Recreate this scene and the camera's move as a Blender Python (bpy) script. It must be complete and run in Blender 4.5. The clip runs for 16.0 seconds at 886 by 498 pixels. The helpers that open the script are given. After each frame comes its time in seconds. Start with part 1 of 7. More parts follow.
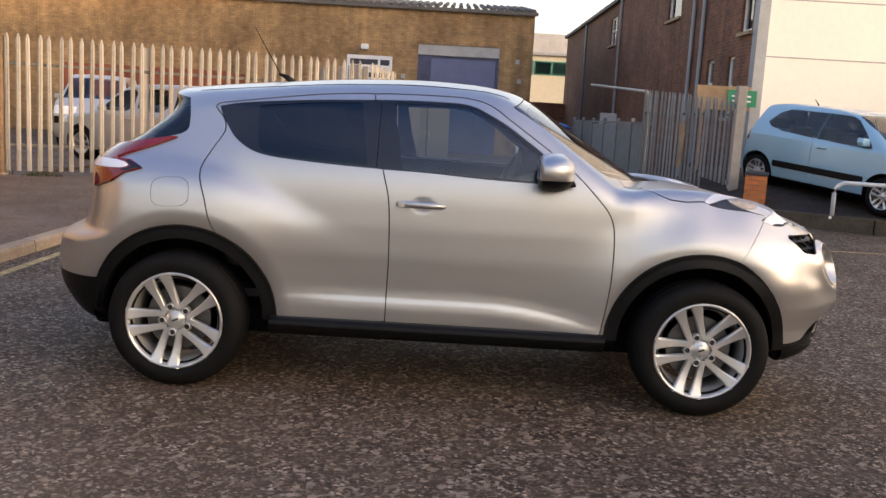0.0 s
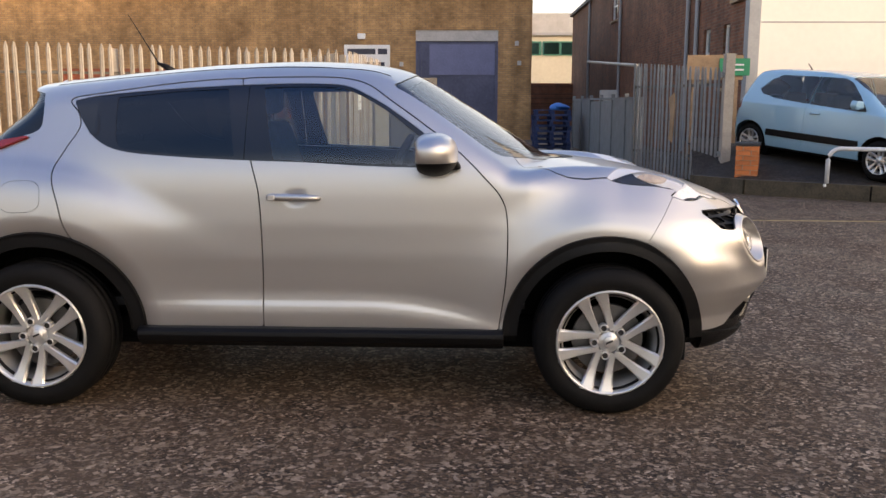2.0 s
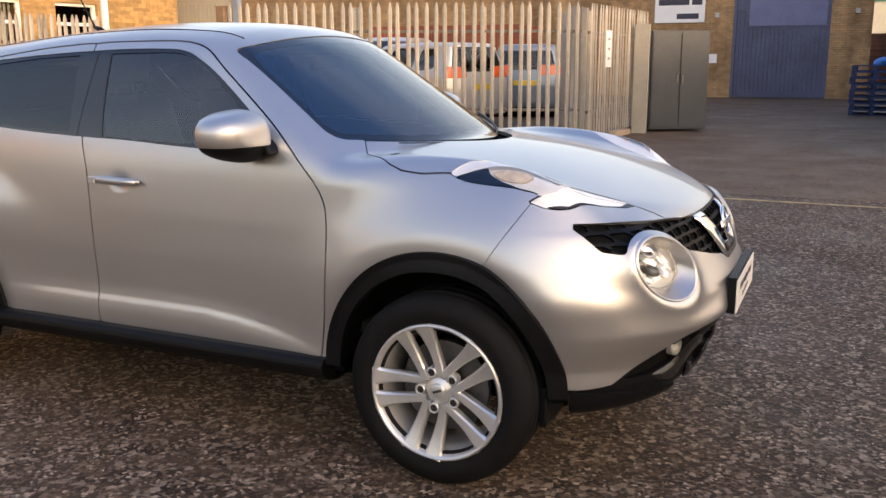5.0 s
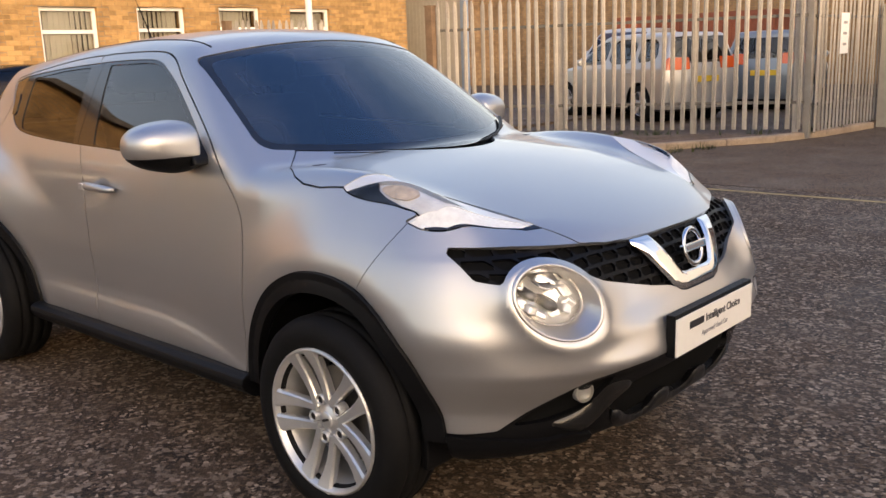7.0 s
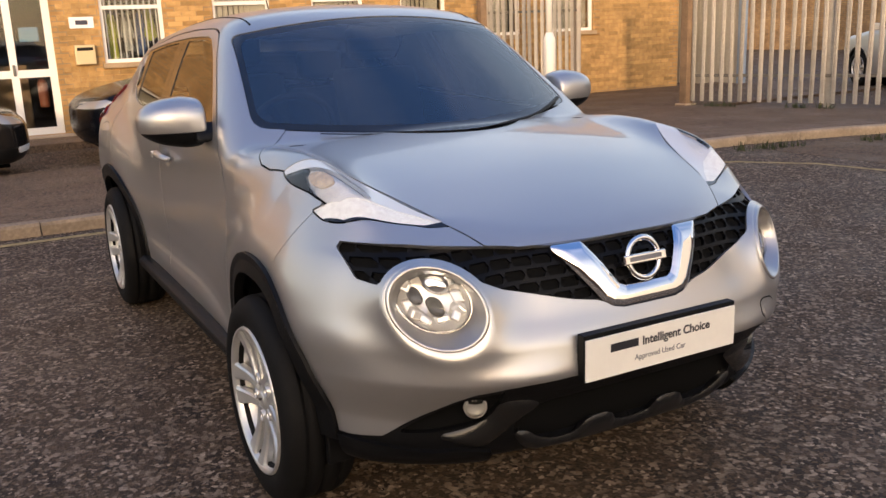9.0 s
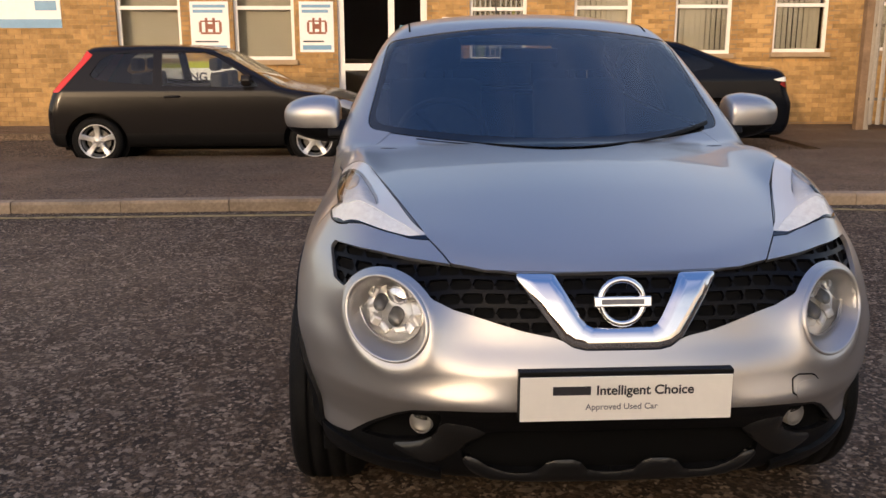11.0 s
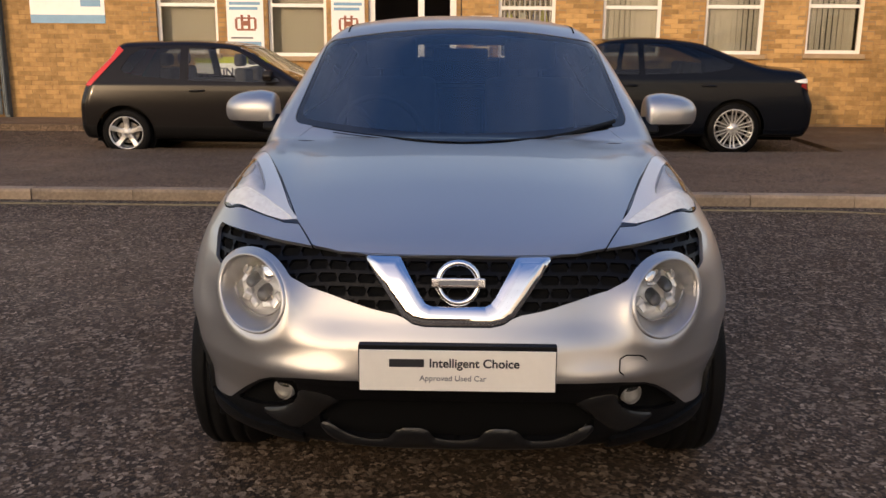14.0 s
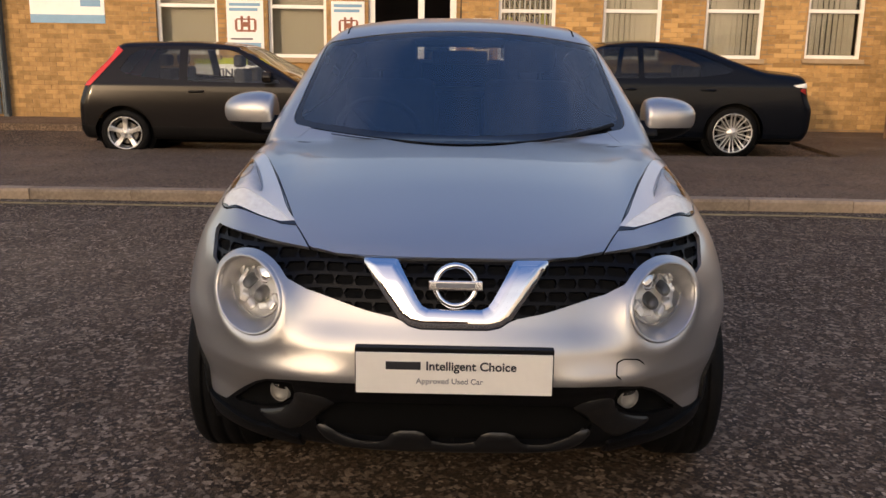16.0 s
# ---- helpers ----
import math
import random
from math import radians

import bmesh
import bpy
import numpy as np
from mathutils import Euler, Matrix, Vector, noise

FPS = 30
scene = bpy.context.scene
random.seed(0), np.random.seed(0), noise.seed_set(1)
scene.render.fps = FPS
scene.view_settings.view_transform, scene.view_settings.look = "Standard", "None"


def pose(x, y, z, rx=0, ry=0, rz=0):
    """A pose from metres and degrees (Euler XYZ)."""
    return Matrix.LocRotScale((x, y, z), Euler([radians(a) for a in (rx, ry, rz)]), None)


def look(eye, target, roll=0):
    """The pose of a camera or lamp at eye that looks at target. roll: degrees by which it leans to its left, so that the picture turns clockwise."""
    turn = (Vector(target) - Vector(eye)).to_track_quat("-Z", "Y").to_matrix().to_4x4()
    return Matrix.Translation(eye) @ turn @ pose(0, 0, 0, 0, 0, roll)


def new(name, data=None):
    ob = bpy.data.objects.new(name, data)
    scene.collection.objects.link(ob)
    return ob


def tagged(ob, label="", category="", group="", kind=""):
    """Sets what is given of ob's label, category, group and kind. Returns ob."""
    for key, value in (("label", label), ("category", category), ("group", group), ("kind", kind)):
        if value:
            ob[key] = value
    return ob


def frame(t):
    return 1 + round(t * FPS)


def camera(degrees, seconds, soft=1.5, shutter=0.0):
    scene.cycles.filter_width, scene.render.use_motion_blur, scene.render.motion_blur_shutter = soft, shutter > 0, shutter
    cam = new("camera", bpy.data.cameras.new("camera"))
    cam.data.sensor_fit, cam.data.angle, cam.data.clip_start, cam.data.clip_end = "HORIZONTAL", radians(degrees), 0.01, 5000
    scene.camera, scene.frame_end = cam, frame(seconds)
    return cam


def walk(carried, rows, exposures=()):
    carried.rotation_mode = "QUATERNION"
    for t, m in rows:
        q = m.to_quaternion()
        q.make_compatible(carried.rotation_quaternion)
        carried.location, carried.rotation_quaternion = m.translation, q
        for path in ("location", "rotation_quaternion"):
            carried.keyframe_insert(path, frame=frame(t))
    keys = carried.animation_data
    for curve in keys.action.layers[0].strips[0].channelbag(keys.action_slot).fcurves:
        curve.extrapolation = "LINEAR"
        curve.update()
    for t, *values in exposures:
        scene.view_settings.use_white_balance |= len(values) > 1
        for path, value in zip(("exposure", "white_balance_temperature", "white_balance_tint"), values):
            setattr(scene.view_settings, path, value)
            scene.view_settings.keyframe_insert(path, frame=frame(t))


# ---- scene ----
# ---- camera ----
cam = camera(52.6, 16.0)
PATH = [
    (0, (0.023, -5.024, 1.358), (0.013, -3.046, 1.065), 3.3),
    (0.5, (0.026, -5.023, 1.355), (0.01, -3.044, 1.065), 3.6),
    (1, (0.137, -4.967, 1.357), (0.136, -2.99, 1.055), 2.2),
    (1.5, (0.427, -4.855, 1.372), (0.381, -2.879, 1.066), 0.9),
    (2, (0.662, -4.633, 1.342), (0.596, -2.661, 1.02), 0.2),
    (2.5, (0.957, -4.438, 1.359), (0.792, -2.477, 0.999), -2.6),
    (3, (1.291, -4.261, 1.387), (0.968, -2.316, 1.053), -1.6),
    (3.5, (1.568, -4.019, 1.381), (1.172, -2.097, 0.995), -1.6),
    (4, (1.912, -3.847, 1.395), (1.342, -1.966, 1.025), -3.5),
    (4.5, (2.16, -3.608, 1.386), (1.478, -1.768, 1.002), -1.7),
    (6.8, (3.213, -2.6, 1.427), (1.934, -1.128, 0.981), -1.9),
    (7, (3.251, -2.517, 1.403), (1.943, -1.064, 0.979), -2.0),
    (7.5, (3.391, -2.287, 1.419), (1.976, -0.941, 0.987), -1.6),
    (8, (3.622, -2.079, 1.432), (2.054, -0.915, 0.998), -2.3),
    (8.5, (3.695, -1.837, 1.425), (2.06, -0.78, 0.963), -1.8),
    (9, (3.815, -1.58, 1.421), (2.106, -0.658, 0.942), -2.3),
    (9.5, (3.933, -1.342, 1.440), (2.122, -0.630, 0.977), -0.7),
    (12, (4.235, -0.124, 1.422), (2.29, -0.206, 0.966), -0.8),
    (12.5, (4.305, -0.024, 1.448), (2.359, -0.094, 0.989), -0.2),
    (13, (4.307, -0.008, 1.443), (2.358, -0.063, 0.996), 0.4),
    (13.5, (4.334, -0.004, 1.442), (2.386, -0.052, 0.993), 0.3),
    (14, (4.332, 0.0, 1.441), (2.386, -0.035, 0.981), 0.4),
    (14.5, (4.33, 0.003, 1.44), (2.384, -0.035, 0.976), 0.5),
    (15, (4.328, 0.003, 1.441), (2.383, -0.037, 0.981), 0.7),
    (15.5, (4.328, 0.004, 1.44), (2.381, -0.031, 0.982), 0.7),
    (16, (4.326, 0.003, 1.44), (2.378, -0.029, 0.985), 0.8),
]
EXPOSURE, KELVIN = 0.53, 7280
walk(cam, [(t, look(e, g, r)) for t, e, g, r in PATH], [(t, EXPOSURE + e, KELVIN, 17) for t, e in ((0, 0.05), (3.2, 0.12), (4.5, 0.2), (7.0, 0.0), (9.5, -0.18), (12.0, -0.53), (16.0, -0.55))])

# ---- light: low warm sun through thin cloud, blue sky above ----
SUN_AZ, SUN_EL = 118.0, 9.0      # compass bearing of the sun from +y clockwise, and height, in degrees
world = bpy.data.worlds.new("world")
scene.world = world
world.use_nodes = True
sky = world.node_tree.nodes.new("ShaderNodeTexSky")
sky.sky_type = "NISHITA"
sky.sun_disc = False
sky.sun_elevation, sky.sun_rotation = radians(SUN_EL), radians(SUN_AZ)
sky.dust_density, sky.air_density, sky.ozone_density = 2.0, 1.0, 1.5
WN, WL = world.node_tree.nodes, world.node_tree.links
veil, cloud, band = WN.new("ShaderNodeMix"), WN.new("ShaderNodeTexNoise"), WN.new("ShaderNodeValToRGB")   # thin bright haze, thinner and bluer overhead
veil.data_type, veil.blend_type = "RGBA", "ADD"
veil.inputs[0].default_value = 1.0
cloud.inputs["Scale"].default_value, cloud.inputs["Detail"].default_value = 2.4, 6
wco, wsep, drift = WN.new("ShaderNodeTexCoord"), WN.new("ShaderNodeSeparateXYZ"), WN.new("ShaderNodeMath")
WL.new(wco.outputs["Generated"], cloud.inputs["Vector"])
WL.new(wco.outputs["Generated"], wsep.inputs[0])
drift.operation = "MULTIPLY_ADD"
drift.inputs[1].default_value = 0.32
WL.new(cloud.outputs["Fac"], drift.inputs[0])
WL.new(wsep.outputs["Z"], drift.inputs[2])
ramp = band.color_ramp
ramp.elements[0].position, ramp.elements[1].position = 0.10, 1.0
ramp.elements[0].color, ramp.elements[1].color = (3.6, 3.3, 2.9, 1), (0.12, 0.64, 2.3, 1)
for at, c in ((0.32, (3.0, 2.9, 2.85, 1)), (0.52, (2.5, 2.8, 3.2, 1)), (0.66, (1.5, 2.0, 2.8, 1)), (0.80, (0.36, 0.82, 2.0, 1))):
    ramp.elements.new(at).color = c
WL.new(drift.outputs[0], band.inputs["Fac"])
WL.new(sky.outputs[0], veil.inputs[6])
WL.new(band.outputs["Color"], veil.inputs[7])
# brighter, warmer haze round the low sun
aim, halo, glow = WN.new("ShaderNodeVectorMath"), WN.new("ShaderNodeValToRGB"), WN.new("ShaderNodeMix")
aim.operation = "DOT_PRODUCT"
aim.inputs[1].default_value = (math.sin(radians(SUN_AZ)) * math.cos(radians(SUN_EL)), math.cos(radians(SUN_AZ)) * math.cos(radians(SUN_EL)), math.sin(radians(SUN_EL)))
WL.new(wco.outputs["Generated"], aim.inputs[0])
WL.new(aim.outputs["Value"], halo.inputs["Fac"])
halo.color_ramp.interpolation = "EASE"
halo.color_ramp.elements[0].position, halo.color_ramp.elements[1].position = 0.35, 1.0
halo.color_ramp.elements[0].color, halo.color_ramp.elements[1].color = (0, 0, 0, 1), (15.0, 11.5, 7.5, 1)
halo.color_ramp.elements.new(0.80).color = (3.4, 2.75, 1.95, 1)
glow.data_type, glow.blend_type = "RGBA", "ADD"
glow.inputs[0].default_value = 1.0
WL.new(veil.outputs[2], glow.inputs[6])
WL.new(halo.outputs["Color"], glow.inputs[7])
# thin drifting wisps of cloud
stretch, wisp, thin, wisps = WN.new("ShaderNodeMapping"), WN.new("ShaderNodeTexNoise"), WN.new("ShaderNodeValToRGB"), WN.new("ShaderNodeMix")
stretch.inputs["Scale"].default_value = (1.5, 2.2, 1.9)
stretch.inputs["Rotation"].default_value = (0.3, 0.2, 0.7)
wisp.inputs["Scale"].default_value, wisp.inputs["Detail"].default_value, wisp.inputs["Distortion"].default_value = 1.0, 7, 0.6
WL.new(wco.outputs["Generated"], stretch.inputs["Vector"])
WL.new(stretch.outputs[0], wisp.inputs["Vector"])
WL.new(wisp.outputs["Fac"], thin.inputs["Fac"])
thin.color_ramp.elements[0].position, thin.color_ramp.elements[1].position = 0.46, 0.74
thin.color_ramp.elements[0].color, thin.color_ramp.elements[1].color = (0, 0, 0, 1), (1.7, 1.66, 1.62, 1)
wisps.data_type, wisps.blend_type = "RGBA", "ADD"
wisps.inputs[0].default_value = 1.0
WL.new(glow.outputs[2], wisps.inputs[6])
WL.new(thin.outputs["Color"], wisps.inputs[7])
WL.new(wisps.outputs[2], WN["Background"].inputs[0])
world.node_tree.nodes["Background"].inputs[1].default_value = 0.15
sun = new("sun", bpy.data.lights.new("sun", "SUN"))
sun.data.energy, sun.data.angle, sun.data.color = 1.9, radians(2.0), (1.0, 0.76, 0.50)
sun_dir = Vector((math.sin(radians(SUN_AZ)) * math.cos(radians(SUN_EL)), math.cos(radians(SUN_AZ)) * math.cos(radians(SUN_EL)), math.sin(radians(SUN_EL))))
sun.matrix_world = look(sun_dir * 50, (0, 0, 0))

# ---- materials ----
def material(name, base, rough=0.6, metal=0.0, vary=0.0, scale=4.0, bump=0.0, bump_scale=80.0, spec=0.5, coat=0.0, tint=None, random_mix=0.0):
    """A plain surface with two scales of noise in its colour and a fine bump, at real size (object coordinates)."""
    m = bpy.data.materials.new(name)
    m.use_nodes = True
    nt = m.node_tree
    N, L = nt.nodes, nt.links
    b = N["Principled BSDF"]
    b.inputs["Base Color"].default_value = (*base, 1)
    b.inputs["Roughness"].default_value = rough
    b.inputs["Metallic"].default_value = metal
    b.inputs["Specular IOR Level"].default_value = spec
    b.inputs["Coat Weight"].default_value = coat
    b.inputs["Coat Roughness"].default_value = 0.04
    co = N.new("ShaderNodeTexCoord")
    if vary or random_mix:
        lo = tuple(c * (1 - vary) for c in base)
        hi = tint if tint else tuple(min(1.0, c * (1 + vary)) for c in base)
        n1, n2 = N.new("ShaderNodeTexNoise"), N.new("ShaderNodeTexNoise")
        n1.inputs["Scale"].default_value, n2.inputs["Scale"].default_value = scale, scale * 9
        n1.inputs["Detail"].default_value = n2.inputs["Detail"].default_value = 4
        for n in (n1, n2):
            L.new(co.outputs["Object"], n.inputs["Vector"])
        mix = N.new("ShaderNodeMath")
        mix.operation = "MULTIPLY_ADD"
        mix.inputs[1].default_value, mix.inputs[2].default_value = 0.45, 0.0
        L.new(n2.outputs["Fac"], mix.inputs[0])
        add = N.new("ShaderNodeMath")
        add.operation = "MULTIPLY_ADD"
        add.inputs[1].default_value = 0.55
        L.new(n1.outputs["Fac"], add.inputs[0])
        L.new(mix.outputs[0], add.inputs[2])
        fac = add.outputs[0]
        if random_mix:
            info = N.new("ShaderNodeObjectInfo")
            r = N.new("ShaderNodeMath")
            r.operation = "MULTIPLY_ADD"
            r.inputs[1].default_value = random_mix
            L.new(info.outputs["Random"], r.inputs[0])
            L.new(fac, r.inputs[2])
            sub = N.new("ShaderNodeMath")
            sub.operation = "SUBTRACT"
            sub.inputs[1].default_value = random_mix / 2
            L.new(r.outputs[0], sub.inputs[0])
            fac = sub.outputs[0]
        ramp = N.new("ShaderNodeValToRGB")
        ramp.color_ramp.elements[0].position, ramp.color_ramp.elements[1].position = 0.3, 0.7
        ramp.color_ramp.elements[0].color, ramp.color_ramp.elements[1].color = (*lo, 1), (*hi, 1)
        L.new(fac, ramp.inputs["Fac"])
        L.new(ramp.outputs["Color"], b.inputs["Base Color"])
    if bump:
        n3 = N.new("ShaderNodeTexNoise")
        n3.inputs["Scale"].default_value, n3.inputs["Detail"].default_value = bump_scale, 5
        L.new(co.outputs["Object"], n3.inputs["Vector"])
        bp = N.new("ShaderNodeBump")
        bp.inputs["Strength"].default_value, bp.inputs["Distance"].default_value = 1.0, bump
        L.new(n3.outputs["Fac"], bp.inputs["Height"])
        L.new(bp.outputs["Normal"], b.inputs["Normal"])
    return m


def glass(name, tint, gloss=1.0, ior=1.6):
    """Thin tinted pane: clear through, with Fresnel gloss."""
    m = bpy.data.materials.new(name)
    m.use_nodes = True
    N, L = m.node_tree.nodes, m.node_tree.links
    N.remove(N["Principled BSDF"])
    tr, gl, fr, mx = N.new("ShaderNodeBsdfTransparent"), N.new("ShaderNodeBsdfGlossy"), N.new("ShaderNodeFresnel"), N.new("ShaderNodeMixShader")
    tr.inputs["Color"].default_value = (*tint, 1)
    gl.inputs["Roughness"].default_value = 0.02
    gl.inputs["Color"].default_value = (gloss, gloss, gloss, 1)
    fr.inputs["IOR"].default_value = ior
    L.new(fr.outputs[0], mx.inputs[0])
    L.new(tr.outputs[0], mx.inputs[1])
    L.new(gl.outputs[0], mx.inputs[2])
    L.new(mx.outputs[0], N["Material Output"].inputs["Surface"])
    return m


def asphalt_material(name, dark, light, speck, amount, pale_at=None):
    """Worn road surface: dark binder, pale chippings in it, broad stains."""
    m = bpy.data.materials.new(name)
    m.use_nodes = True
    N, L = m.node_tree.nodes, m.node_tree.links
    b = N["Principled BSDF"]
    co = N.new("ShaderNodeTexCoord")

    def noise_at(s, d=3):
        n = N.new("ShaderNodeTexNoise")
        n.inputs["Scale"].default_value, n.inputs["Detail"].default_value = s, d
        L.new(co.outputs["Object"], n.inputs["Vector"])
        return n

    def ramp_of(src, p0, p1, c0, c1):
        r = N.new("ShaderNodeValToRGB")
        r.color_ramp.elements[0].position, r.color_ramp.elements[1].position = p0, p1
        r.color_ramp.elements[0].color, r.color_ramp.elements[1].color = (*c0, 1), (*c1, 1)
        L.new(src, r.inputs["Fac"])
        return r

    def mixed(f, a, c):
        x = N.new("ShaderNodeMix")
        x.data_type = "RGBA"
        if isinstance(f, float):
            x.inputs[0].default_value = f
        else:
            L.new(f, x.inputs[0])
        L.new(a, x.inputs[6])
        if isinstance(c, tuple):
            x.inputs[7].default_value = (*c, 1)
        else:
            L.new(c, x.inputs[7])
        return x

    broad = ramp_of(noise_at(0.5, 5).outputs["Fac"], 0.35, 0.68, dark, light)
    # stones of random shade set in the binder, their outlines broken by noise
    wob, off, add = noise_at(60, 2), N.new("ShaderNodeVectorMath"), N.new("ShaderNodeVectorMath")
    off.operation = "SCALE"
    off.inputs["Scale"].default_value = 0.016
    L.new(wob.outputs["Color"], off.inputs[0])
    L.new(co.outputs["Object"], add.inputs[0])
    L.new(off.outputs[0], add.inputs[1])
    vor = N.new("ShaderNodeTexVoronoi")
    vor.inputs["Scale"].default_value = 76
    L.new(add.outputs[0], vor.inputs["Vector"])
    sep = N.new("ShaderNodeSeparateColor")
    L.new(vor.outputs["Color"], sep.inputs[0])
    stone = ramp_of(sep.outputs[0], 0.0, 1.0, tuple(c * 0.30 for c in dark), tuple(c * 1.15 for c in speck))
    for at, c in ((0.45, tuple(c * 0.85 for c in dark)), (0.80 - amount, tuple(c * 1.35 for c in light)), (0.97 - amount, tuple(c * 0.42 for c in speck)), (0.99, speck)):
        stone.color_ramp.elements.new(at).color = (*c, 1)
    big = N.new("ShaderNodeTexVoronoi")
    big.inputs["Scale"].default_value = 41
    L.new(add.outputs[0], big.inputs["Vector"])
    bsep = N.new("ShaderNodeSeparateColor")
    L.new(big.outputs["Color"], bsep.inputs[0])
    pick = ramp_of(bsep.outputs[1], 0.90 - amount, 0.99, (0, 0, 0), (0.85, 0.85, 0.85))
    stone = mixed(pick.outputs[0], stone.outputs[0], tuple(c * 0.80 for c in speck))
    clump = ramp_of(noise_at(7, 6).outputs["Fac"], 0.36, 0.62, (0.45, 0.45, 0.45), (0.95, 0.95, 0.95))
    top = mixed(clump.outputs[0], broad.outputs[0], stone.outputs[2])
    # paler tan patch round one point, its edge broken by noise
    if pale_at:
        far, shape, edge = N.new("ShaderNodeVectorMath"), noise_at(2.2, 6), N.new("ShaderNodeMath")
        far.operation, edge.operation = "DISTANCE", "MULTIPLY_ADD"
        far.inputs[1].default_value = pale_at
        edge.inputs[1].default_value = 2.2
        L.new(co.outputs["Object"], far.inputs[0])
        L.new(shape.outputs["Fac"], edge.inputs[0])
        L.new(far.outputs["Value"], edge.inputs[2])
        patch = ramp_of(edge.outputs[0], 0.0, 1.0, (0.62, 0.62, 0.62), (0, 0, 0))
        scale = N.new("ShaderNodeMath")
        scale.operation = "MULTIPLY"
        scale.inputs[1].default_value = 0.31
        L.new(edge.outputs[0], scale.inputs[0])
        L.new(scale.outputs[0], patch.inputs["Fac"])
        patch.color_ramp.elements[0].position = 0.42
        paler = N.new("ShaderNodeMix")
        paler.data_type, paler.blend_type = "RGBA", "ADD"
        L.new(patch.outputs[0], paler.inputs[0])
        L.new(top.outputs[2], paler.inputs[6])
        paler.inputs[7].default_value = (0.092, 0.066, 0.042, 1)
        top = paler
    L.new(top.outputs[2], b.inputs["Base Color"])
    rough = ramp_of(noise_at(1.3, 4).outputs["Fac"], 0.3, 0.7, (0.55, 0.55, 0.55), (0.85, 0.85, 0.85))
    L.new(rough.outputs[0], b.inputs["Roughness"])
    b.inputs["Specular IOR Level"].default_value = 0.28
    bp = N.new("ShaderNodeBump")
    bp.inputs["Strength"].default_value, bp.inputs["Distance"].default_value = 1.0, 0.008
    L.new(noise_at(95, 4).outputs["Fac"], bp.inputs["Height"])
    L.new(bp.outputs["Normal"], b.inputs["Normal"])
    return m


def brick_material(name, c1, c2, mortar, flip=False, dirt=0.25):
    """Stretcher-bond brickwork at real size: 225 x 75 mm courses, for walls too far for single bricks."""
    m = bpy.data.materials.new(name)
    m.use_nodes = True
    N, L = m.node_tree.nodes, m.node_tree.links
    b = N["Principled BSDF"]
    co, mp = N.new("ShaderNodeTexCoord"), N.new("ShaderNodeMapping")
    mp.inputs["Rotation"].default_value = (radians(90), 0, radians(90)) if flip else (radians(-90), 0, 0)
    sepx, comb = N.new("ShaderNodeSeparateXYZ"), N.new("ShaderNodeCombineXYZ")
    L.new(co.outputs["Object"], sepx.inputs[0])
    L.new(sepx.outputs["Y" if flip else "X"], comb.inputs["X"])
    L.new(sepx.outputs["Z"], comb.inputs["Y"])
    N.remove(mp)
    bk = N.new("ShaderNodeTexBrick")
    bk.inputs["Scale"].default_value = 1.0
    bk.inputs["Brick Width"].default_value, bk.inputs["Row Height"].default_value, bk.inputs["Mortar Size"].default_value = 0.225, 0.075, 0.009
    bk.inputs["Color1"].default_value, bk.inputs["Color2"].default_value, bk.inputs["Mortar"].default_value = (*c1, 1), (*c2, 1), (*mortar, 1)
    bk.inputs["Bias"].default_value = -0.1
    L.new(comb.outputs[0], bk.inputs["Vector"])
    n = N.new("ShaderNodeTexNoise")
    n.inputs["Scale"].default_value, n.inputs["Detail"].default_value = 0.7, 6
    L.new(co.outputs["Object"], n.inputs["Vector"])
    r = N.new("ShaderNodeValToRGB")
    r.color_ramp.elements[0].position, r.color_ramp.elements[1].position = 0.35, 0.65
    r.color_ramp.elements[0].color, r.color_ramp.elements[1].color = (1 - dirt * 1.6, 1 - dirt * 1.7, 1 - dirt * 1.8, 1), (1, 1, 1, 1)
    L.new(n.outputs["Fac"], r.inputs["Fac"])
    x = N.new("ShaderNodeMix")
    x.data_type, x.blend_type = "RGBA", "MULTIPLY"
    x.inputs[0].default_value = 1.0
    L.new(bk.outputs["Color"], x.inputs[6])
    L.new(r.outputs["Color"], x.inputs[7])
    # mottling over a few bricks, and long rain streaks
    mot, st, smap, mix2, mr = N.new("ShaderNodeTexNoise"), N.new("ShaderNodeTexNoise"), N.new("ShaderNodeMapping"), N.new("ShaderNodeMath"), N.new("ShaderNodeMapRange")
    mot.inputs["Scale"].default_value, mot.inputs["Detail"].default_value = 4.5, 5
    L.new(co.outputs["Object"], mot.inputs["Vector"])
    smap.inputs["Scale"].default_value = (1.6, 1.6, 0.12)
    L.new(co.outputs["Object"], smap.inputs["Vector"])
    L.new(smap.outputs[0], st.inputs["Vector"])
    st.inputs["Scale"].default_value, st.inputs["Detail"].default_value = 1.5, 4
    mix2.operation = "ADD"
    L.new(mot.outputs["Fac"], mix2.inputs[0])
    L.new(st.outputs["Fac"], mix2.inputs[1])
    mr.inputs["From Min"].default_value, mr.inputs["From Max"].default_value, mr.inputs["To Min"].default_value, mr.inputs["To Max"].default_value = 0.75, 1.25, 0.68, 1.18
    L.new(mix2.outputs[0], mr.inputs["Value"])
    tone = N.new("ShaderNodeVectorMath")
    tone.operation = "SCALE"
    L.new(x.outputs[2], tone.inputs[0])
    L.new(mr.outputs[0], tone.inputs["Scale"])
    L.new(tone.outputs[0], b.inputs["Base Color"])
    b.inputs["Roughness"].default_value = 0.85
    bp = N.new("ShaderNodeBump")
    bp.inputs["Strength"].default_value, bp.inputs["Distance"].default_value = 0.8, 0.006
    bp.invert = True
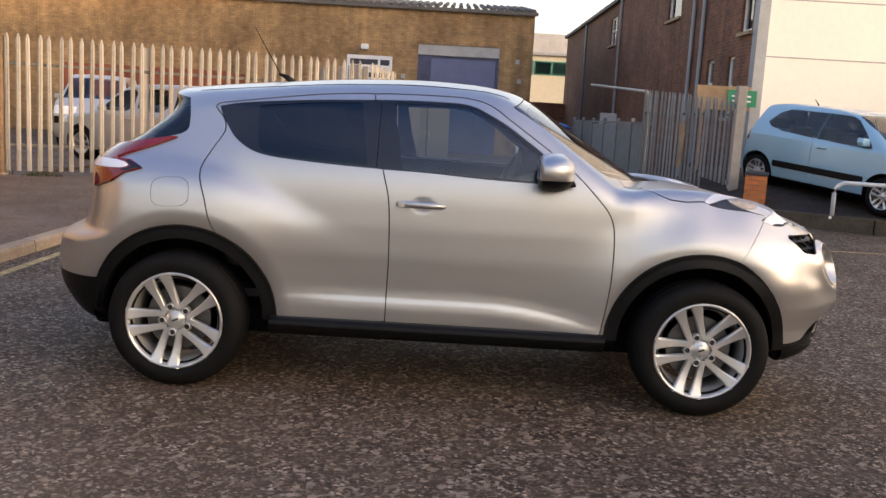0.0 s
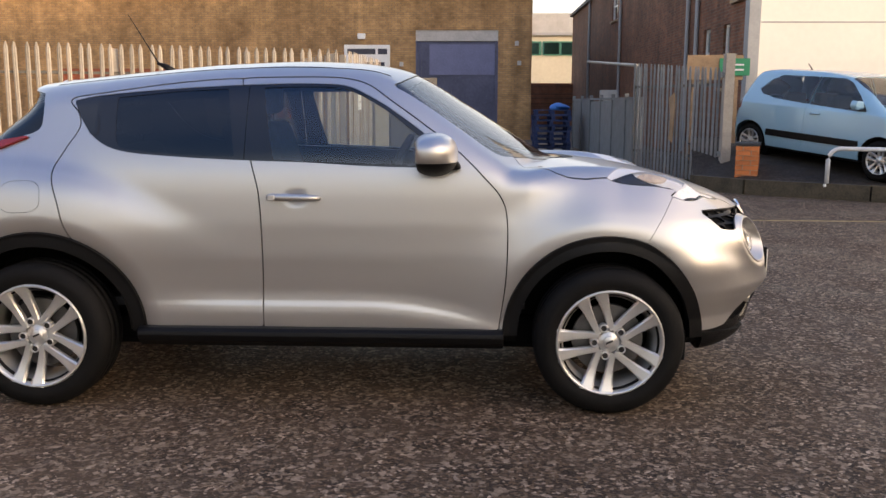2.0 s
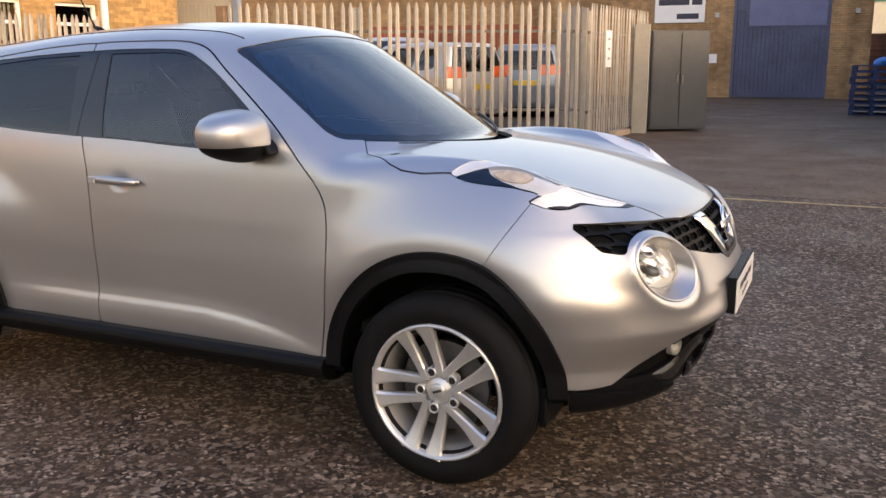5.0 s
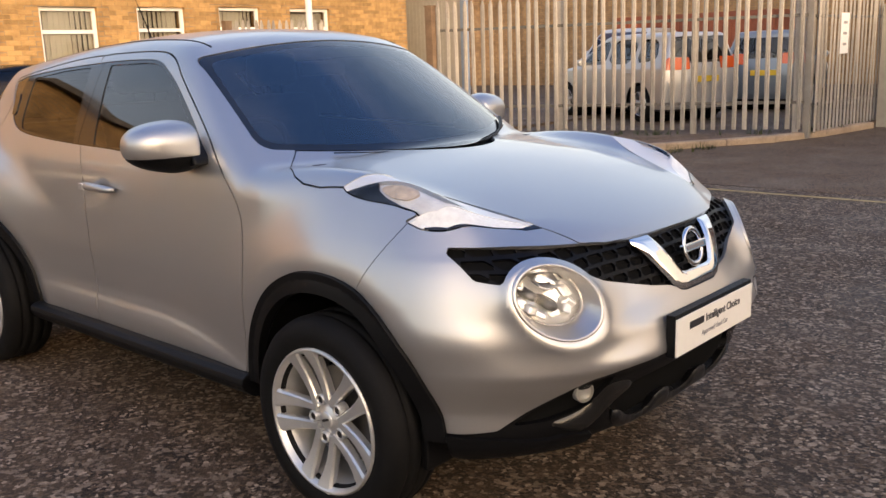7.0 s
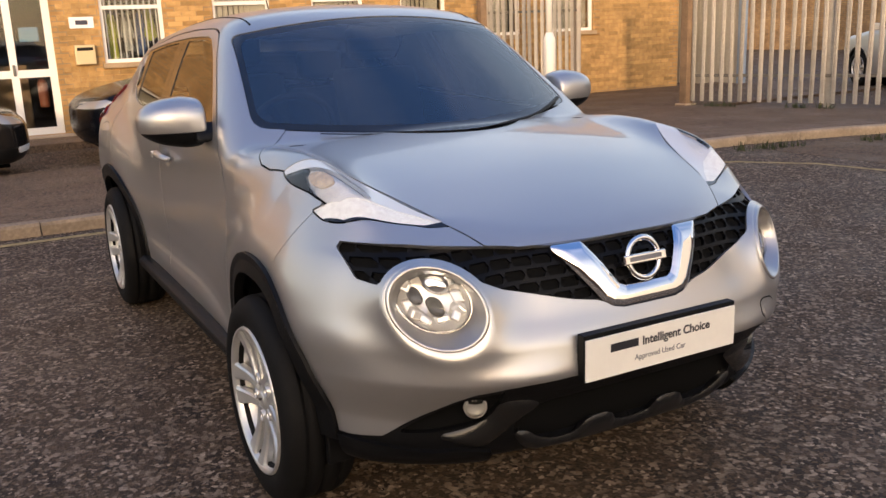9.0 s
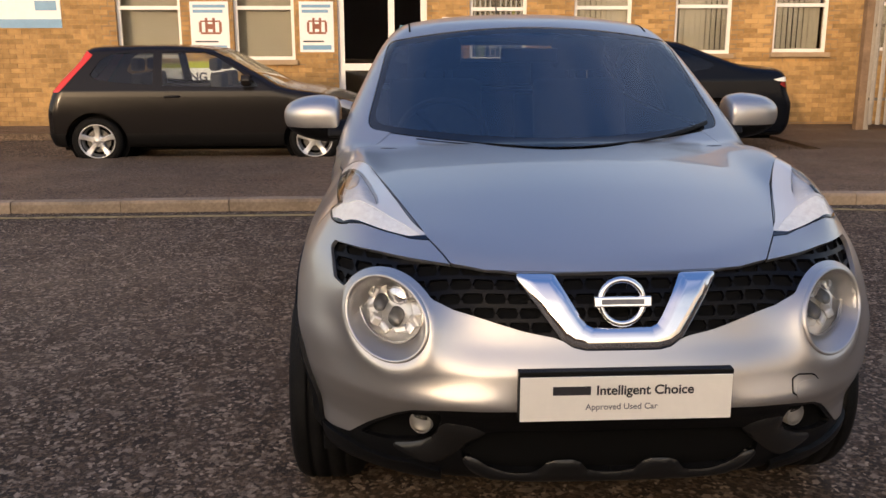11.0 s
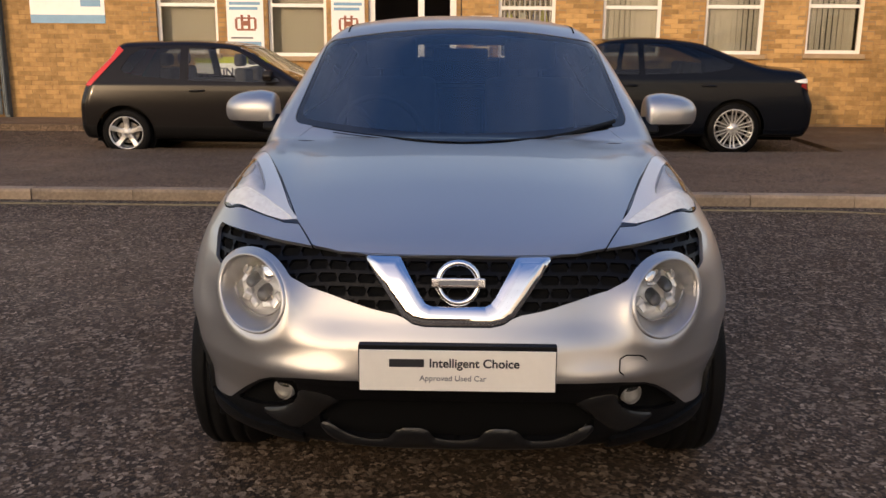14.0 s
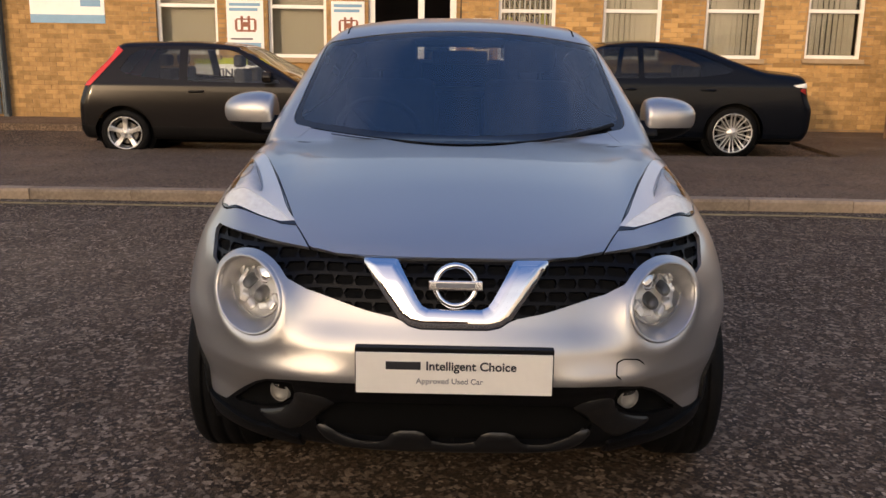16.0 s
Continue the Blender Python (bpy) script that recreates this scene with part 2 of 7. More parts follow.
    L.new(bk.outputs["Fac"], bp.inputs["Height"])
    L.new(bp.outputs["Normal"], b.inputs["Normal"])
    return m


def paint_material(name, base, rough, metal, coat, flake=0.0):
    """Car paint: flake layer under a clear coat."""
    m = material(name, base, rough, metal, coat=coat)
    if flake:
        N, L = m.node_tree.nodes, m.node_tree.links
        b = N["Principled BSDF"]
        co, v = N.new("ShaderNodeTexCoord"), N.new("ShaderNodeTexVoronoi")
        v.inputs["Scale"].default_value = 900
        L.new(co.outputs["Object"], v.inputs["Vector"])
        n = N.new("ShaderNodeTexNoise")
        n.inputs["Scale"].default_value, n.inputs["Detail"].default_value = 3.0, 4
        L.new(co.outputs["Object"], n.inputs["Vector"])
        mr = N.new("ShaderNodeMapRange")
        mr.inputs["To Min"].default_value, mr.inputs["To Max"].default_value = rough - 0.04, rough + 0.05
        L.new(n.outputs["Fac"], mr.inputs["Value"])
        L.new(mr.outputs[0], b.inputs["Roughness"])
        bp = N.new("ShaderNodeBump")
        bp.inputs["Strength"].default_value, bp.inputs["Distance"].default_value = flake, 0.0004
        L.new(v.outputs["Color"], bp.inputs["Height"])
        L.new(bp.outputs["Normal"], b.inputs["Normal"])
    return m


SILVER = paint_material("silver_paint", (0.53, 0.52, 0.51), 0.35, 0.84, 0.65, 0.06)
BLACK_PLASTIC = material("black_plastic", (0.0036, 0.0036, 0.0040), 0.46, vary=0.25, scale=8, bump=0.0005, bump_scale=500, spec=0.20)
GRILLE_BLACK = material("grille_black", (0.004, 0.004, 0.005), 0.4, spec=0.14)
LAMP_GREY = material("lamp_inner_grey", (0.80, 0.79, 0.78), 0.30, 0.1, vary=0.2, scale=30)
LAMP_BROW = material("lamp_frame_silver", (0.78, 0.77, 0.75), 0.28, 0.3, coat=0.6)
FOG_GLASS = material("fog_lamp_bowl", (0.40, 0.39, 0.37), 0.3, 0.4)
GLOSS_BLACK = material("gloss_black", (0.008, 0.008, 0.009), 0.12, coat=0.5)
# silver blade drawn near-black: the dark road it reflects is in the colour
BLADE = material("bumper_blade_shaded", (0.013, 0.0125, 0.012), 0.24, 0.25, vary=0.08, scale=12, coat=0.2)
SKID = material("skid_plate_grey", (0.008, 0.008, 0.0085), 0.32, 0.0, vary=0.15, scale=12)
SHADOW_GAP = material("panel_gap_black", (0.005, 0.005, 0.005), 0.9, spec=0.08)
RUBBER = material("tyre_rubber", (0.0042, 0.0041, 0.0041), 0.7, vary=0.3, scale=14, bump=0.0008, bump_scale=300, tint=(0.008, 0.0076, 0.0074), spec=0.16)
ALLOY = material("alloy_silver", (0.62, 0.615, 0.60), 0.34, 0.7, vary=0.06, scale=20, coat=0.3)
CHROME = material("chrome", (0.86, 0.86, 0.87), 0.06, 1.0)
STEEL_DARK = material("brake_disc_steel", (0.16, 0.155, 0.15), 0.45, 0.9, vary=0.2, scale=30)
NUT_DARK = material("wheel_nut_steel", (0.07, 0.068, 0.066), 0.4, 0.6)
REFLECTOR = material("lamp_reflector", (0.90, 0.87, 0.82), 0.3, 0.12, vary=0.15, scale=60)
FACET = material("headlamp_reflector", (0.95, 0.93, 0.89), 0.18, 0.45)
AMBER = material("indicator_amber", (0.82, 0.62, 0.48), 0.2, vary=0.35, scale=45)
TAIL_CLEAR = material("tail_lamp_clear", (0.80, 0.82, 0.85), 0.2, coat=0.5)
RED_LENS = material("tail_lamp_red", (0.20, 0.012, 0.012), 0.12, coat=0.6)
GLASS_SCREEN = glass("windscreen_glass", (0.86, 0.93, 0.94), ior=2.2)
GLASS_FRONT = glass("front_window_glass", (0.84, 0.90, 0.89), ior=1.85)
GLASS_TINT = glass("privacy_glass", (0.07, 0.075, 0.085), ior=1.66)
GLASS_REAR = glass("rear_window_glass", (0.34, 0.36, 0.38), ior=1.6)
GLASS_LAMP = glass("lamp_glass", (0.95, 0.955, 0.955), ior=1.35)
INTERIOR = material("interior_black_trim", (0.02, 0.02, 0.022), 0.7, vary=0.2, scale=10, bump=0.0006, bump_scale=300)
SEAT_CLOTH = material("seat_cloth", (0.062, 0.061, 0.064), 0.9, vary=0.3, scale=30, bump=0.001, bump_scale=600)
PLATE_WHITE = material("plate_white", (0.86, 0.82, 0.74), 0.35, vary=0.03, scale=6)
INK = material("plate_ink", (0.02, 0.02, 0.025), 0.5)
INK_GREY = material("plate_ink_grey", (0.18, 0.18, 0.19), 0.5)

ROAD = asphalt_material("road_asphalt", (0.045, 0.0285, 0.0168), (0.112, 0.0725, 0.0435), (0.50, 0.385, 0.285), 0.07, (-1.25, -2.7, 0.0))
YARD = asphalt_material("yard_concrete", (0.094, 0.061, 0.037), (0.185, 0.123, 0.074), (0.22, 0.16, 0.11), 0.02)
PAVE = asphalt_material("pavement_asphalt", (0.112, 0.074, 0.047), (0.225, 0.152, 0.098), (0.29, 0.21, 0.148), 0.03)
# lot asphalt, darkened to carry the black shadow beneath the city car
LOT = asphalt_material("lot_asphalt_shaded", (0.020, 0.015, 0.011), (0.045, 0.033, 0.024), (0.12, 0.095, 0.075), 0.02)
KERB = material("kerb_concrete", (0.34, 0.255, 0.175), 0.85, vary=0.35, scale=3.5, bump=0.003, bump_scale=60, random_mix=0.3)
LEDGE = material("mossy_ledge", (0.075, 0.062, 0.040), 0.9, vary=0.5, scale=4, bump=0.006, bump_scale=40)
LINE_YELLOW = material("road_line_worn", (0.36, 0.27, 0.12), 0.8, vary=0.7, scale=9, bump=0.002, bump_scale=90)
BRICK_YELLOW = brick_material("brick_yellow", (0.50, 0.29, 0.11), (0.38, 0.21, 0.075), (0.32, 0.23, 0.13), flip=True, dirt=0.12)
BRICK_BROWN = brick_material("brick_brown", (0.52, 0.315, 0.145), (0.40, 0.235, 0.105), (0.31, 0.225, 0.14), dirt=0.22)
BRICK_RED = brick_material("brick_red_brown", (0.25, 0.088, 0.038), (0.125, 0.046, 0.024), (0.19, 0.12, 0.08), flip=True, dirt=0.2)
BRICK_EAST = brick_material("brick_east", (0.26, 0.13, 0.08), (0.2, 0.1, 0.06), (0.2, 0.15, 0.11), flip=True)
WHITE_CLAD = material("white_cladding", (0.78, 0.76, 0.71), 0.55, vary=0.05, scale=0.8)
GREY_TRIM = material("grey_trim_metal", (0.30, 0.32, 0.34), 0.5, 0.2, vary=0.15, scale=3)
UPVC = material("white_window_frame", (0.80, 0.79, 0.76), 0.4, vary=0.04, scale=5)
BLIND = material("blind_slats_cream", (0.60, 0.55, 0.46), 0.8, vary=0.12, scale=6)
PANE = glass("window_pane", (0.80, 0.82, 0.82), ior=1.5)
PANE_SKY = glass("upper_window_pane", (0.35, 0.40, 0.45), ior=2.1)
# unseen room surfaces: indoor shade is put into this dark colour
ROOM_SHADE = material("room_shade", (0.05, 0.042, 0.035), 0.9, vary=0.4, scale=2)
GALV = material("galvanised_steel", (0.335, 0.305, 0.265), 0.55, 0.12, vary=0.22, scale=5, bump=0.0008, bump_scale=120, random_mix=0.35)
GALV_GREY = material("galvanised_steel_grey", (0.20, 0.215, 0.225), 0.55, 0.35, vary=0.25, scale=5, random_mix=0.3)
RUSTY = material("rusted_post_brown", (0.21, 0.135, 0.08), 0.85, vary=0.4, scale=7, bump=0.002)
SHUTTER_BLUE = material("roller_shutter_blue", (0.082, 0.095, 0.165), 0.55, 0.2, vary=0.3, scale=1.2)
SHUTTER_BOX = material("shutter_box_pale", (0.42, 0.42, 0.42), 0.6, vary=0.2, scale=2)
SHUTTER_CREAM = material("roller_shutter_cream", (0.36, 0.33, 0.27), 0.55, vary=0.12, scale=1.5)
BLUE_FRAME = material("blue_grey_frame", (0.20, 0.26, 0.34), 0.5, vary=0.15, scale=3)
ROOF_SHEET = material("fibre_cement_roof", (0.13, 0.12, 0.11), 0.85, vary=0.3, scale=2)
GREEN_BAND = material("green_cladding", (0.05, 0.20, 0.15), 0.5, vary=0.15, scale=1)
FAR_CREAM = material("far_cladding_cream", (0.55, 0.52, 0.42), 0.6, vary=0.1, scale=0.5)
SIGN_WHITE = material("sign_white", (0.80, 0.80, 0.80), 0.45, vary=0.05, scale=3)
SIGN_GREEN = material("sign_green", (0.01, 0.24, 0.11), 0.45, vary=0.08, scale=3)
SIGN_INK = material("sign_ink_dark", (0.035, 0.037, 0.060), 0.5)
BOARD_TAN = material("weathered_board", (0.33, 0.22, 0.13), 0.8, vary=0.3, scale=6)
PALLET_BLUE = material("pallet_blue", (0.010, 0.028, 0.10), 0.7, vary=0.35, scale=8, random_mix=0.3)
TARP_BLUE = material("sheet_blue", (0.02, 0.14, 0.42), 0.5, vary=0.2, scale=9)
ORANGE_BRICK = material("orange_brick", (0.52, 0.17, 0.055), 0.85, vary=0.2, scale=12, bump=0.003, random_mix=0.25)
MORTAR = material("mortar", (0.35, 0.28, 0.2), 0.9, vary=0.2, scale=20)
RAIL_WHITE = material("rail_white_paint", (0.68, 0.68, 0.66), 0.45, vary=0.12, scale=8)
POST_WHITE = material("post_white_paint", (0.72, 0.70, 0.66), 0.5, vary=0.1, scale=4)
GALV_DARK = material("dark_steel", (0.095, 0.115, 0.125), 0.55, 0.2, vary=0.25, scale=5)
# cabinet grey taken down in colour to replace shade from the low sun
CABINET_GREY = material("cabinet_grey_shaded", (0.045, 0.050, 0.058), 0.5, 0.2, vary=0.2, scale=2)
POST_GREY = material("print_grey", (0.30, 0.30, 0.31), 0.6, vary=0.2, scale=9)
GRASS = material("weedy_grass", (0.055, 0.065, 0.025), 0.9, vary=0.4, scale=30)
POSTER_BLUE = material("poster_blue", (0.16, 0.34, 0.52), 0.5, vary=0.1, scale=5)
POSTER_RED = material("poster_brown_red", (0.26, 0.085, 0.05), 0.5)
GOLD_BOX = material("letter_box_cream", (0.62, 0.50, 0.30), 0.45, 0.2)
STONE_SILL = material("sill_stone", (0.36, 0.26, 0.16), 0.85, vary=0.2, scale=6)
PIPE_GREY = material("pipe_grey", (0.30, 0.31, 0.33), 0.5)
CLOTH_YELLOW = material("hanging_hi_vis_yellow", (0.45, 0.50, 0.06), 0.9, vary=0.2, scale=10)
CLOTH_WHITE = material("hanging_cloth_white", (0.55, 0.55, 0.52), 0.9, vary=0.15, scale=10)
CLOTH_BLUE = material("hanging_cloth_blue", (0.05, 0.10, 0.25), 0.9, vary=0.2, scale=10)
P_BLUE = paint_material("pale_blue_paint", (0.30, 0.50, 0.62), 0.25, 0.1, 0.6)
P_BROWN = material("dark_brown_paint", (0.011, 0.0095, 0.0090), 0.20, 0.0, spec=0.18, coat=0.2)
P_BLACK = material("black_paint", (0.0030, 0.0040, 0.0068), 0.24, spec=0.16, coat=0.08)
P_VAN = paint_material("van_silver_paint", (0.50, 0.49, 0.46), 0.35, 0.5, 0.4)
P_GREY = paint_material("grey_blue_paint", (0.16, 0.20, 0.24), 0.3, 0.5, 0.5)

# ---- mesh helpers ----
def part(name, bm, mat, parent=None, label="", smooth=False):
    """Links a bmesh as one mesh object, under a thing or a part."""
    me = bpy.data.meshes.new(name)
    bm.to_mesh(me)
    bm.free()
    me.materials.append(mat)
    if smooth:
        me.polygons.foreach_set("use_smooth", [True] * len(me.polygons))
    ob = new(name, me)
    if parent:
        ob.parent = parent
    if label:
        ob["label"] = label
    return ob


def holder(name, m=None, label="", category="", group="", kind=""):
    ob = new(name)
    if m is not None:
        ob.matrix_world = m
    return tagged(ob, label, category, group, kind)


def box(bm, x0, x1, y0, y1, z0, z1, bevel=0.0, m=None):
    r = bmesh.ops.create_cube(bm, size=1)
    vs = r["verts"]
    for v in vs:
        v.co = ((x0 + x1) / 2 + v.co.x * (x1 - x0), (y0 + y1) / 2 + v.co.y * (y1 - y0), (z0 + z1) / 2 + v.co.z * (z1 - z0))
    if m is not None:
        bmesh.ops.transform(bm, matrix=m, verts=vs)
    if bevel:
        es = list({e for v in vs for e in v.link_edges})
        bmesh.ops.bevel(bm, geom=es, offset=bevel, segments=2, affect="EDGES", profile=0.5)
    return bm


def boxed(*a, **k):
    return box(bmesh.new(), *a, **k)


def prism(pts, axis, lo, hi, bevel=0.0):
    """A polygon of 2D points pushed through along an axis from lo to hi."""
    bm = bmesh.new()
    put = {"x": lambda p, c: (c, p[0], p[1]), "y": lambda p, c: (p[0], c, p[1]), "z": lambda p, c: (p[0], p[1], c)}[axis]
    a = [bm.verts.new(put(p, lo)) for p in pts]
    b = [bm.verts.new(put(p, hi)) for p in pts]
    bm.faces.new(a), bm.faces.new(b[::-1])
    n = len(pts)
    for i in range(n):
        bm.faces.new((a[i], b[i], b[(i + 1) % n], a[(i + 1) % n]))
    bmesh.ops.recalc_face_normals(bm, faces=bm.faces)
    if bevel:
        bmesh.ops.bevel(bm, geom=list(bm.edges), offset=bevel, segments=2, affect="EDGES", profile=0.5)
    return bm


def tube(bm, pts, r, n=10, closed=False):
    """A round tube along 3D points; r is one radius or one for each point."""
    pts = [Vector(p) for p in pts]
    rings = []
    for i, p in enumerate(pts):
        a = pts[i - 1] if (i or closed) else p
        b = pts[(i + 1) % len(pts)] if (i < len(pts) - 1 or closed) else p
        d = (b - a).normalized()
        u = d.orthogonal().normalized() if abs(d.z) > 0.95 else d.cross(Vector((0, 0, 1))).normalized()
        w = d.cross(u)
        rr = r[i] if isinstance(r, (list, tuple)) else r
        rings.append([bm.verts.new(p + (u * math.cos(2 * math.pi * k / n) + w * math.sin(2 * math.pi * k / n)) * rr) for k in range(n)])
    m = len(rings)
    for i in range(m if closed else m - 1):
        A, B = rings[i], rings[(i + 1) % m]
        for k in range(n):
            bm.faces.new((A[k], A[(k + 1) % n], B[(k + 1) % n], B[k]))
    if not closed:
        bm.faces.new(rings[0][::-1]), bm.faces.new(rings[-1])
    bmesh.ops.recalc_face_normals(bm, faces=bm.faces)
    return bm


def lathe(profile, n=48, closed=False):
    """Turns (radius, y) points round the y axis."""
    bm = bmesh.new()
    rings = [[bm.verts.new((r * math.cos(2 * math.pi * k / n), y, r * math.sin(2 * math.pi * k / n))) for k in range(n)] for r, y in profile]
    m = len(rings)
    for i in range(m if closed else m - 1):
        A, B = rings[i], rings[(i + 1) % m]
        for k in range(n):
            bm.faces.new((A[k], B[k], B[(k + 1) % n], A[(k + 1) % n]))
    bmesh.ops.recalc_face_normals(bm, faces=bm.faces)
    return bm


def spl(x, knots):
    """A smooth curve through (x, value) knots, flat beyond its ends."""
    k = np.array(knots, float)
    kx, kv = k[:, 0], k[:, 1]
    x = np.clip(np.asarray(x, float), kx[0], kx[-1])
    h = np.diff(kx)
    d = np.diff(kv) / h
    t = np.empty(len(kx))
    t[0], t[-1] = d[0], d[-1]
    if len(kx) > 2:
        same = d[:-1] * d[1:] > 0
        t[1:-1] = np.where(same, 2 * d[:-1] * d[1:] / np.where(same, d[:-1] + d[1:], 1), 0)
    i = np.clip(np.searchsorted(kx, x, side="right") - 1, 0, len(h) - 1)
    s = (x - kx[i]) / h[i]
    return kv[i] * (1 + 2 * s) * (1 - s) ** 2 + t[i] * h[i] * s * (1 - s) ** 2 + kv[i + 1] * s * s * (3 - 2 * s) + t[i + 1] * h[i] * s * s * (s - 1)


def smax(a, b, k):
    h = np.clip(0.5 + 0.5 * (a - b) / k, 0, 1)
    return b + (a - b) * h + k * h * (1 - h)


def smin(a, b, k):
    return -smax(-a, -b, k)


def surface(field, lo, hi, step):
    """The zero surface of a field as vertices, normals and triangles (surface nets, then pulled onto the field)."""
    ax = [np.arange(a, b + step, step) for a, b in zip(lo, hi)]
    X, Y, Z = np.meshgrid(*ax, indexing="ij")
    F = field(X, Y, Z)
    S = F < 0
    nx, ny, nz = F.shape
    acc = np.zeros((nx - 1, ny - 1, nz - 1, 3))
    cnt = np.zeros((nx - 1, ny - 1, nz - 1))
    G = np.stack([X, Y, Z], -1)
    edges = {}
    for d in range(3):
        a = [slice(None)] * 3
        b = [slice(None)] * 3
        a[d], b[d] = slice(0, -1), slice(1, None)
        a, b = tuple(a), tuple(b)
        cross = S[a] != S[b]
        fa, fb = F[a], F[b]
        t = np.where(cross, fa / np.where(cross, fa - fb, 1), 0)
        P = G[a] + (G[b] - G[a]) * t[..., None]
        edges[d] = np.argwhere(cross), S[a][cross]
        o = [e for e in range(3) if e != d]
        for s0 in (0, 1):
            for s1 in (0, 1):
                sl = [slice(None)] * 3
                dst = [slice(None)] * 3
                for e, s in zip(o, (s0, s1)):
                    n = F.shape[e]
                    sl[e] = slice(1, n) if s == 0 else slice(0, n - 1)
                    dst[e] = slice(0, n - 1)
                c = cross[tuple(sl)]
                acc[tuple(dst)] += np.where(c[..., None], P[tuple(sl)], 0)
                cnt[tuple(dst)] += c
    # each edge touches the four cells round it
    has = cnt > 0
    idx = -np.ones(cnt.shape, int)
    idx[has] = np.arange(has.sum())
    V = acc[has] / cnt[has][:, None]
    tris = []
    for d in range(3):
        ij, inside = edges[d]
        o = [(d + 1) % 3, (d + 2) % 3]
        ok = np.ones(len(ij), bool)
        for e in o:
            ok &= (ij[:, e] > 0) & (ij[:, e] < F.shape[e] - 1)
        ij, ins = ij[ok], inside[ok]
        q = []
        for s0, s1 in ((1, 1), (0, 1), (0, 0), (1, 0)):
            c = ij.copy()
            c[:, o[0]] -= s0
            c[:, o[1]] -= s1
            q.append(idx[c[:, 0], c[:, 1], c[:, 2]])
        q = np.stack(q, 1)
        q[~ins] = q[~ins][:, ::-1]
        tris += [q[:, [0, 1, 2]], q[:, [0, 2, 3]]]
    T = np.concatenate(tris)
    V, N = settle(field, V, 4)
    return V, N, T


def gradient(field, V, h=1.5e-3):
    g = np.empty_like(V)
    for i in range(3):
        e = np.zeros(3)
        e[i] = h
        A, B = V + e, V - e
        g[:, i] = (field(A[:, 0], A[:, 1], A[:, 2]) - field(B[:, 0], B[:, 1], B[:, 2])) / (2 * h)
    return g


def settle(field, V, steps):
    for _ in range(steps):
        g = gradient(field, V)
        f = field(V[:, 0], V[:, 1], V[:, 2])
        V = V - np.clip(f / np.maximum((g * g).sum(1), 1e-6), -0.02, 0.02)[:, None] * g
    g = gradient(field, V, 3e-3)
    return V, g / np.maximum(np.linalg.norm(g, axis=1), 1e-9)[:, None]


def clip(mesh, f):
    """Keeps the part of a triangle mesh where f < 0, cutting triangles along f = 0."""
    V, N, T = mesh
    ins = f < 0
    c = ins[T].sum(1)
    out = [T[c == 3]]
    pend = []
    for k, want in ((2, False), (1, True)):
        t = T[c == k]
        if len(t):
            j = np.argmax(ins[t] == want, axis=1)
            r = np.arange(len(t))
            pend.append((k, t[r, j], t[r, (j + 1) % 3], t[r, (j + 2) % 3]))
    if pend:
        keys = np.concatenate([np.sort(np.stack(e, 1), 1) for k, o, a, b in pend for e in ((o, a), (o, b))])
        uniq, inv = np.unique(keys, axis=0, return_inverse=True)
        inv = inv.reshape(-1)
        fa, fb = f[uniq[:, 0]], f[uniq[:, 1]]
        t = (fa / (fa - fb))[:, None]
        base = len(V)
        V = np.concatenate([V, V[uniq[:, 0]] + (V[uniq[:, 1]] - V[uniq[:, 0]]) * t])
        nn = N[uniq[:, 0]] + (N[uniq[:, 1]] - N[uniq[:, 0]]) * t
        N = np.concatenate([N, nn / np.maximum(np.linalg.norm(nn, axis=1), 1e-9)[:, None]])
        at = 0
        for k, o, a, b in pend:
            n = len(o)
            p, q = base + inv[at:at + n], base + inv[at + n:at + 2 * n]
            at += 2 * n
            if k == 2:
                out += [np.stack((p, a, b), 1), np.stack((p, b, q), 1)]
            else:
                out.append(np.stack((o, p, q), 1))
    T = np.concatenate(out)
    used, inv = np.unique(T, return_inverse=True)
    return V[used], N[used], inv.reshape(T.shape)


def poly_field(px, pz, poly):
    """Signed distance to a closed 2D polygon, negative inside."""
    P = np.array(poly, float)
    Q = np.roll(P, -1, 0)
    d = np.full(px.shape, 1e9)
    inside = np.zeros(px.shape, bool)
    for (ax, az), (bx, bz) in zip(P, Q):
        ex, ez = bx - ax, bz - az
        t = np.clip(((px - ax) * ex + (pz - az) * ez) / max(ex * ex + ez * ez, 1e-12), 0, 1)
        d = np.minimum(d, (px - ax - t * ex) ** 2 + (pz - az - t * ez) ** 2)
        cond = (az > pz) != (bz > pz)
        xc = ax + (pz - az) / (ez if abs(ez) > 1e-12 else 1e-12) * ex
        inside ^= cond & (px < xc)
    d = np.sqrt(d)
    return np.where(inside, -d, d)


def rounded(poly, n=2):
    """Chaikin corner cutting."""
    P = np.array(poly, float)
    for _ in range(n):
        Q = np.roll(P, -1, 0)
        P = np.stack((0.8 * P + 0.2 * Q, 0.2 * P + 0.8 * Q), 1).reshape(-1, 2)
    return P


def flipped(mesh):
    V, N, T = mesh
    m = np.array((1, -1, 1))
    return V * m, N * m, T[:, ::-1]


def joined(*meshes):
    Vs, Ns, Ts, n = [], [], [], 0
    for V, N, T in meshes:
        Vs.append(V), Ns.append(N), Ts.append(T + n)
        n += len(V)
    return np.concatenate(Vs), np.concatenate(Ns), np.concatenate(Ts)


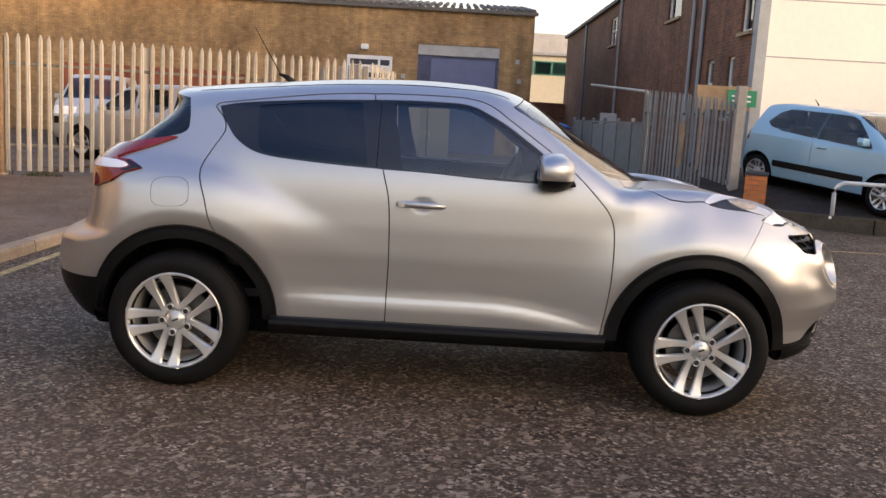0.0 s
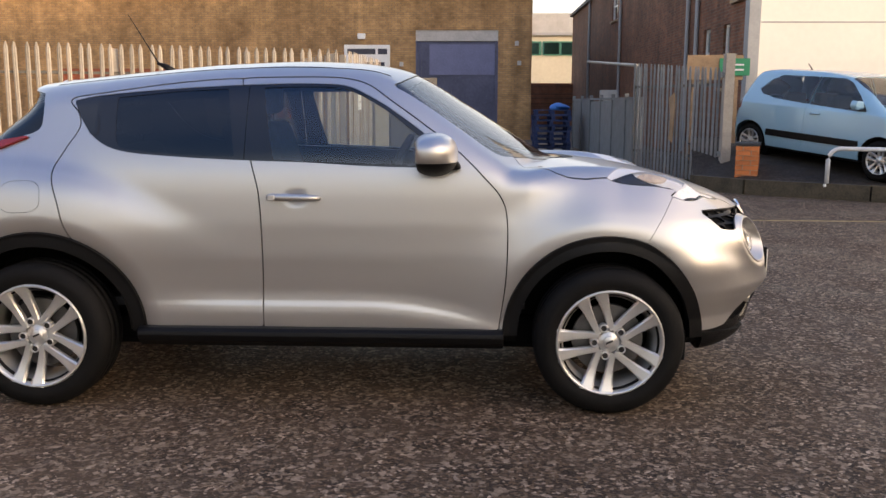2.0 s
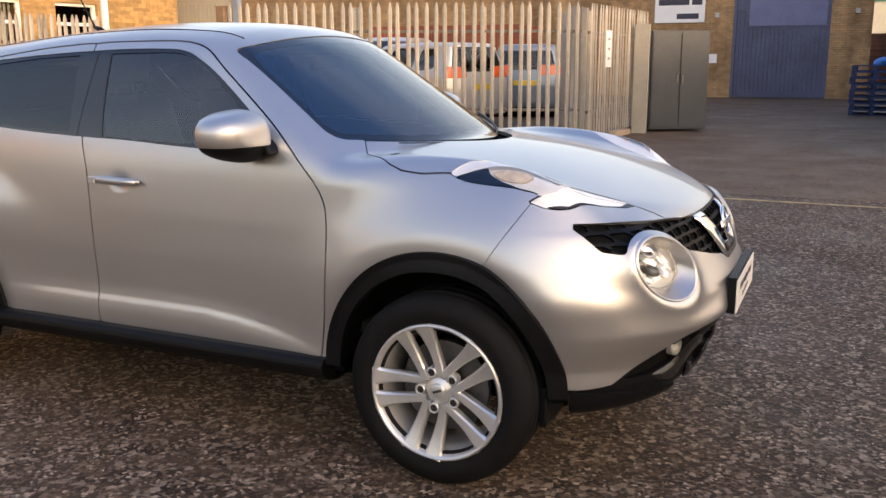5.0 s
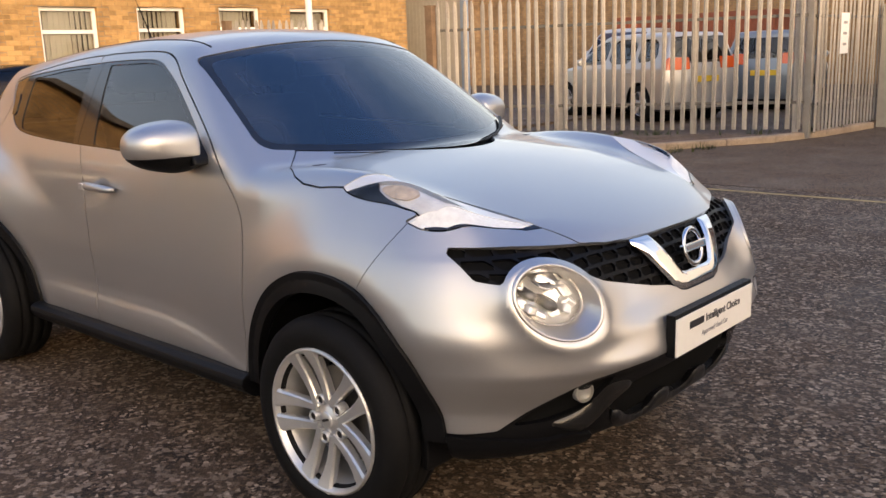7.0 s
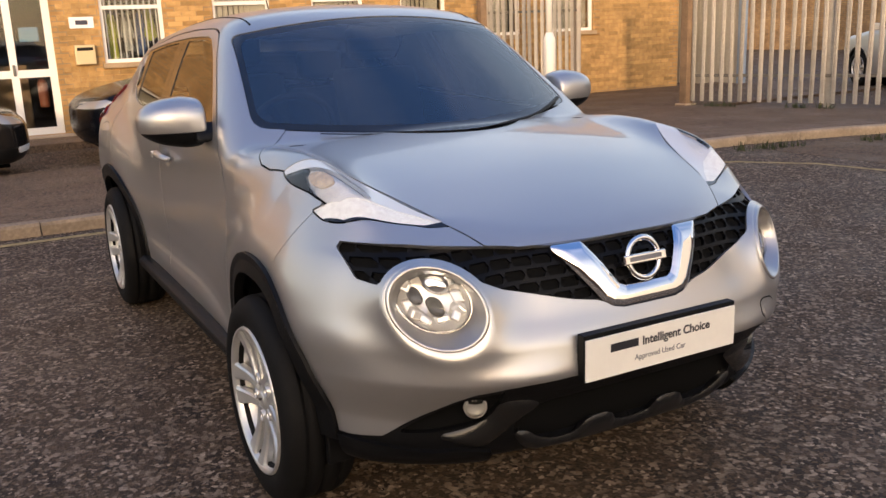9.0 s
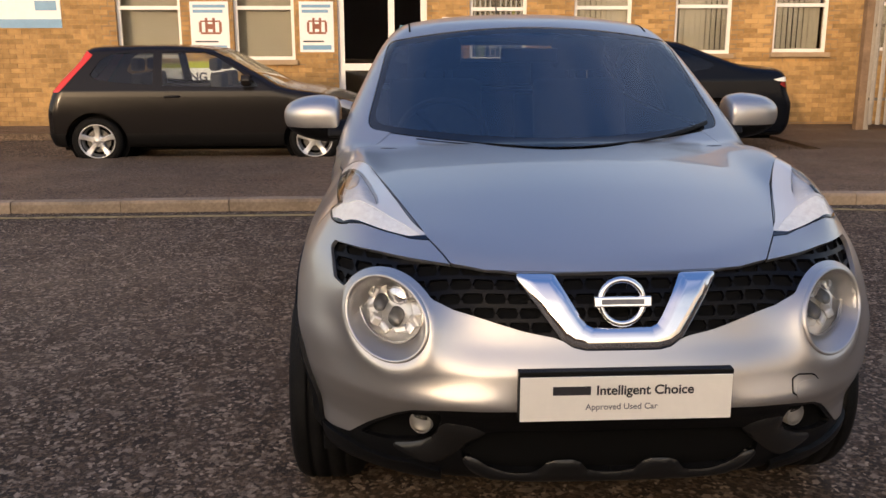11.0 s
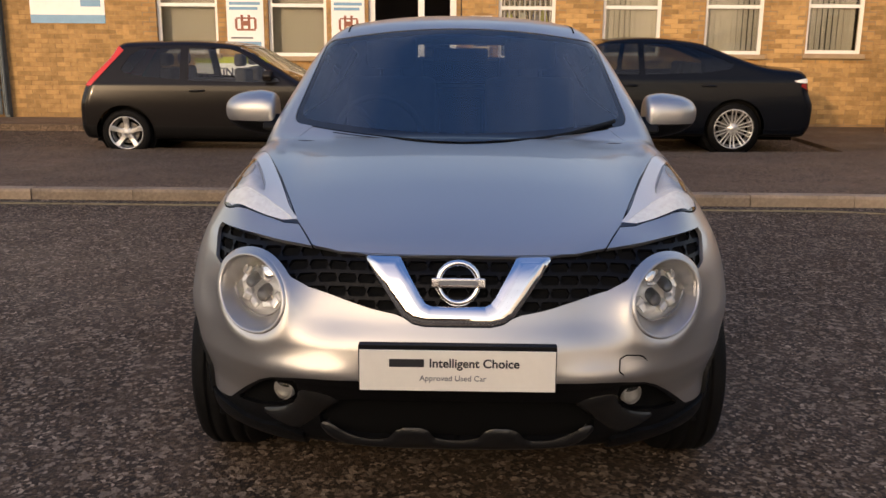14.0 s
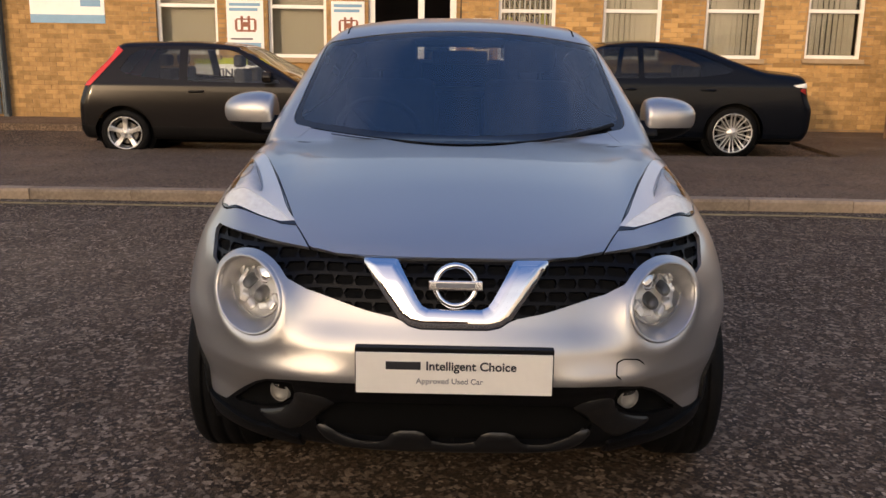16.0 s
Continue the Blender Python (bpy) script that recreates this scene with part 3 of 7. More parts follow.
def shell(name, mesh, mat, parent, offset=0.0, skirt=0.012, label=""):
    """A triangle mesh as a sheet with edges turned in, shaded with the field's own normals."""
    V, N, T = mesh
    V = V + N * offset
    e = np.concatenate([T[:, [0, 1]], T[:, [1, 2]], T[:, [2, 0]]])
    s = np.sort(e, 1)
    _, first, count = np.unique(s, axis=0, return_index=True, return_counts=True)
    b = e[first[count == 1]]
    faces = T.tolist()
    normals = N
    if skirt and len(b):
        ring = np.unique(b)
        pos = {int(v): i for i, v in enumerate(ring)}
        n0 = len(V)
        n1 = n0 + len(ring)
        V = np.concatenate([V, V[ring], V[ring] - N[ring] * skirt])
        normals = np.concatenate([N, np.zeros((2 * len(ring), 3))])
        for p, q in b:
            i, j = pos[int(p)], pos[int(q)]
            faces.append((n0 + j, n0 + i, n1 + i, n1 + j))
    me = bpy.data.meshes.new(name)
    me.from_pydata(V.tolist(), [], faces)
    me.materials.append(mat)
    me.polygons.foreach_set("use_smooth", [True] * len(me.polygons))
    me.normals_split_custom_set_from_vertices(normals.tolist())
    ob = new(name, me)
    ob.parent = parent
    if label:
        ob["label"] = label
    return ob

# ---- the setting: ground, kerbs, pavements, buildings ----
def flat(name, pts, z, mat, thick=0.2, label="", kind="structure"):
    ob = part(name, prism(pts, "z", z - thick, z), mat)
    return tagged(ob, label, "", "", kind)


def sheet(name, x0, x1, y0, y1, zf, mat, step=0.5):
    bm = bmesh.new()
    nx, ny = max(1, round((x1 - x0) / step)), max(1, round((y1 - y0) / step))
    g = [[bm.verts.new((x0 + (x1 - x0) * i / nx, y0 + (y1 - y0) * j / ny, zf(x0 + (x1 - x0) * i / nx, y0 + (y1 - y0) * j / ny))) for j in range(ny + 1)] for i in range(nx + 1)]
    for i in range(nx):
        for j in range(ny):
            bm.faces.new((g[i][j], g[i + 1][j], g[i + 1][j + 1], g[i][j + 1]))
    return tagged(part(name, bm, mat, smooth=True), "", "", "", "structure")


GROUND = tagged(part("ground", boxed(-600, 600, -600, 600, -1.0, 0.0), ROAD), "dark worn asphalt road with pale chippings", "road", "", "structure")

KERB_X = -3.52                     # face of the kerb behind the car
CORNER = [(KERB_X, 4.4), (-3.44, 6.3), (-3.14, 7.7), (-2.72, 8.8), (-2.2, 9.6), (-1.78, 10.3), (-1.45, 11.4), (-1.25, 13.0)]
pave_pts = [(-6.45, -40.0), (KERB_X - 0.125, -40.0)] + [(x - 0.125, y) for x, y in CORNER] + [(-1.45, 14.6), (-1.75, 14.6), (-1.80, 11.0), (-6.85, 8.75), (-7.2, 8.0), (-6.75, 3.0)]
flat("pavement", pave_pts, 0.085, PAVE, 0.25, "worn brown asphalt pavement beside the kerb")
flat("forecourt", [(-7.2, 8.0), (-6.85, 8.75), (-6.9, 13.5), (-10.6, 13.5), (-10.6, 4.9), (-6.9, 4.9)], 0.05, YARD, 0.2, "stained concrete forecourt")
flat("footway", [(-10.6, -40.0), (-9.35, -40.0), (-9.35, 4.9), (-10.6, 4.9)], 0.10, PAVE, 0.25, "brown asphalt footway along the brick wall")
flat("yard", [(-2.9, 6.15), (3.2, 6.15), (3.9, 9.0), (3.75, 12.6), (6.2, 46.0), (-40, 46.0), (-40, 13.0), (-6.8, 9.0), (-1.7, 11.2), (-1.7, 10.6), (-2.2, 9.8), (-2.8, 8.8), (-3.1, 7.7)], 0.004, YARD, 0.1, "stained grey-brown concrete yard entrance")
# yellow line, worn, along the kerb and across the yard mouth
LINE = [(KERB_X + 0.22, -40.0), (KERB_X + 0.22, 3.2), (-3.05, 4.4), (-2.6, 5.25), (-2.0, 5.7), (-1.2, 5.83), (1.0, 5.83), (5.3, 5.80), (9.0, 5.0), (20.0, 2.0)]
bm = bmesh.new()
prev = None
for i, p in enumerate(LINE):
    a, b = Vector(LINE[max(i - 1, 0)]), Vector(LINE[min(i + 1, len(LINE) - 1)])
    n = (b - a).normalized().orthogonal() * 0.04
    cur = [bm.verts.new((p[0] + n.x, p[1] + n.y, 0.006)), bm.verts.new((p[0] - n.x, p[1] - n.y, 0.006))]
    if prev:
        bm.faces.new((prev[0], prev[1], cur[1], cur[0]))
    prev = cur
bmesh.ops.recalc_face_normals(bm, faces=bm.faces)
tagged(part("road_marking", bm, LINE_YELLOW), "thin worn yellow line on the asphalt", "road line", "", "structure")

# raised car lot on the east side, behind a mossy ledge
lot_z = lambda x, y: 0.20 + 0.42 * min(max((y - 8.0) / 3.0, 0), 1)
LOT_EDGE = [(4.15, 9.75), (4.75, 8.95), (6.2, 8.0), (9.0, 6.9), (16.0, 5.0), (30.0, 2.0)]
bm = bmesh.new()
rows = []
for t in range(9):
    rows.append([])
    for x, y in LOT_EDGE:
        yy = y + (15.5 - y) * t / 8
        xx = x + (6.0 - x) * (t / 8) * 0.6 if x < 6 else x
        rows[-1].append(bm.verts.new((xx, yy, lot_z(xx, yy) if t else 0.20)))
base = [bm.verts.new((x, y, -0.05)) for x, y in LOT_EDGE]
for A, B in zip([base] + rows, rows):
    for i in range(len(LOT_EDGE) - 1):
        bm.faces.new((A[i], A[i + 1], B[i + 1], B[i]))
bmesh.ops.recalc_face_normals(bm, faces=bm.faces)
tagged(part("car_lot", bm, LOT), "raised asphalt car lot behind a low ledge, shadow put into its colour", "", "", "structure")
bm = bmesh.new()
for (xa, ya), (xb, yb) in zip(LOT_EDGE, LOT_EDGE[1:]):
    d = Vector((xb - xa, yb - ya, 0))
    n = max(1, int(d.length / 0.9))
    for k in range(n):
        c = Vector((xa, ya, 0)) + d * ((k + 0.5) / n)
        box(bm, -d.length / n / 2 + 0.006, d.length / n / 2 - 0.006, -0.07, 0.07, -0.05, 0.225 + 0.01 * math.sin(k * 2.3), 0.0, Matrix.Translation(c) @ Matrix.Rotation(math.atan2(d.y, d.x), 4, "Z"))
tagged(part("ledge", bm, LEDGE), "weathered concrete edging of the raised lot", "kerb", "", "structure")


def wall_with_holes(name, axis, at, thick, u0, u1, z0, z1, holes, mat, label):
    """A wall in the plane axis = at, from u0 to u1, with rectangular openings (ua, ub, za, zb) cut right through."""
    us = sorted({u0, u1, *[h for o in holes for h in o[:2]]})
    zs = sorted({z0, z1, *[h for o in holes for h in o[2:]]})
    solid = {}
    for i in range(len(us) - 1):
        for j in range(len(zs) - 1):
            uc, zc = (us[i] + us[i + 1]) / 2, (zs[j] + zs[j + 1]) / 2
            solid[i, j] = not any(a < uc < b and c < zc < d for a, b, c, d in holes)
    bm = bmesh.new()
    vs = {}

    def vert(i, j, k):
        if (i, j, k) not in vs:
            u, z, w = us[i], zs[j], at + (thick if k else 0)
            vs[i, j, k] = bm.verts.new((w, u, z) if axis == "x" else (u, w, z))
        return vs[i, j, k]

    for (i, j), s in solid.items():
        if not s:
            continue
        for k in (0, 1):
            bm.faces.new([vert(*p, k) for p in ((i, j), (i + 1, j), (i + 1, j + 1), (i, j + 1))])
        for (di, dj), (p, q) in (((-1, 0), ((i, j), (i, j + 1))), ((1, 0), ((i + 1, j), (i + 1, j + 1))), ((0, -1), ((i, j), (i + 1, j))), ((0, 1), ((i, j + 1), (i + 1, j + 1)))):
            if not solid.get((i + di, j + dj), False):
                bm.faces.new((vert(*p, 0), vert(*q, 0), vert(*q, 1), vert(*p, 1)))
    bmesh.ops.recalc_face_normals(bm, faces=bm.faces)
    return tagged(part(name, bm, mat), label, "wall", "", "structure")


YX = -10.6                          # face of the yellow brick unit
# windows of the yellow brick unit: y from, y to, sill, head, what shows behind the glass
YWINS = [(-4.95, -3.95, 1.15, 2.30, "plain"), (-3.13, -2.18, 1.12, 2.30, "plain"), (0.60, 1.52, 1.10, 2.28, "clothes"), (2.28, 3.22, 1.16, 2.30, "blind"), (3.92, 4.86, 1.20, 2.32, "blind"), (5.55, 6.46, 1.22, 2.34, "blind"), (7.15, 8.05, 1.24, 2.36, "blind"), (8.75, 9.75, 1.26, 2.36, "plain")]
YDOOR = (-1.50, -0.08, 0.12, 2.34)
wall_with_holes("wall_west", "x", YX, -0.28, -10.4, 11.95, -0.2, 5.0, [w[:4] for w in YWINS] + [YDOOR], BRICK_YELLOW, "sunlit yellow-brown brick wall with white windows")
tagged(part("wall_west_return", boxed(-24.0, YX - 0.29, 11.67, 11.95, -0.2, 5.0), BRICK_BROWN), "brown brick side wall", "wall", "", "structure")
tagged(part("wall_west_back", boxed(-14.3, -14.0, -10.4, 11.66, -0.2, 5.0), ROOM_SHADE), "inner wall of the unit, coloured dark like an unlit room", "wall", "", "structure")
tagged(part("roof_west", boxed(-14.4, YX + 0.25, -10.6, 12.1, 5.0, 5.15), ROOF_SHEET), "flat dark roof edge", "roof", "", "structure")
tagged(part("floor_west", boxed(-14.0, YX - 0.28, -10.4, 11.66, -0.1, 0.1), ROOM_SHADE), "inner floor coloured dark like an unlit room", "floor", "", "structure")

BY = 28.8                           # face of the long brown brick unit across the yard
ROLLER = (-1.48, 1.53, 0.0, 3.95)
wall_with_holes("wall_north", "y", BY, 0.3, -45.0, 2.75, -0.2, 5.25, [ROLLER], BRICK_BROWN, "long brown brick wall, sunlit at one end")
tagged(part("wall_north_side", boxed(2.46, 2.75, BY + 0.3, BY + 16, -0.2, 5.25), BRICK_BROWN), "brown brick side wall", "wall", "", "structure")
bm = bmesh.new()
for k in range(160):
    x = -45.0 + k * 0.30
    tube(bm, [(x, BY - 0.12, 5.31 + 0.0), (x, BY + 8, 6.4)], 0.085, 6)
tagged(part("roof_north", bm, ROOF_SHEET), "corrugated fibre-cement roof", "roof", "", "structure")
tagged(part("gutter_north", boxed(-45.0, 2.85, BY - 0.14, BY - 0.004, 5.16, 5.28), ROOF_SHEET), "dark gutter under the roof edge", "gutter", "", "structure")
tagged(part("inside_north", boxed(-20, 2.4, BY + 2.5, BY + 2.7, -0.2, 5.0), ROOM_SHADE), "inside wall coloured dark like an unlit room", "wall", "", "structure")

# red-brown two-storey building along the east side of the yard
RX = 6.25
RWINS = [(21.2, 22.8, 4.55, 5.8), (14.72, 15.5, 3.55, 5.0), (17.35, 17.95, 1.9, 3.1), (15.7, 16.2, 1.7, 3.08), (31.7, 33.1, 4.6, 5.7)]
wall_with_holes("wall_east", "x", RX, 0.3, 14.6, 48.0, -0.2, 6.2, RWINS, BRICK_RED, "dark red-brown brick side wall")
tagged(part("wall_east_end", boxed(RX + 0.3, 16.0, 47.7, 48.0, -0.2, 6.2), BRICK_RED), "red-brown brick end wall", "wall", "", "structure")
tagged(part("roof_east", prism([(RX - 0.15, 6.18), (RX - 0.15, 6.32), (13.0, 9.0), (20.0, 6.32), (20.0, 6.18)], "y", 14.7, 48.2), ROOF_SHEET), "dark pitched roof", "roof", "", "structure")
tagged(part("inside_east", boxed(RX + 1.6, RX + 1.7, 14.9, 47.6, -0.2, 6.1), ROOM_SHADE), "inside wall coloured dark like an unlit room", "wall", "", "structure")
# white clad block that closes it towards the road
tagged(part("wall_white", boxed(RX + 0.22, 40.0, 14.30, 14.595, -0.2, 9.0), WHITE_CLAD), "plain white clad wall in sunlight", "wall", "", "structure")
tagged(part("corner_strip", boxed(RX - 0.012, RX + 0.215, 14.28, 14.595, -0.2, 9.0), GREY_TRIM), "blue-grey corner strip", "trim", "", "structure")
for z in (2.97, 4.15, 7.6):
    tagged(part("cladding_joint", boxed(RX + 0.23, 40.0, 14.292, 14.30, z, z + 0.025), GREY_TRIM), "thin joint in the white cladding", "trim", "", "structure")
# far pale unit seen in the gap
far = holder("industrial_unit", None, "pale distant industrial unit with a green band", "building")
part("wall", boxed(0.5, 40.0, 62.0, 63.0, 0, 6.3), FAR_CREAM, far)
part("roof", boxed(0.3, 40.2, 61.8, 63.2, 6.3, 7.7), SHUTTER_BOX, far)
part("gutter", boxed(0.4, 40.1, 61.70, 61.79, 6.15, 6.35), PIPE_GREY, far)
for k in range(6):
    w = part("window", boxed(1.6 + k * 4, 5.5 + k * 4, 61.9, 61.99, 4.75, 5.75), GREEN_BAND, far)
    for q in range(3):
        part("pane", boxed(1.7 + k * 4 + q * 1.28, 2.8 + k * 4 + q * 1.28, 61.87, 61.9, 4.85, 5.65), PANE, w)
tagged(part("wall_yard_end", boxed(2.0, RX - 0.02, 47.0, 47.3, -0.2, 2.45), BRICK_RED), "low dark brick wall at the end of the yard", "wall", "", "structure")
# terrace that closes the road behind the camera
tagged(part("wall_south", boxed(-70.0, 80.0, -60.3, -60.0, -0.2, 4.5), BRICK_BROWN), "plain brick wall across the road", "wall", "", "structure")
# unseen block, added so its long shadow covers the car and the road
tagged(part("wall_far_east", boxed(26.0, 36.0, -40.0, 1.0, -0.2, 6.3), BRICK_EAST), "unseen brick block that keeps the low sun off the road", "wall", "", "structure")

# ---- the silver crossover ----
WX_F, WX_R, WZ = 1.255, -1.255, 0.325       # wheel centres


# headlamp pod: centre, outward turn, upward tilt, roll (degrees), long over short half-width, short half-width
POD = (1.923, 0.582, 0.739, 31.6, 18.2, -27.5, 1.34, 0.100)


def pod_axes(s=1):
    """Inboard-down long axis, outward axis and upward short axis of the oval headlamp pod on side s."""
    a, p, r = (radians(v) for v in POD[3:6])
    out = np.array((math.cos(p) * math.cos(a), s * math.cos(p) * math.sin(a), math.sin(p)))
    inb = np.array((math.sin(a), -s * math.cos(a), 0.0))
    up = np.array((-math.sin(p) * math.cos(a), -s * math.sin(p) * math.sin(a), math.cos(p)))
    return math.cos(r) * inb + math.sin(r) * up, out, math.cos(r) * up - math.sin(r) * inb


def pod_frame(x, Y, z):
    """Depth along the axis of the oval headlamp pod, and distance from that axis."""
    u, n, w = pod_axes()
    dx, dy, dz = x - POD[0], Y - POD[1], z - POD[2]
    return dx * n[0] + dy * n[1] + dz * n[2], np.sqrt(((dx * u[0] + dy * u[1] + dz * u[2]) / POD[6]) ** 2 + (dx * w[0] + dy * w[1] + dz * w[2]) ** 2)


def crossover_field(x, y, z):
    Y = np.abs(y)
    # top: bonnet, windscreen, roof
    bonnet = spl(x, [(0.2, 1.115), (0.7, 1.105), (1.0, 1.088), (1.3, 1.058), (1.5, 1.022), (1.7, 0.968), (1.85, 0.915), (1.93, 0.876), (2.02, 0.80), (2.2, 0.55)])
    bonnet = bonnet - 0.028 * (Y / 0.5) ** 2
    bonnet = bonnet + 0.066 * np.exp(-((Y - 0.69) / 0.085) ** 2) * spl(x, [(0.9, 0.2), (1.15, 0.75), (1.38, 1.12), (1.55, 1.12), (1.72, 0.5), (1.88, 0.05), (1.95, 0.0)])
    screen = 1.068 + (1.06 - (x + 0.20 * (Y / 0.63) ** 2)) * 0.625
    roof = spl(x, [(-1.6, 1.40), (-1.35, 1.443), (-0.9, 1.493), (-0.5, 1.528), (-0.15, 1.541), (0.1, 1.533), (0.35, 1.496), (0.6, 1.42)]) - 0.052 * (Y / 0.55) ** 2.4
    top = (z - smax(bonnet, smin(screen, roof, 0.05), 0.015)) / 1.12
    # sides: doors that tuck in above a ledge, between two haunches; leaning glasshouse
    low = z + 0.10 * np.clip((x - 0.15) / 0.65, 0, 1) ** 2      # the ledge runs down towards the front
    door = spl(z, [(0.2, 0.762), (0.36, 0.783), (0.45, 0.785), (0.60, 0.790), (0.7, 0.7940), (0.8, 0.794), (0.88, 0.7905), (0.97, 0.784), (1.03, 0.776), (1.09, 0.760), (1.25, 0.69), (1.42, 0.60), (1.56, 0.50)])
    door = door + spl(low, [(0.30, 0.0), (0.38, 0.007), (0.42, 0.009), (0.45, 0.006), (0.48, -0.002), (0.52, -0.005), (0.57, -0.003), (0.66, 0.0)]) * spl(x, [(-1.0, 0.0), (-0.72, 0.5), (-0.4, 1.0), (0.35, 1.0), (0.9, 0.25)])
    ff = np.where(x > 1.3, 1.0, np.exp(-np.abs((x - 1.3) / 0.46) ** 2.4))
    fall = spl(x, [(0.3, 0.24), (0.6, 0.18), (0.85, 0.10), (1.02, 0.04), (1.22, 0.0), (1.4, 0.0)])       # the shoulders drop away from the wheels
    front_w = spl(z + fall, [(0.2, 0.83), (0.4, 0.862), (0.6, 0.878), (0.72, 0.872), (0.80, 0.852), (0.87, 0.822), (0.93, 0.785), (0.98, 0.750), (1.03, 0.715), (1.1, 0.662), (1.2, 0.60)])
    reach = spl(z, [(0.3, 0.42), (0.6, 0.47), (0.8, 0.55), (1.0, 0.56)])
    fr = np.where(x < -1.32, 1.0, np.exp(-np.abs((x + 1.32) / reach) ** 2.4))
    fall = spl(x, [(-1.3, 0.0), (-1.1, 0.025), (-0.9, 0.085), (-0.77, 0.145), (-0.62, 0.22), (-0.3, 0.33)])
    rear_w = spl(z + fall, [(0.2, 0.80), (0.4, 0.845), (0.6, 0.872), (0.74, 0.880), (0.82, 0.877), (0.9, 0.868), (0.96, 0.856), (1.01, 0.836), (1.055, 0.804), (1.11, 0.752), (1.2, 0.692), (1.35, 0.60), (1.5, 0.50)])
    for wide, most, near in ((front_w - door, ff, spl(x, [(0.9, 0.0), (1.3, 1.0)])), (rear_w - door, fr, spl(x, [(-1.4, 1.0), (-1.0, 0.0)]))):
        w = (w if most is fr else door) + (wide * near + smax(wide, 0, 0.075 if most is ff else 0.05) * (1 - near)) * most
    # the skin turns in round each wheel arch
    for cx, reach in ((1.245, 0.515), (-1.235, 0.525)):
        w = w - 0.015 * np.clip((reach - np.hypot(x - cx, z - 0.335)) / 0.075, 0, 1.2) ** 1.7
    w = w - 0.20 * (np.maximum(-1.42 - x, 0) / 0.5) ** 2
    w = w - spl(z, [(0.45, 0.006), (0.65, 0.010), (0.75, 0.020), (0.9, 0.024)]) * np.clip((x - 1.22) / 0.32, 0, 1.6) ** 1.5
    side = (Y - w) / 1.06
    # nose
    xc = spl(z, [(0.2, 1.88), (0.28, 1.945), (0.32, 1.972), (0.36, 1.990), (0.42, 2.005), (0.46, 2.022), (0.505, 2.050), (0.55, 2.07), (0.62, 2.068), (0.7, 2.045), (0.8, 2.005), (0.845, 1.977), (0.875, 1.948), (0.95, 1.895), (1.1, 1.84)])
    xc = xc + 0.007 * np.exp(-((z - 0.556) / 0.028) ** 2) * np.exp(-((Y - 0.42) / 0.14) ** 4)
    xc = xc + 0.012 * np.exp(-((z - 0.56) / 0.12) ** 4)
    plan = (Y / 0.728) ** spl(z, [(0.3, 3.6), (0.54, 3.6), (0.62, 2.9), (0.70, 2.4), (0.78, 2.2)])      # fuller low down, rounder at the lamps
    nose = (x - (xc - (0.26 - 0.02 * np.clip((0.42 - z) / 0.10, 0, 1)) * plan)) / np.sqrt(1 + (0.95 * (Y / 0.728) ** 1.6) ** 2)
    # tail
    xr = spl(z, [(0.25, -1.86), (0.36, -1.97), (0.45, -2.02), (0.56, -2.035), (0.66, -2.02), (0.74, -1.90), (0.9, -1.865), (1.02, -1.85), (1.1, -1.77), (1.2, -1.60), (1.36, -1.44), (1.41, -1.47), (1.5, -1.46)])
    tail = ((xr + 0.115 * (Y / 0.6) ** 2.2) - x) / 1.15
    f = smax(side, nose, 0.13)
    f = smax(f, tail, 0.10)
    f = smax(f, top, 0.065 - 0.042 * np.clip((x - 1.78) / 0.12, 0, 1) * np.clip((0.62 - Y) / 0.12, 0, 1))      # crisper along the bonnet's front edge
    # scooped cup behind the front door handle
    cup = (np.sqrt(((x + 0.105) / 0.062) ** 2 + ((z - 0.936) / 0.045) ** 2 + ((Y - 0.802) / 0.022) ** 2) - 1) * 0.03
    f = smax(f, -cup, 0.008)
    # oval headlamp pods, blended into the bumper and hollow
    along, r = pod_frame(x, Y, z)
    pod = smax(smax(r - 0.094 - 0.16 * np.maximum(-along, 0), along, 0.012), -along - 0.22, 0.02)
    f = smin(f, pod, 0.11)
    f = smax(f, -smax(0.30 * (r - 0.100) - along, r - 0.165, 0.02), 0.014)
    f = smax(f, -smax(r - np.maximum(0.093 + 0.22 * np.minimum(along, 0), 0.0835), -along - 0.115, 0.01), 0.005)
    return smax(f, 0.27 - z, 0.05)


def pod_clear(x, y, z):
    """Distance outside the headlamp pod, square to its axis."""
    return pod_frame(x, np.abs(y), z)[1] - 0.120


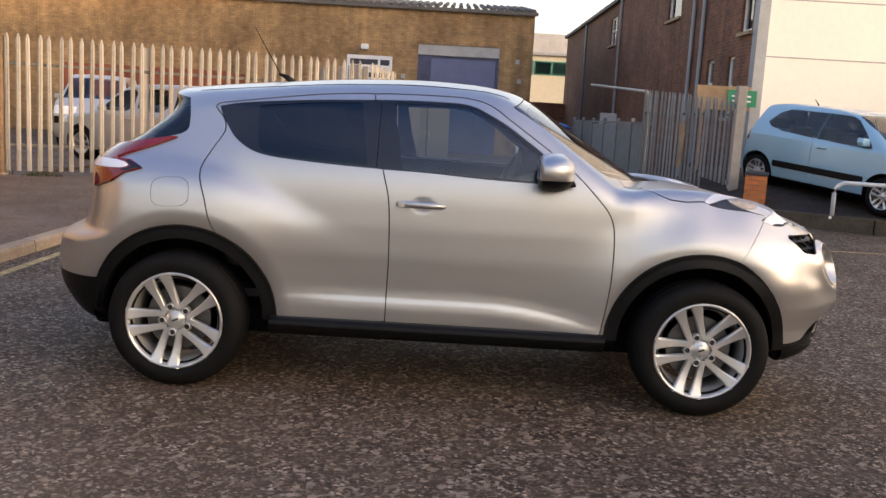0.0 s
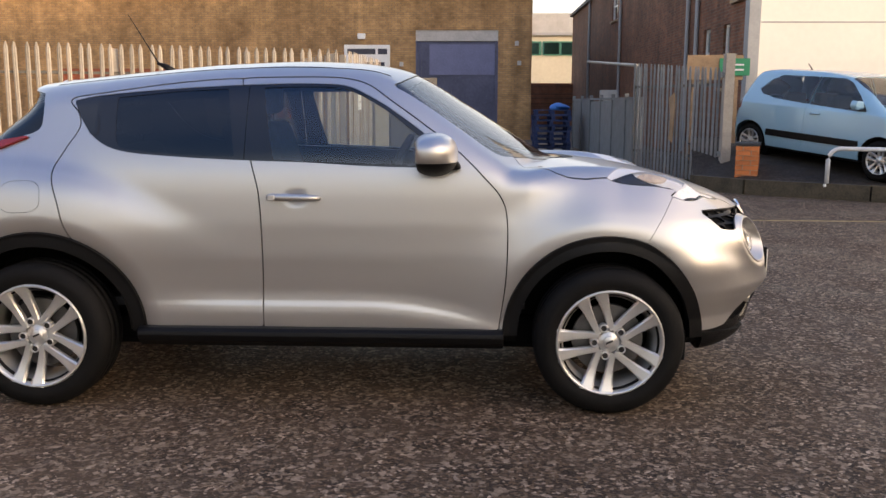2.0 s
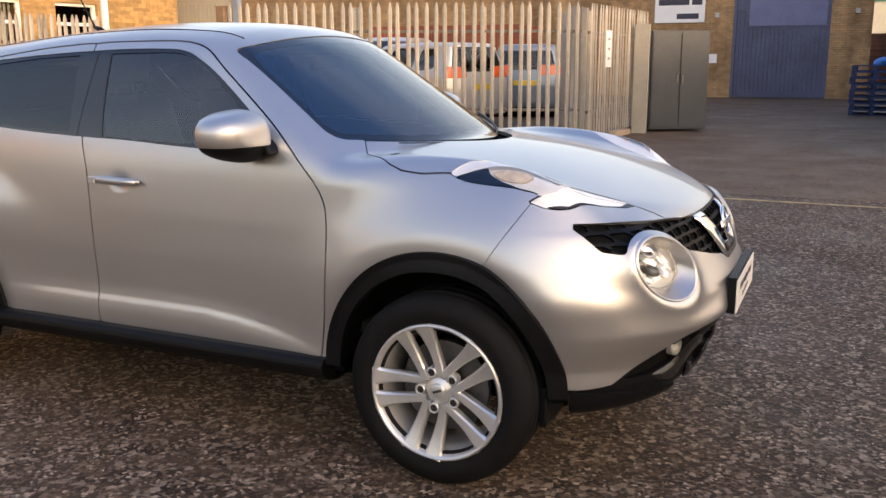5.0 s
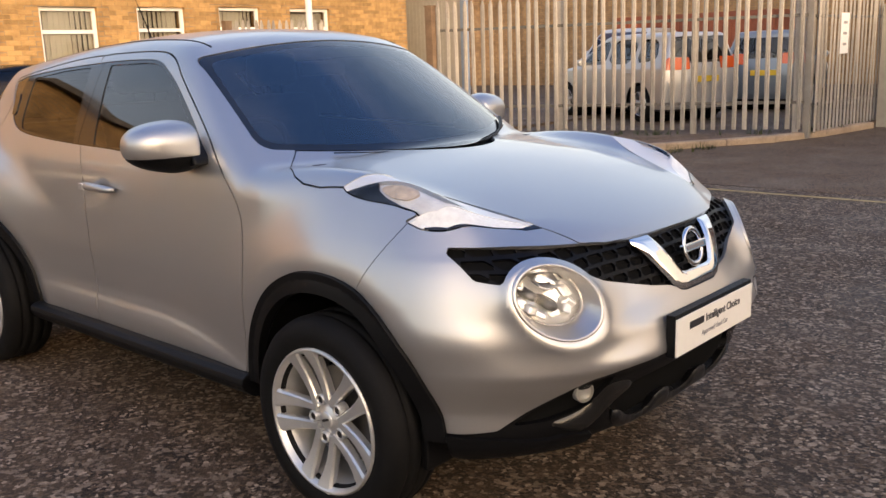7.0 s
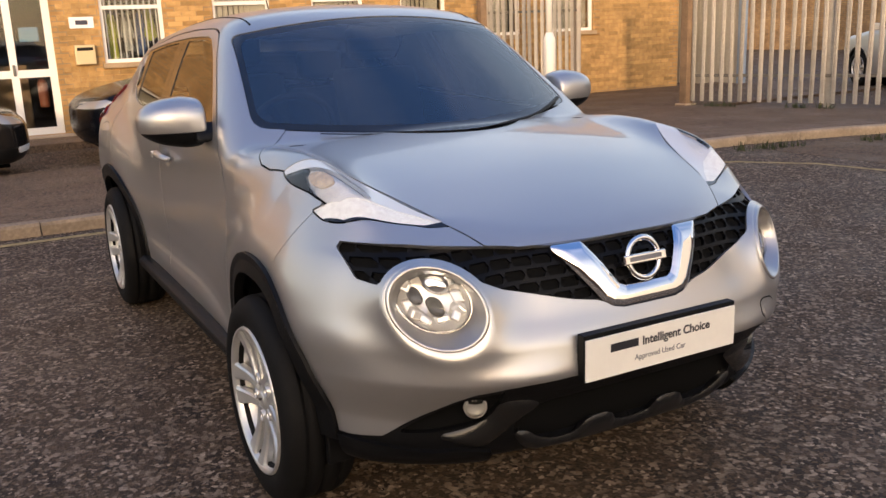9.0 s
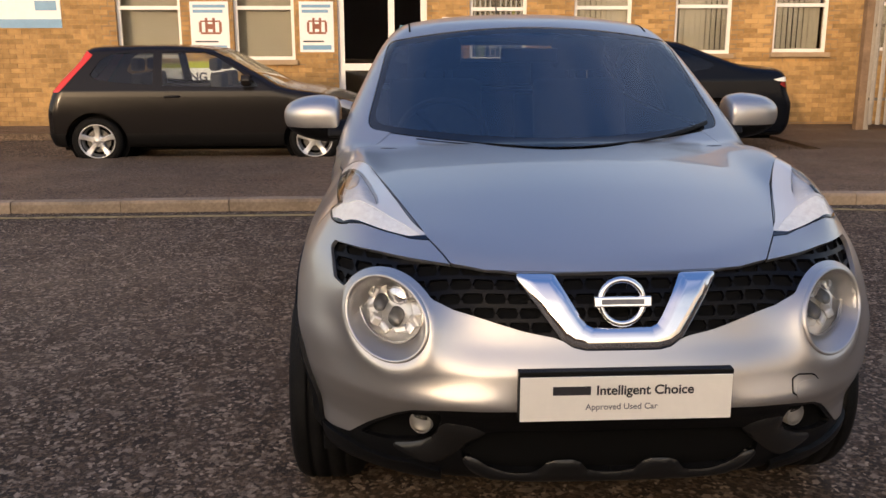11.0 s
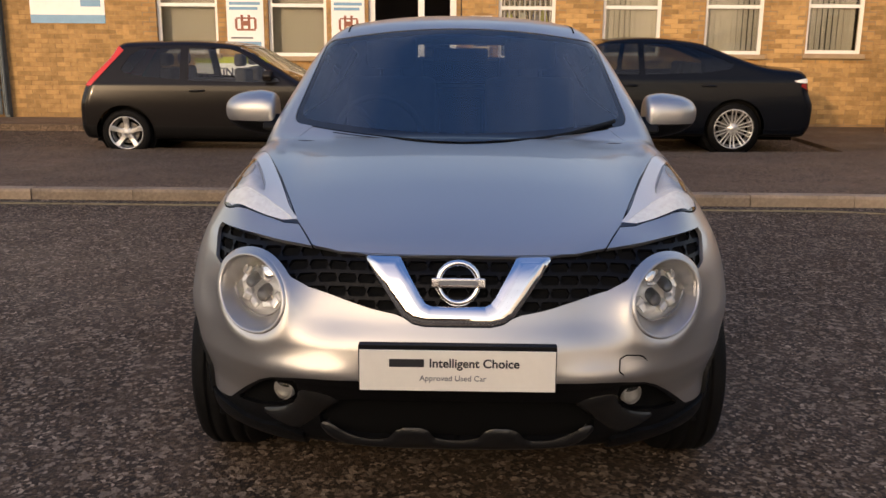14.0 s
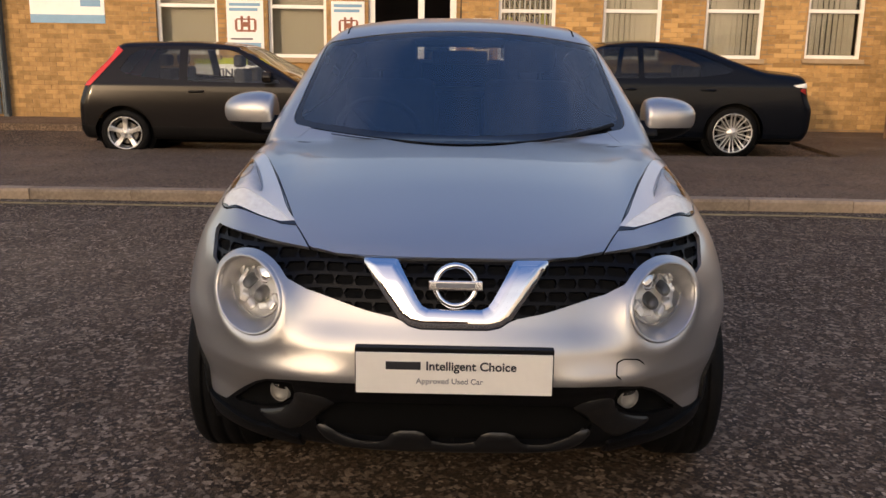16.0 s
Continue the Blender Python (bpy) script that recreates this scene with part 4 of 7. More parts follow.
def wheel_thing(name, r_tyre, width, r_rim, spokes, mat_rim, parent, m, twin=True, detail=True):
    """A wheel with tyre, rim, spokes, hub and brake disc; its outside faces -y."""
    w = holder(name)
    w.parent = parent
    w.matrix_local = m
    h = width / 2
    side = [(r_rim - 0.004, -h + 0.012), (r_rim + 0.010, -h + 0.002), (r_rim + 0.035, -h - 0.006), (r_tyre - 0.045, -h - 0.004), (r_tyre - 0.02, -h + 0.006), (r_tyre - 0.007, -h + 0.022), (r_tyre, -h + 0.045)]
    grooves = []
    if detail:
        for g in (-0.05, 0.0, 0.05):
            grooves += [(r_tyre, g - 0.006), (r_tyre - 0.007, g - 0.005), (r_tyre - 0.007, g + 0.005), (r_tyre, g + 0.006)]
    prof = side + grooves + [(r, -y) for r, y in reversed(side)] + [(r_rim - 0.02, h - 0.02), (r_rim - 0.02, -h + 0.02)]
    part("tyre", lathe(prof, 64, closed=True), RUBBER, w, smooth=True)
    lip = [(r_rim + 0.007, -h + 0.004), (r_rim + 0.003, -h - 0.004), (r_rim - 0.004, -h - 0.003), (r_rim - 0.009, -h + 0.010), (r_rim - 0.03, -h + 0.05), (r_rim - 0.035, h - 0.03), (r_rim + 0.004, h - 0.01), (r_rim + 0.006, 0)]
    part("rim", lathe(lip, 64, closed=True), mat_rim, w, smooth=True)
    part("brake_disc", lathe([(0.05, -0.02), (r_rim * 0.68, -0.02), (r_rim * 0.68, 0.005), (0.05, 0.005)], 40, closed=True), STEEL_DARK, w)
    hub_y = -h + 0.028
    one = None
    for i in range(spokes):
        a0 = 2 * math.pi * i / spokes + math.pi / 2
        for sgn in ((-1, 1) if twin else (0,)):
            bm = bmesh.new()
            secs = []
            r0, r1 = 0.045, r_rim - 0.002
            for k in range(7):
                t = k / 6
                r = r0 + (r1 - r0) * t
                off = (sgn * (0.030 + 0.014 * t) if spokes < 8 else sgn * (0.0143 + 0.0115 * t)) if twin else 0.0
                hw = (0.0135 + 0.007 * t + 0.014 * t ** 4 if spokes < 8 else 0.0062 + 0.0020 * t + 0.0050 * t ** 5) if twin else 0.028 + 0.012 * t ** 3
                y = hub_y - 0.004 + 0.010 * math.sin(math.pi * t) - 0.025 * t
                dep = 0.030 - 0.008 * t
                cs = []
                for u, v in ((-1, dep), (-1, 0.006), (-0.7, 0.0), (0.7, 0.0), (1, 0.006), (1, dep)):
                    q = Vector((off + u * hw, y + v, r))
                    cs.append(bm.verts.new(Matrix.Rotation(a0 - math.pi / 2, 3, "Y") @ q))
                secs.append(cs)
            for A, B in zip(secs, secs[1:]):
                for k in range(6):
                    bm.faces.new((A[k], A[(k + 1) % 6], B[(k + 1) % 6], B[k]))
            bm.faces.new(secs[0][::-1]), bm.faces.new(secs[-1])
            bmesh.ops.recalc_face_normals(bm, faces=bm.faces)
            part("spoke", bm, mat_rim, w)
    rh = 0.050 if detail else 0.074
    part("hub", lathe([(0.0, hub_y - 0.004), (0.028, hub_y - 0.004), (0.032, hub_y), (rh - 0.010, hub_y + 0.002), (rh, hub_y + 0.010), (rh, hub_y + 0.05), (0.0, hub_y + 0.05)], 30), mat_rim, w, smooth=True)
    if detail:
        part("centre_cap", lathe([(0.0, hub_y - 0.007), (0.022, hub_y - 0.008), (0.027, hub_y - 0.004), (0.027, hub_y + 0.002)], 24), mat_rim, w, smooth=True)
        part("cap_mark", boxed(-0.016, 0.016, hub_y - 0.0095, hub_y - 0.0065, -0.004, 0.004), NUT_DARK, w)
        for i in range(5):
            a = 2 * math.pi * i / 5 + math.pi / 2
            c = Vector((0.064 * math.cos(a), 0, 0.064 * math.sin(a)))
            bm = lathe([(0.0125, hub_y + 0.03), (0.0130, hub_y - 0.004), (0.0155, hub_y - 0.007), (0.0185, hub_y - 0.004), (0.0195, hub_y + 0.03)], 18)
            bmesh.ops.translate(bm, verts=bm.verts, vec=c)
            part("nut_seat", bm, mat_rim, w, smooth=True)
            bm = lathe([(0.0, hub_y + 0.004), (0.006, hub_y + 0.004), (0.007, hub_y - 0.001), (0.0115, hub_y - 0.001), (0.0125, hub_y + 0.03)], 12)
            bmesh.ops.translate(bm, verts=bm.verts, vec=c)
            part("wheel_nut", bm, NUT_DARK, w)
    return w


def bend(pts, n=5):
    """A smooth open curve through 2D points."""
    P = [Vector(p) for p in pts]
    P = [P[0] * 2 - P[1]] + P + [P[-1] * 2 - P[-2]]
    out = []
    for a, b, c, d in zip(P, P[1:], P[2:], P[3:]):
        for k in range(n):
            t = k / n
            out.append(tuple(0.5 * (2 * b + (c - a) * t + (2 * a - 5 * b + 4 * c - d) * t * t + (3 * b - a - 3 * c + d) * t ** 3)))
    return out + [tuple(P[-2])]


def words(text, size, bold, mat, parent, m):
    """Lettering as one mesh on its thing."""
    cu = bpy.data.curves.new("lettering", "FONT")
    cu.body, cu.size, cu.align_x, cu.extrude, cu.offset = text, size, "LEFT", 0.0004, bold
    tmp = bpy.data.objects.new("lettering", cu)
    me = bpy.data.meshes.new_from_object(tmp)
    bpy.data.objects.remove(tmp)
    me.materials.append(mat)
    ob = new("lettering", me)
    ob.parent = parent
    ob.matrix_local = m
    return ob


def crossover():
    car = holder("crossover_car", None, "silver metallic compact crossover car parked on dark asphalt", "car")
    B = surface(crossover_field, (-2.12, -0.03, 0.2), (2.14, 0.96, 1.62), 0.0115)
    B = clip(B, -B[0][:, 1])          # one half, y >= 0

    def sides(name, mesh, mat, offset=0.0, skirt=0.012, label="", both=True):
        a = shell(name, flipped(mesh), mat, car, offset, skirt, label)
        if both:
            shell(name, mesh, mat, car, offset, skirt, label)
        return a

    def whole(name, mesh, mat, offset=0.0, skirt=0.012, label=""):
        return shell(name, joined(mesh, flipped(mesh)), mat, car, offset, skirt, label)

    def arch(mesh, r):
        V = mesh[0]
        fr = np.hypot(V[:, 0] - WX_F + 0.01, V[:, 2] - WZ - 0.01) - r + 0.028 * np.clip((V[:, 0] - 1.42) / 0.22, 0, 1)
        rr = np.hypot(V[:, 0] - WX_R - 0.02, V[:, 2] - WZ - 0.01) - r
        return np.minimum(fr, rr)

    GAP = 0.0028
    R_IN, R_OUT = 0.385, 0.448
    x, z, y = (lambda m: m[0][:, 0]), (lambda m: m[0][:, 2]), (lambda m: m[0][:, 1])
    # outlines, side view (x, z)
    gap_b = bend([(-0.39, 1.53), (-0.373, 1.446), (-0.332, 1.223), (-0.305, 1.092), (-0.268, 0.936), (-0.257, 0.693), (-0.260, 0.506), (-0.261, 0.355)])
    gap_f = bend([(0.778, 0.355), (0.806, 0.57), (0.812, 0.81), (0.788, 0.93), (0.70, 1.035), (0.587, 1.143), (0.45, 1.246), (0.296, 1.353), (0.20, 1.418), (0.10, 1.447), (-0.054, 1.454), (-0.373, 1.450)])
    gap_r = bend([(-0.85, 0.355), (-0.95, 0.60), (-1.08, 0.76), (-1.129, 0.917), (-1.163, 1.043), (-1.125, 1.14), (-1.077, 1.228), (-1.09, 1.29), (-1.135, 1.352), (-0.99, 1.380), (-0.662, 1.426), (-0.373, 1.450)])
    gap_b = [p for p in gap_b if p[1] < 1.449]
    DOOR_F = gap_b + gap_f[:-1]
    DOOR_R = gap_b + gap_r[:-1]
    WINDOWS = bend([(-1.12, 1.345), (-0.99, 1.370), (-0.66, 1.400), (-0.27, 1.421), (0.0, 1.423), (0.10, 1.413), (0.171, 1.386), (0.283, 1.325), (0.45, 1.209), (0.565, 1.115)]) + [(0.585, 1.075)] + bend([(0.43, 1.066), (0.19, 1.072), (-0.08, 1.086), (-0.30, 1.092), (-0.62, 1.106), (-0.88, 1.130), (-1.0, 1.184), (-1.07, 1.261), (-1.12, 1.345)])[:-1]
    PANE_F = bend([(-0.272, 1.408), (-0.243, 1.25), (-0.208, 1.096)]) + bend([(0.19, 1.082), (0.41, 1.076)]) + [(0.44, 1.19)] + bend([(0.28, 1.312), (0.17, 1.374), (0.09, 1.404), (0.0, 1.412)])
    PANE_R = bend([(-0.43, 1.402), (-0.405, 1.25), (-0.38, 1.106)]) + bend([(-0.62, 1.116), (-0.84, 1.136), (-0.90, 1.16), (-0.918, 1.25), (-0.922, 1.362)]) + [(-0.66, 1.390)]
    FLAP = rounded([(-1.378, 1.002), (-1.205, 1.008), (-1.198, 0.872), (-1.378, 0.865)], 2)
    # plan (x, y): bonnet and upper lamp
    BONNET = [(0.6, -0.2), (0.6, 0.50), (0.845, 0.575), (0.880, 0.625), (0.945, 0.685), (1.02, 0.728), (1.07, 0.739), (1.15, 0.738), (1.245, 0.724), (1.30, 0.672), (1.38, 0.624), (1.47, 0.580), (1.566, 0.546), (1.77, 0.475), (1.834, 0.440), (1.880, 0.414), (1.955, 0.25), (1.985, 0.0), (1.985, -0.2)]
    LAMP = bend([(1.236, 0.722), (1.29, 0.670), (1.38, 0.621), (1.47, 0.583), (1.566, 0.549), (1.70, 0.503), (1.792, 0.452)]) + bend([(1.767, 0.515), (1.735, 0.558), (1.685, 0.640), (1.638, 0.702), (1.578, 0.735), (1.525, 0.744)]) + [(1.515, 0.742), (1.551, 0.717)] + bend([(1.50, 0.725), (1.46, 0.727), (1.35, 0.733), (1.26, 0.730)])
    # front view (y, z)
    GRILLE = [(-0.1, 0.860), (0.16, 0.858), (0.25, 0.857), (0.415, 0.867), (0.6, 0.881), (0.724, 0.886), (0.736, 0.870), (0.724, 0.803), (0.70, 0.795), (0.60, 0.795), (0.55, 0.80), (0.49, 0.805), (0.41, 0.768), (0.317, 0.745), (0.237, 0.726), (0.167, 0.715), (0.10, 0.690), (-0.1, 0.688)]
    LOWER = [(-0.1, 0.541), (0.30, 0.540), (0.39, 0.537), (0.45, 0.531), (0.52, 0.516), (0.56, 0.494), (0.61, 0.449), (0.66, 0.400), (0.69, 0.370), (0.75, 0.360), (0.95, 0.358), (0.95, 0.1), (-0.1, 0.1)]
    INTAKE = rounded([(-0.1, 0.464), (0.284, 0.464), (0.345, 0.450), (0.395, 0.398), (0.385, 0.350), (0.33, 0.322), (-0.1, 0.320)], 1)
    FOG_POCKET = [(0.448, 0.514), (0.525, 0.502), (0.560, 0.480), (0.605, 0.438), (0.648, 0.397), (0.672, 0.378), (0.585, 0.387), (0.500, 0.408), (0.462, 0.428), (0.446, 0.470)]
    BLADE_LINE = [(0.582, 0.374), (0.500, 0.398), (0.458, 0.424), (0.440, 0.478), (0.40, 0.478), (0.36, 0.470), (0.330, 0.447), (0.410, 0.383), (0.470, 0.330), (0.52, 0.345)]
    LIP_LINE = [(0.44, 0.322), (0.52, 0.338), (0.573, 0.332), (0.633, 0.335), (0.697, 0.347), (0.78, 0.355), (0.95, 0.357), (0.95, 0.2), (0.44, 0.2)]
    SKID_LINE = [(-0.1, 0.286), (-0.1, 0.314), (0.058, 0.318), (0.09, 0.364), (0.162, 0.362), (0.196, 0.318), (0.262, 0.314), (0.322, 0.338), (0.358, 0.366), (0.388, 0.370), (0.362, 0.328), (0.30, 0.293)]

    def cut(mesh, *fs):
        for f in fs:
            mesh = clip(mesh, f(mesh))
        return mesh

    inside = lambda poly, u, v, g=0.0: (lambda m: poly_field(u(m), v(m), poly) + g)
    outside = lambda poly, u, v, g=0.0: (lambda m: -poly_field(u(m), v(m), poly) + g)
    ahead = lambda v: (lambda m: v - x(m))
    behind = lambda v: (lambda m: x(m) - v)
    above = lambda v: (lambda m: v - z(m))
    below = lambda v: (lambda m: z(m) - v)
    no_arch = lambda r: (lambda m: -arch(m, r))
    in_arch = lambda r: (lambda m: arch(m, r))
    is_side = lambda m: 0.35 - np.abs(m[1][:, 1])           # faces that look outwards
    screen_f = lambda m: np.maximum(0.15 - x(m), smax(smax(1.077 + 0.030 * (y(m) / 0.63) ** 2 - z(m), y(m) - (0.668 - 0.27 * (z(m) - 1.1)), 0.045), z(m) - (1.478 - 0.05 * (y(m) / 0.55) ** 2), 0.03))
    WRAP = rounded([(-1.29, 1.398), (-1.258, 1.305), (-1.252, 1.225), (-1.30, 1.196), (-1.54, 1.150), (-1.9, 1.11), (-1.9, 1.398)], 1)
    rear_f = lambda m: np.maximum(poly_field(x(m), z(m), WRAP), z(m) - 1.395)
    neg = lambda f, g=0.0: (lambda m: -f(m) + g)
    low_line = lambda m: z(m) - 0.357
    taillamp = [(-1.66, 1.125), (-1.54, 1.143), (-1.31, 1.190), (-1.29, 1.186), (-1.42, 1.132), (-1.53, 1.092), (-1.57, 1.072), (-1.49, 1.068), (-1.425, 1.036), (-1.51, 1.010), (-1.575, 0.965), (-1.67, 0.932), (-1.9, 0.92), (-1.9, 1.11)]

    # inner dark shell, seen through the gaps and the glass
    inner = cut(B, no_arch(R_IN + 0.01), neg(screen_f), neg(rear_f), outside(WINDOWS, x, z))
    whole("inner_shell", inner, SHADOW_GAP, -0.022, 0)

    # wheel arch trims and sill
    trim = cut(B, in_arch(R_OUT), no_arch(R_IN), above(0.335), lambda m: 0.55 - y(m))
    for rear in (False, True):
        t = clip(trim, x(trim) * (1 if rear else -1))
        sides("wheel_arch_trim", t, BLACK_PLASTIC, 0.012, 0.03, "matt black plastic wheel arch trim")
    sill = cut(B, no_arch(R_OUT), low_line, ahead(-1.0), behind(1.0))
    whole("rear_bumper_base", cut(B, no_arch(R_OUT), below(0.50), behind(-1.5)), BLACK_PLASTIC, 0.004, 0.02, "matt black lower rear bumper")
    sides("sill", sill, BLACK_PLASTIC, 0.010, 0.02, "matt black plastic sill")
    for s in (-1, 1):
        step = [(s * v, h) for v, h in ((0.76, 0.362), (0.815, 0.357), (0.836, 0.345), (0.840, 0.326), (0.828, 0.300), (0.79, 0.270), (0.74, 0.262))]
        part("sill_step", prism(step, "x", -0.815, 0.800, 0.004), BLACK_PLASTIC, car, "black plastic sill step", False)

    # doors
    skin = cut(B, no_arch(R_OUT + 0.002))
    for nm, D, W, P in (("front_door", DOOR_F, WINDOWS, PANE_F), ("rear_door", DOOR_R, WINDOWS, PANE_R)):
        d = cut(skin, inside(D, x, z, GAP), outside(W, x, z, 0.001), above(0.36), is_side)
        for side_mesh in (flipped(d), d):
            door = shell(nm, side_mesh, SILVER, car, 0.0, 0.014)
            fl = (lambda q: q) if side_mesh is d else flipped
            half = (lambda m: -x(m) - 0.335) if nm == 'front_door' else (lambda m: x(m) + 0.338)
            fr = fl(cut(skin, inside(W, x, z), outside(P, x, z), is_side, half))
            f = shell("window_surround", fr, GLOSS_BLACK, door, -0.003, 0.01, "gloss black window surround")
            pn = fl(cut(skin, inside(P, x, z), is_side))
            shell("window", pn, GLASS_FRONT if nm == "front_door" else GLASS_TINT, door, -0.006, 0, "clear side window glass" if nm == "front_door" else "dark privacy glass")

    # fuel flap on the right side only
    flap = cut(skin, inside(FLAP, x, z, GAP * 0.7), is_side)
    shell("fuel_flap", flipped(flap), SILVER, car, 0, 0.012)

    # bonnet, lamps, wings, bumper
    on_top = lambda m: np.maximum(0.80 - z(m), 0.25 - m[1][:, 2])
    bon = cut(skin, inside(BONNET, x, y, GAP), neg(screen_f, 0.004), lambda m: 0.2 - m[1][:, 2], above(0.86))
    bonnet = whole("bonnet", bon, SILVER, 0.001, 0.014)
    lamp_cut = cut(skin, inside(LAMP, x, y, 0.002), above(0.85))
    # a grey clear blade with a black tip and a cream bulb, a white bar below it and a silver brow along the bonnet
    CLEAR = [(1.20, 0.76), (1.262, 0.727), (1.31, 0.706), (1.36, 0.688), (1.43, 0.660), (1.505, 0.626), (1.56, 0.607), (1.615, 0.600), (1.605, 0.640), (1.580, 0.688), (1.553, 0.716), (1.50, 0.76)]
    BAR = [(1.50, 0.78), (1.555, 0.714), (1.59, 0.690), (1.614, 0.640), (1.640, 0.585), (1.70, 0.530), (1.755, 0.490), (1.85, 0.44), (1.85, 0.78)]
    EDGE = [(1.548, 0.80), (1.574, 0.733), (1.634, 0.699), (1.682, 0.637), (1.731, 0.557), (1.755, 0.519), (1.764, 0.470), (1.90, 0.40), (1.90, 0.78)]
    WEDGE = [(1.20, 0.80), (1.20, 0.66), (1.355, 0.685), (1.372, 0.706), (1.42, 0.718), (1.48, 0.7225), (1.545, 0.7165), (1.545, 0.80)]
    BULB = rounded([(1.372, 0.702), (1.40, 0.682), (1.45, 0.664), (1.50, 0.664), (1.515, 0.682), (1.49, 0.706), (1.43, 0.714)], 2)
    for fl in (flipped, lambda q: q):
        lamp = shell("upper_lamp", fl(cut(lamp_cut, outside(BAR, x, y), outside(CLEAR, x, y), outside(EDGE, x, y))), LAMP_BROW, car, -0.001, 0.012, "silver-framed upper front lamp")
        shell("running_light", fl(cut(lamp_cut, inside(BAR, x, y), outside(CLEAR, x, y), outside(EDGE, x, y))), REFLECTOR, lamp, -0.003, 0.016, "white daytime running light bar")
        shell("lamp_edge", fl(cut(lamp_cut, inside(EDGE, x, y))), GLOSS_BLACK, lamp, 0.0, 0.004, "thin black lower lamp edge")
        shell("lamp_housing", fl(cut(lamp_cut, inside(CLEAR, x, y), outside(WEDGE, x, y))), LAMP_GREY, lamp, -0.014, 0.006, "grey lamp housing")
        shell("lamp_tip", fl(cut(lamp_cut, inside(WEDGE, x, y), inside(CLEAR, x, y))), GLOSS_BLACK, lamp, -0.004, 0.012, "gloss black lamp tip")
        shell("indicator", fl(cut(lamp_cut, inside(BULB, x, y))), AMBER, lamp, -0.008, 0.010, "cream indicator reflector")
        shell("lens", fl(cut(lamp_cut, inside(CLEAR, x, y))), GLASS_LAMP, lamp, 0.001, 0, "clear lamp lens")

    screen = cut(skin, screen_f)
    whole("windscreen", cut(screen, lambda m: screen_f(m) + 0.022), GLASS_SCREEN, -0.003, 0, "clear windscreen glass")
    whole("windscreen_border", cut(screen, lambda m: -(screen_f(m) + 0.022), lambda m: screen_f(m) + 0.002), GLOSS_BLACK, -0.003, 0.006, "black printed border")
    whole("rear_window", cut(skin, rear_f), GLASS_REAR, -0.002, 0, "dark tinted rear window")
    for fl in (flipped, lambda q: q):
        t = fl(cut(skin, inside(taillamp, x, z, 0.002), behind(-1.27), lambda m: 0.40 - y(m)))
        lamp = shell("tail_lamp", t, RED_LENS, car, 0.012, 0.02, "red boomerang tail lamp")
        shell("tail_lamp_clear_band", fl(cut(skin, inside([(-1.9, 1.058), (-1.56, 1.060), (-1.515, 1.052), (-1.49, 1.037), (-1.53, 1.026), (-1.9, 1.022)], x, z), lambda m: 0.40 - y(m))), TAIL_CLEAR, lamp, 0.014, 0.01)
        shell("tail_lamp_edge", fl(cut(skin, inside([(-1.51, 1.066), (-1.43, 1.036), (-1.51, 1.014), (-1.53, 1.020), (-1.475, 1.037), (-1.52, 1.060)], x, z), lambda m: 0.40 - y(m))), GLOSS_BLACK, lamp, 0.0135, 0.01)

    grille_f = lambda m: np.maximum.reduce([poly_field(y(m), z(m), GRILLE), 1.55 - x(m), -pod_clear(x(m), y(m), z(m))])
    lower_f = lambda m: np.maximum(poly_field(y(m), z(m), LOWER), 1.45 - x(m))
    body = cut(skin, outside(DOOR_F, x, z, GAP), outside(DOOR_R, x, z, GAP), lambda m: -np.maximum(poly_field(x(m), z(m), WINDOWS), 0.35 - np.abs(m[1][:, 1])), neg(screen_f), neg(rear_f),
               lambda m: -np.maximum.reduce([poly_field(x(m), y(m), BONNET), 0.86 - z(m), 0.2 - m[1][:, 2]]) + 0.001,
               lambda m: -np.maximum(poly_field(x(m), y(m), LAMP) - 0.001, 0.85 - z(m)), neg(grille_f), neg(lower_f),
               lambda m: np.where((x(m) > -0.95) & (x(m) < 0.95), 0.36 - z(m), np.where(x(m) < -1.4, 0.50 - z(m), 0.30 - z(m))))
    body = cut(body, lambda m: -np.maximum.reduce([poly_field(x(m), z(m), taillamp), x(m) + 1.27, 0.40 - y(m)]))
    # bumper / wing split
    split = lambda m: 1.443 + (z(m) - 0.815) * 0.63 - x(m)
    bump = cut(body, lambda m: split(m) + GAP * 0.5, below(0.99))
    rest = cut(body, lambda m: np.minimum(-split(m) + GAP * 0.5, 0.99 - z(m)))
    bumper = whole("front_bumper", bump, SILVER, 0, 0.012)
    # tow eye cover, on one side only
    TOW = rounded([(0.442, 0.605), (0.514, 0.598), (0.52, 0.543), (0.439, 0.556)], 1)
    shell("tow_eye_cover", cut(bump, inside(TOW, y, z), ahead(1.7)), SILVER, bumper, 0.0015, 0.004, "small square tow eye cover")
    shell("cover_gap", cut(bump, inside(TOW, y, z, -0.004), outside(TOW, y, z), ahead(1.7)), SHADOW_GAP, bumper, 0.0004, 0.002)
    wing_f = lambda m: 0.60 - x(m)
    wing = cut(rest, wing_f, lambda m: np.maximum(z(m) - 1.20, -1.0))
    for fl in (flipped, lambda q: q):
        shell("front_wing", fl(wing), SILVER, car, 0, 0.012)
    upper = cut(rest, lambda m: -np.maximum(0.60 - x(m), z(m) - 1.20))
    flap_hole = lambda m: -np.maximum(poly_field(x(m), z(m), FLAP), 0.35 - np.abs(m[1][:, 1]))
    quarter_r = flipped(cut(upper, flap_hole))
    shell("body_side", quarter_r, SILVER, car, 0, 0.012)
    shell("body_side", upper, SILVER, car, 0, 0.012)

    # grille: dark well and a staggered mesh of bars
    well = cut(skin, grille_f)
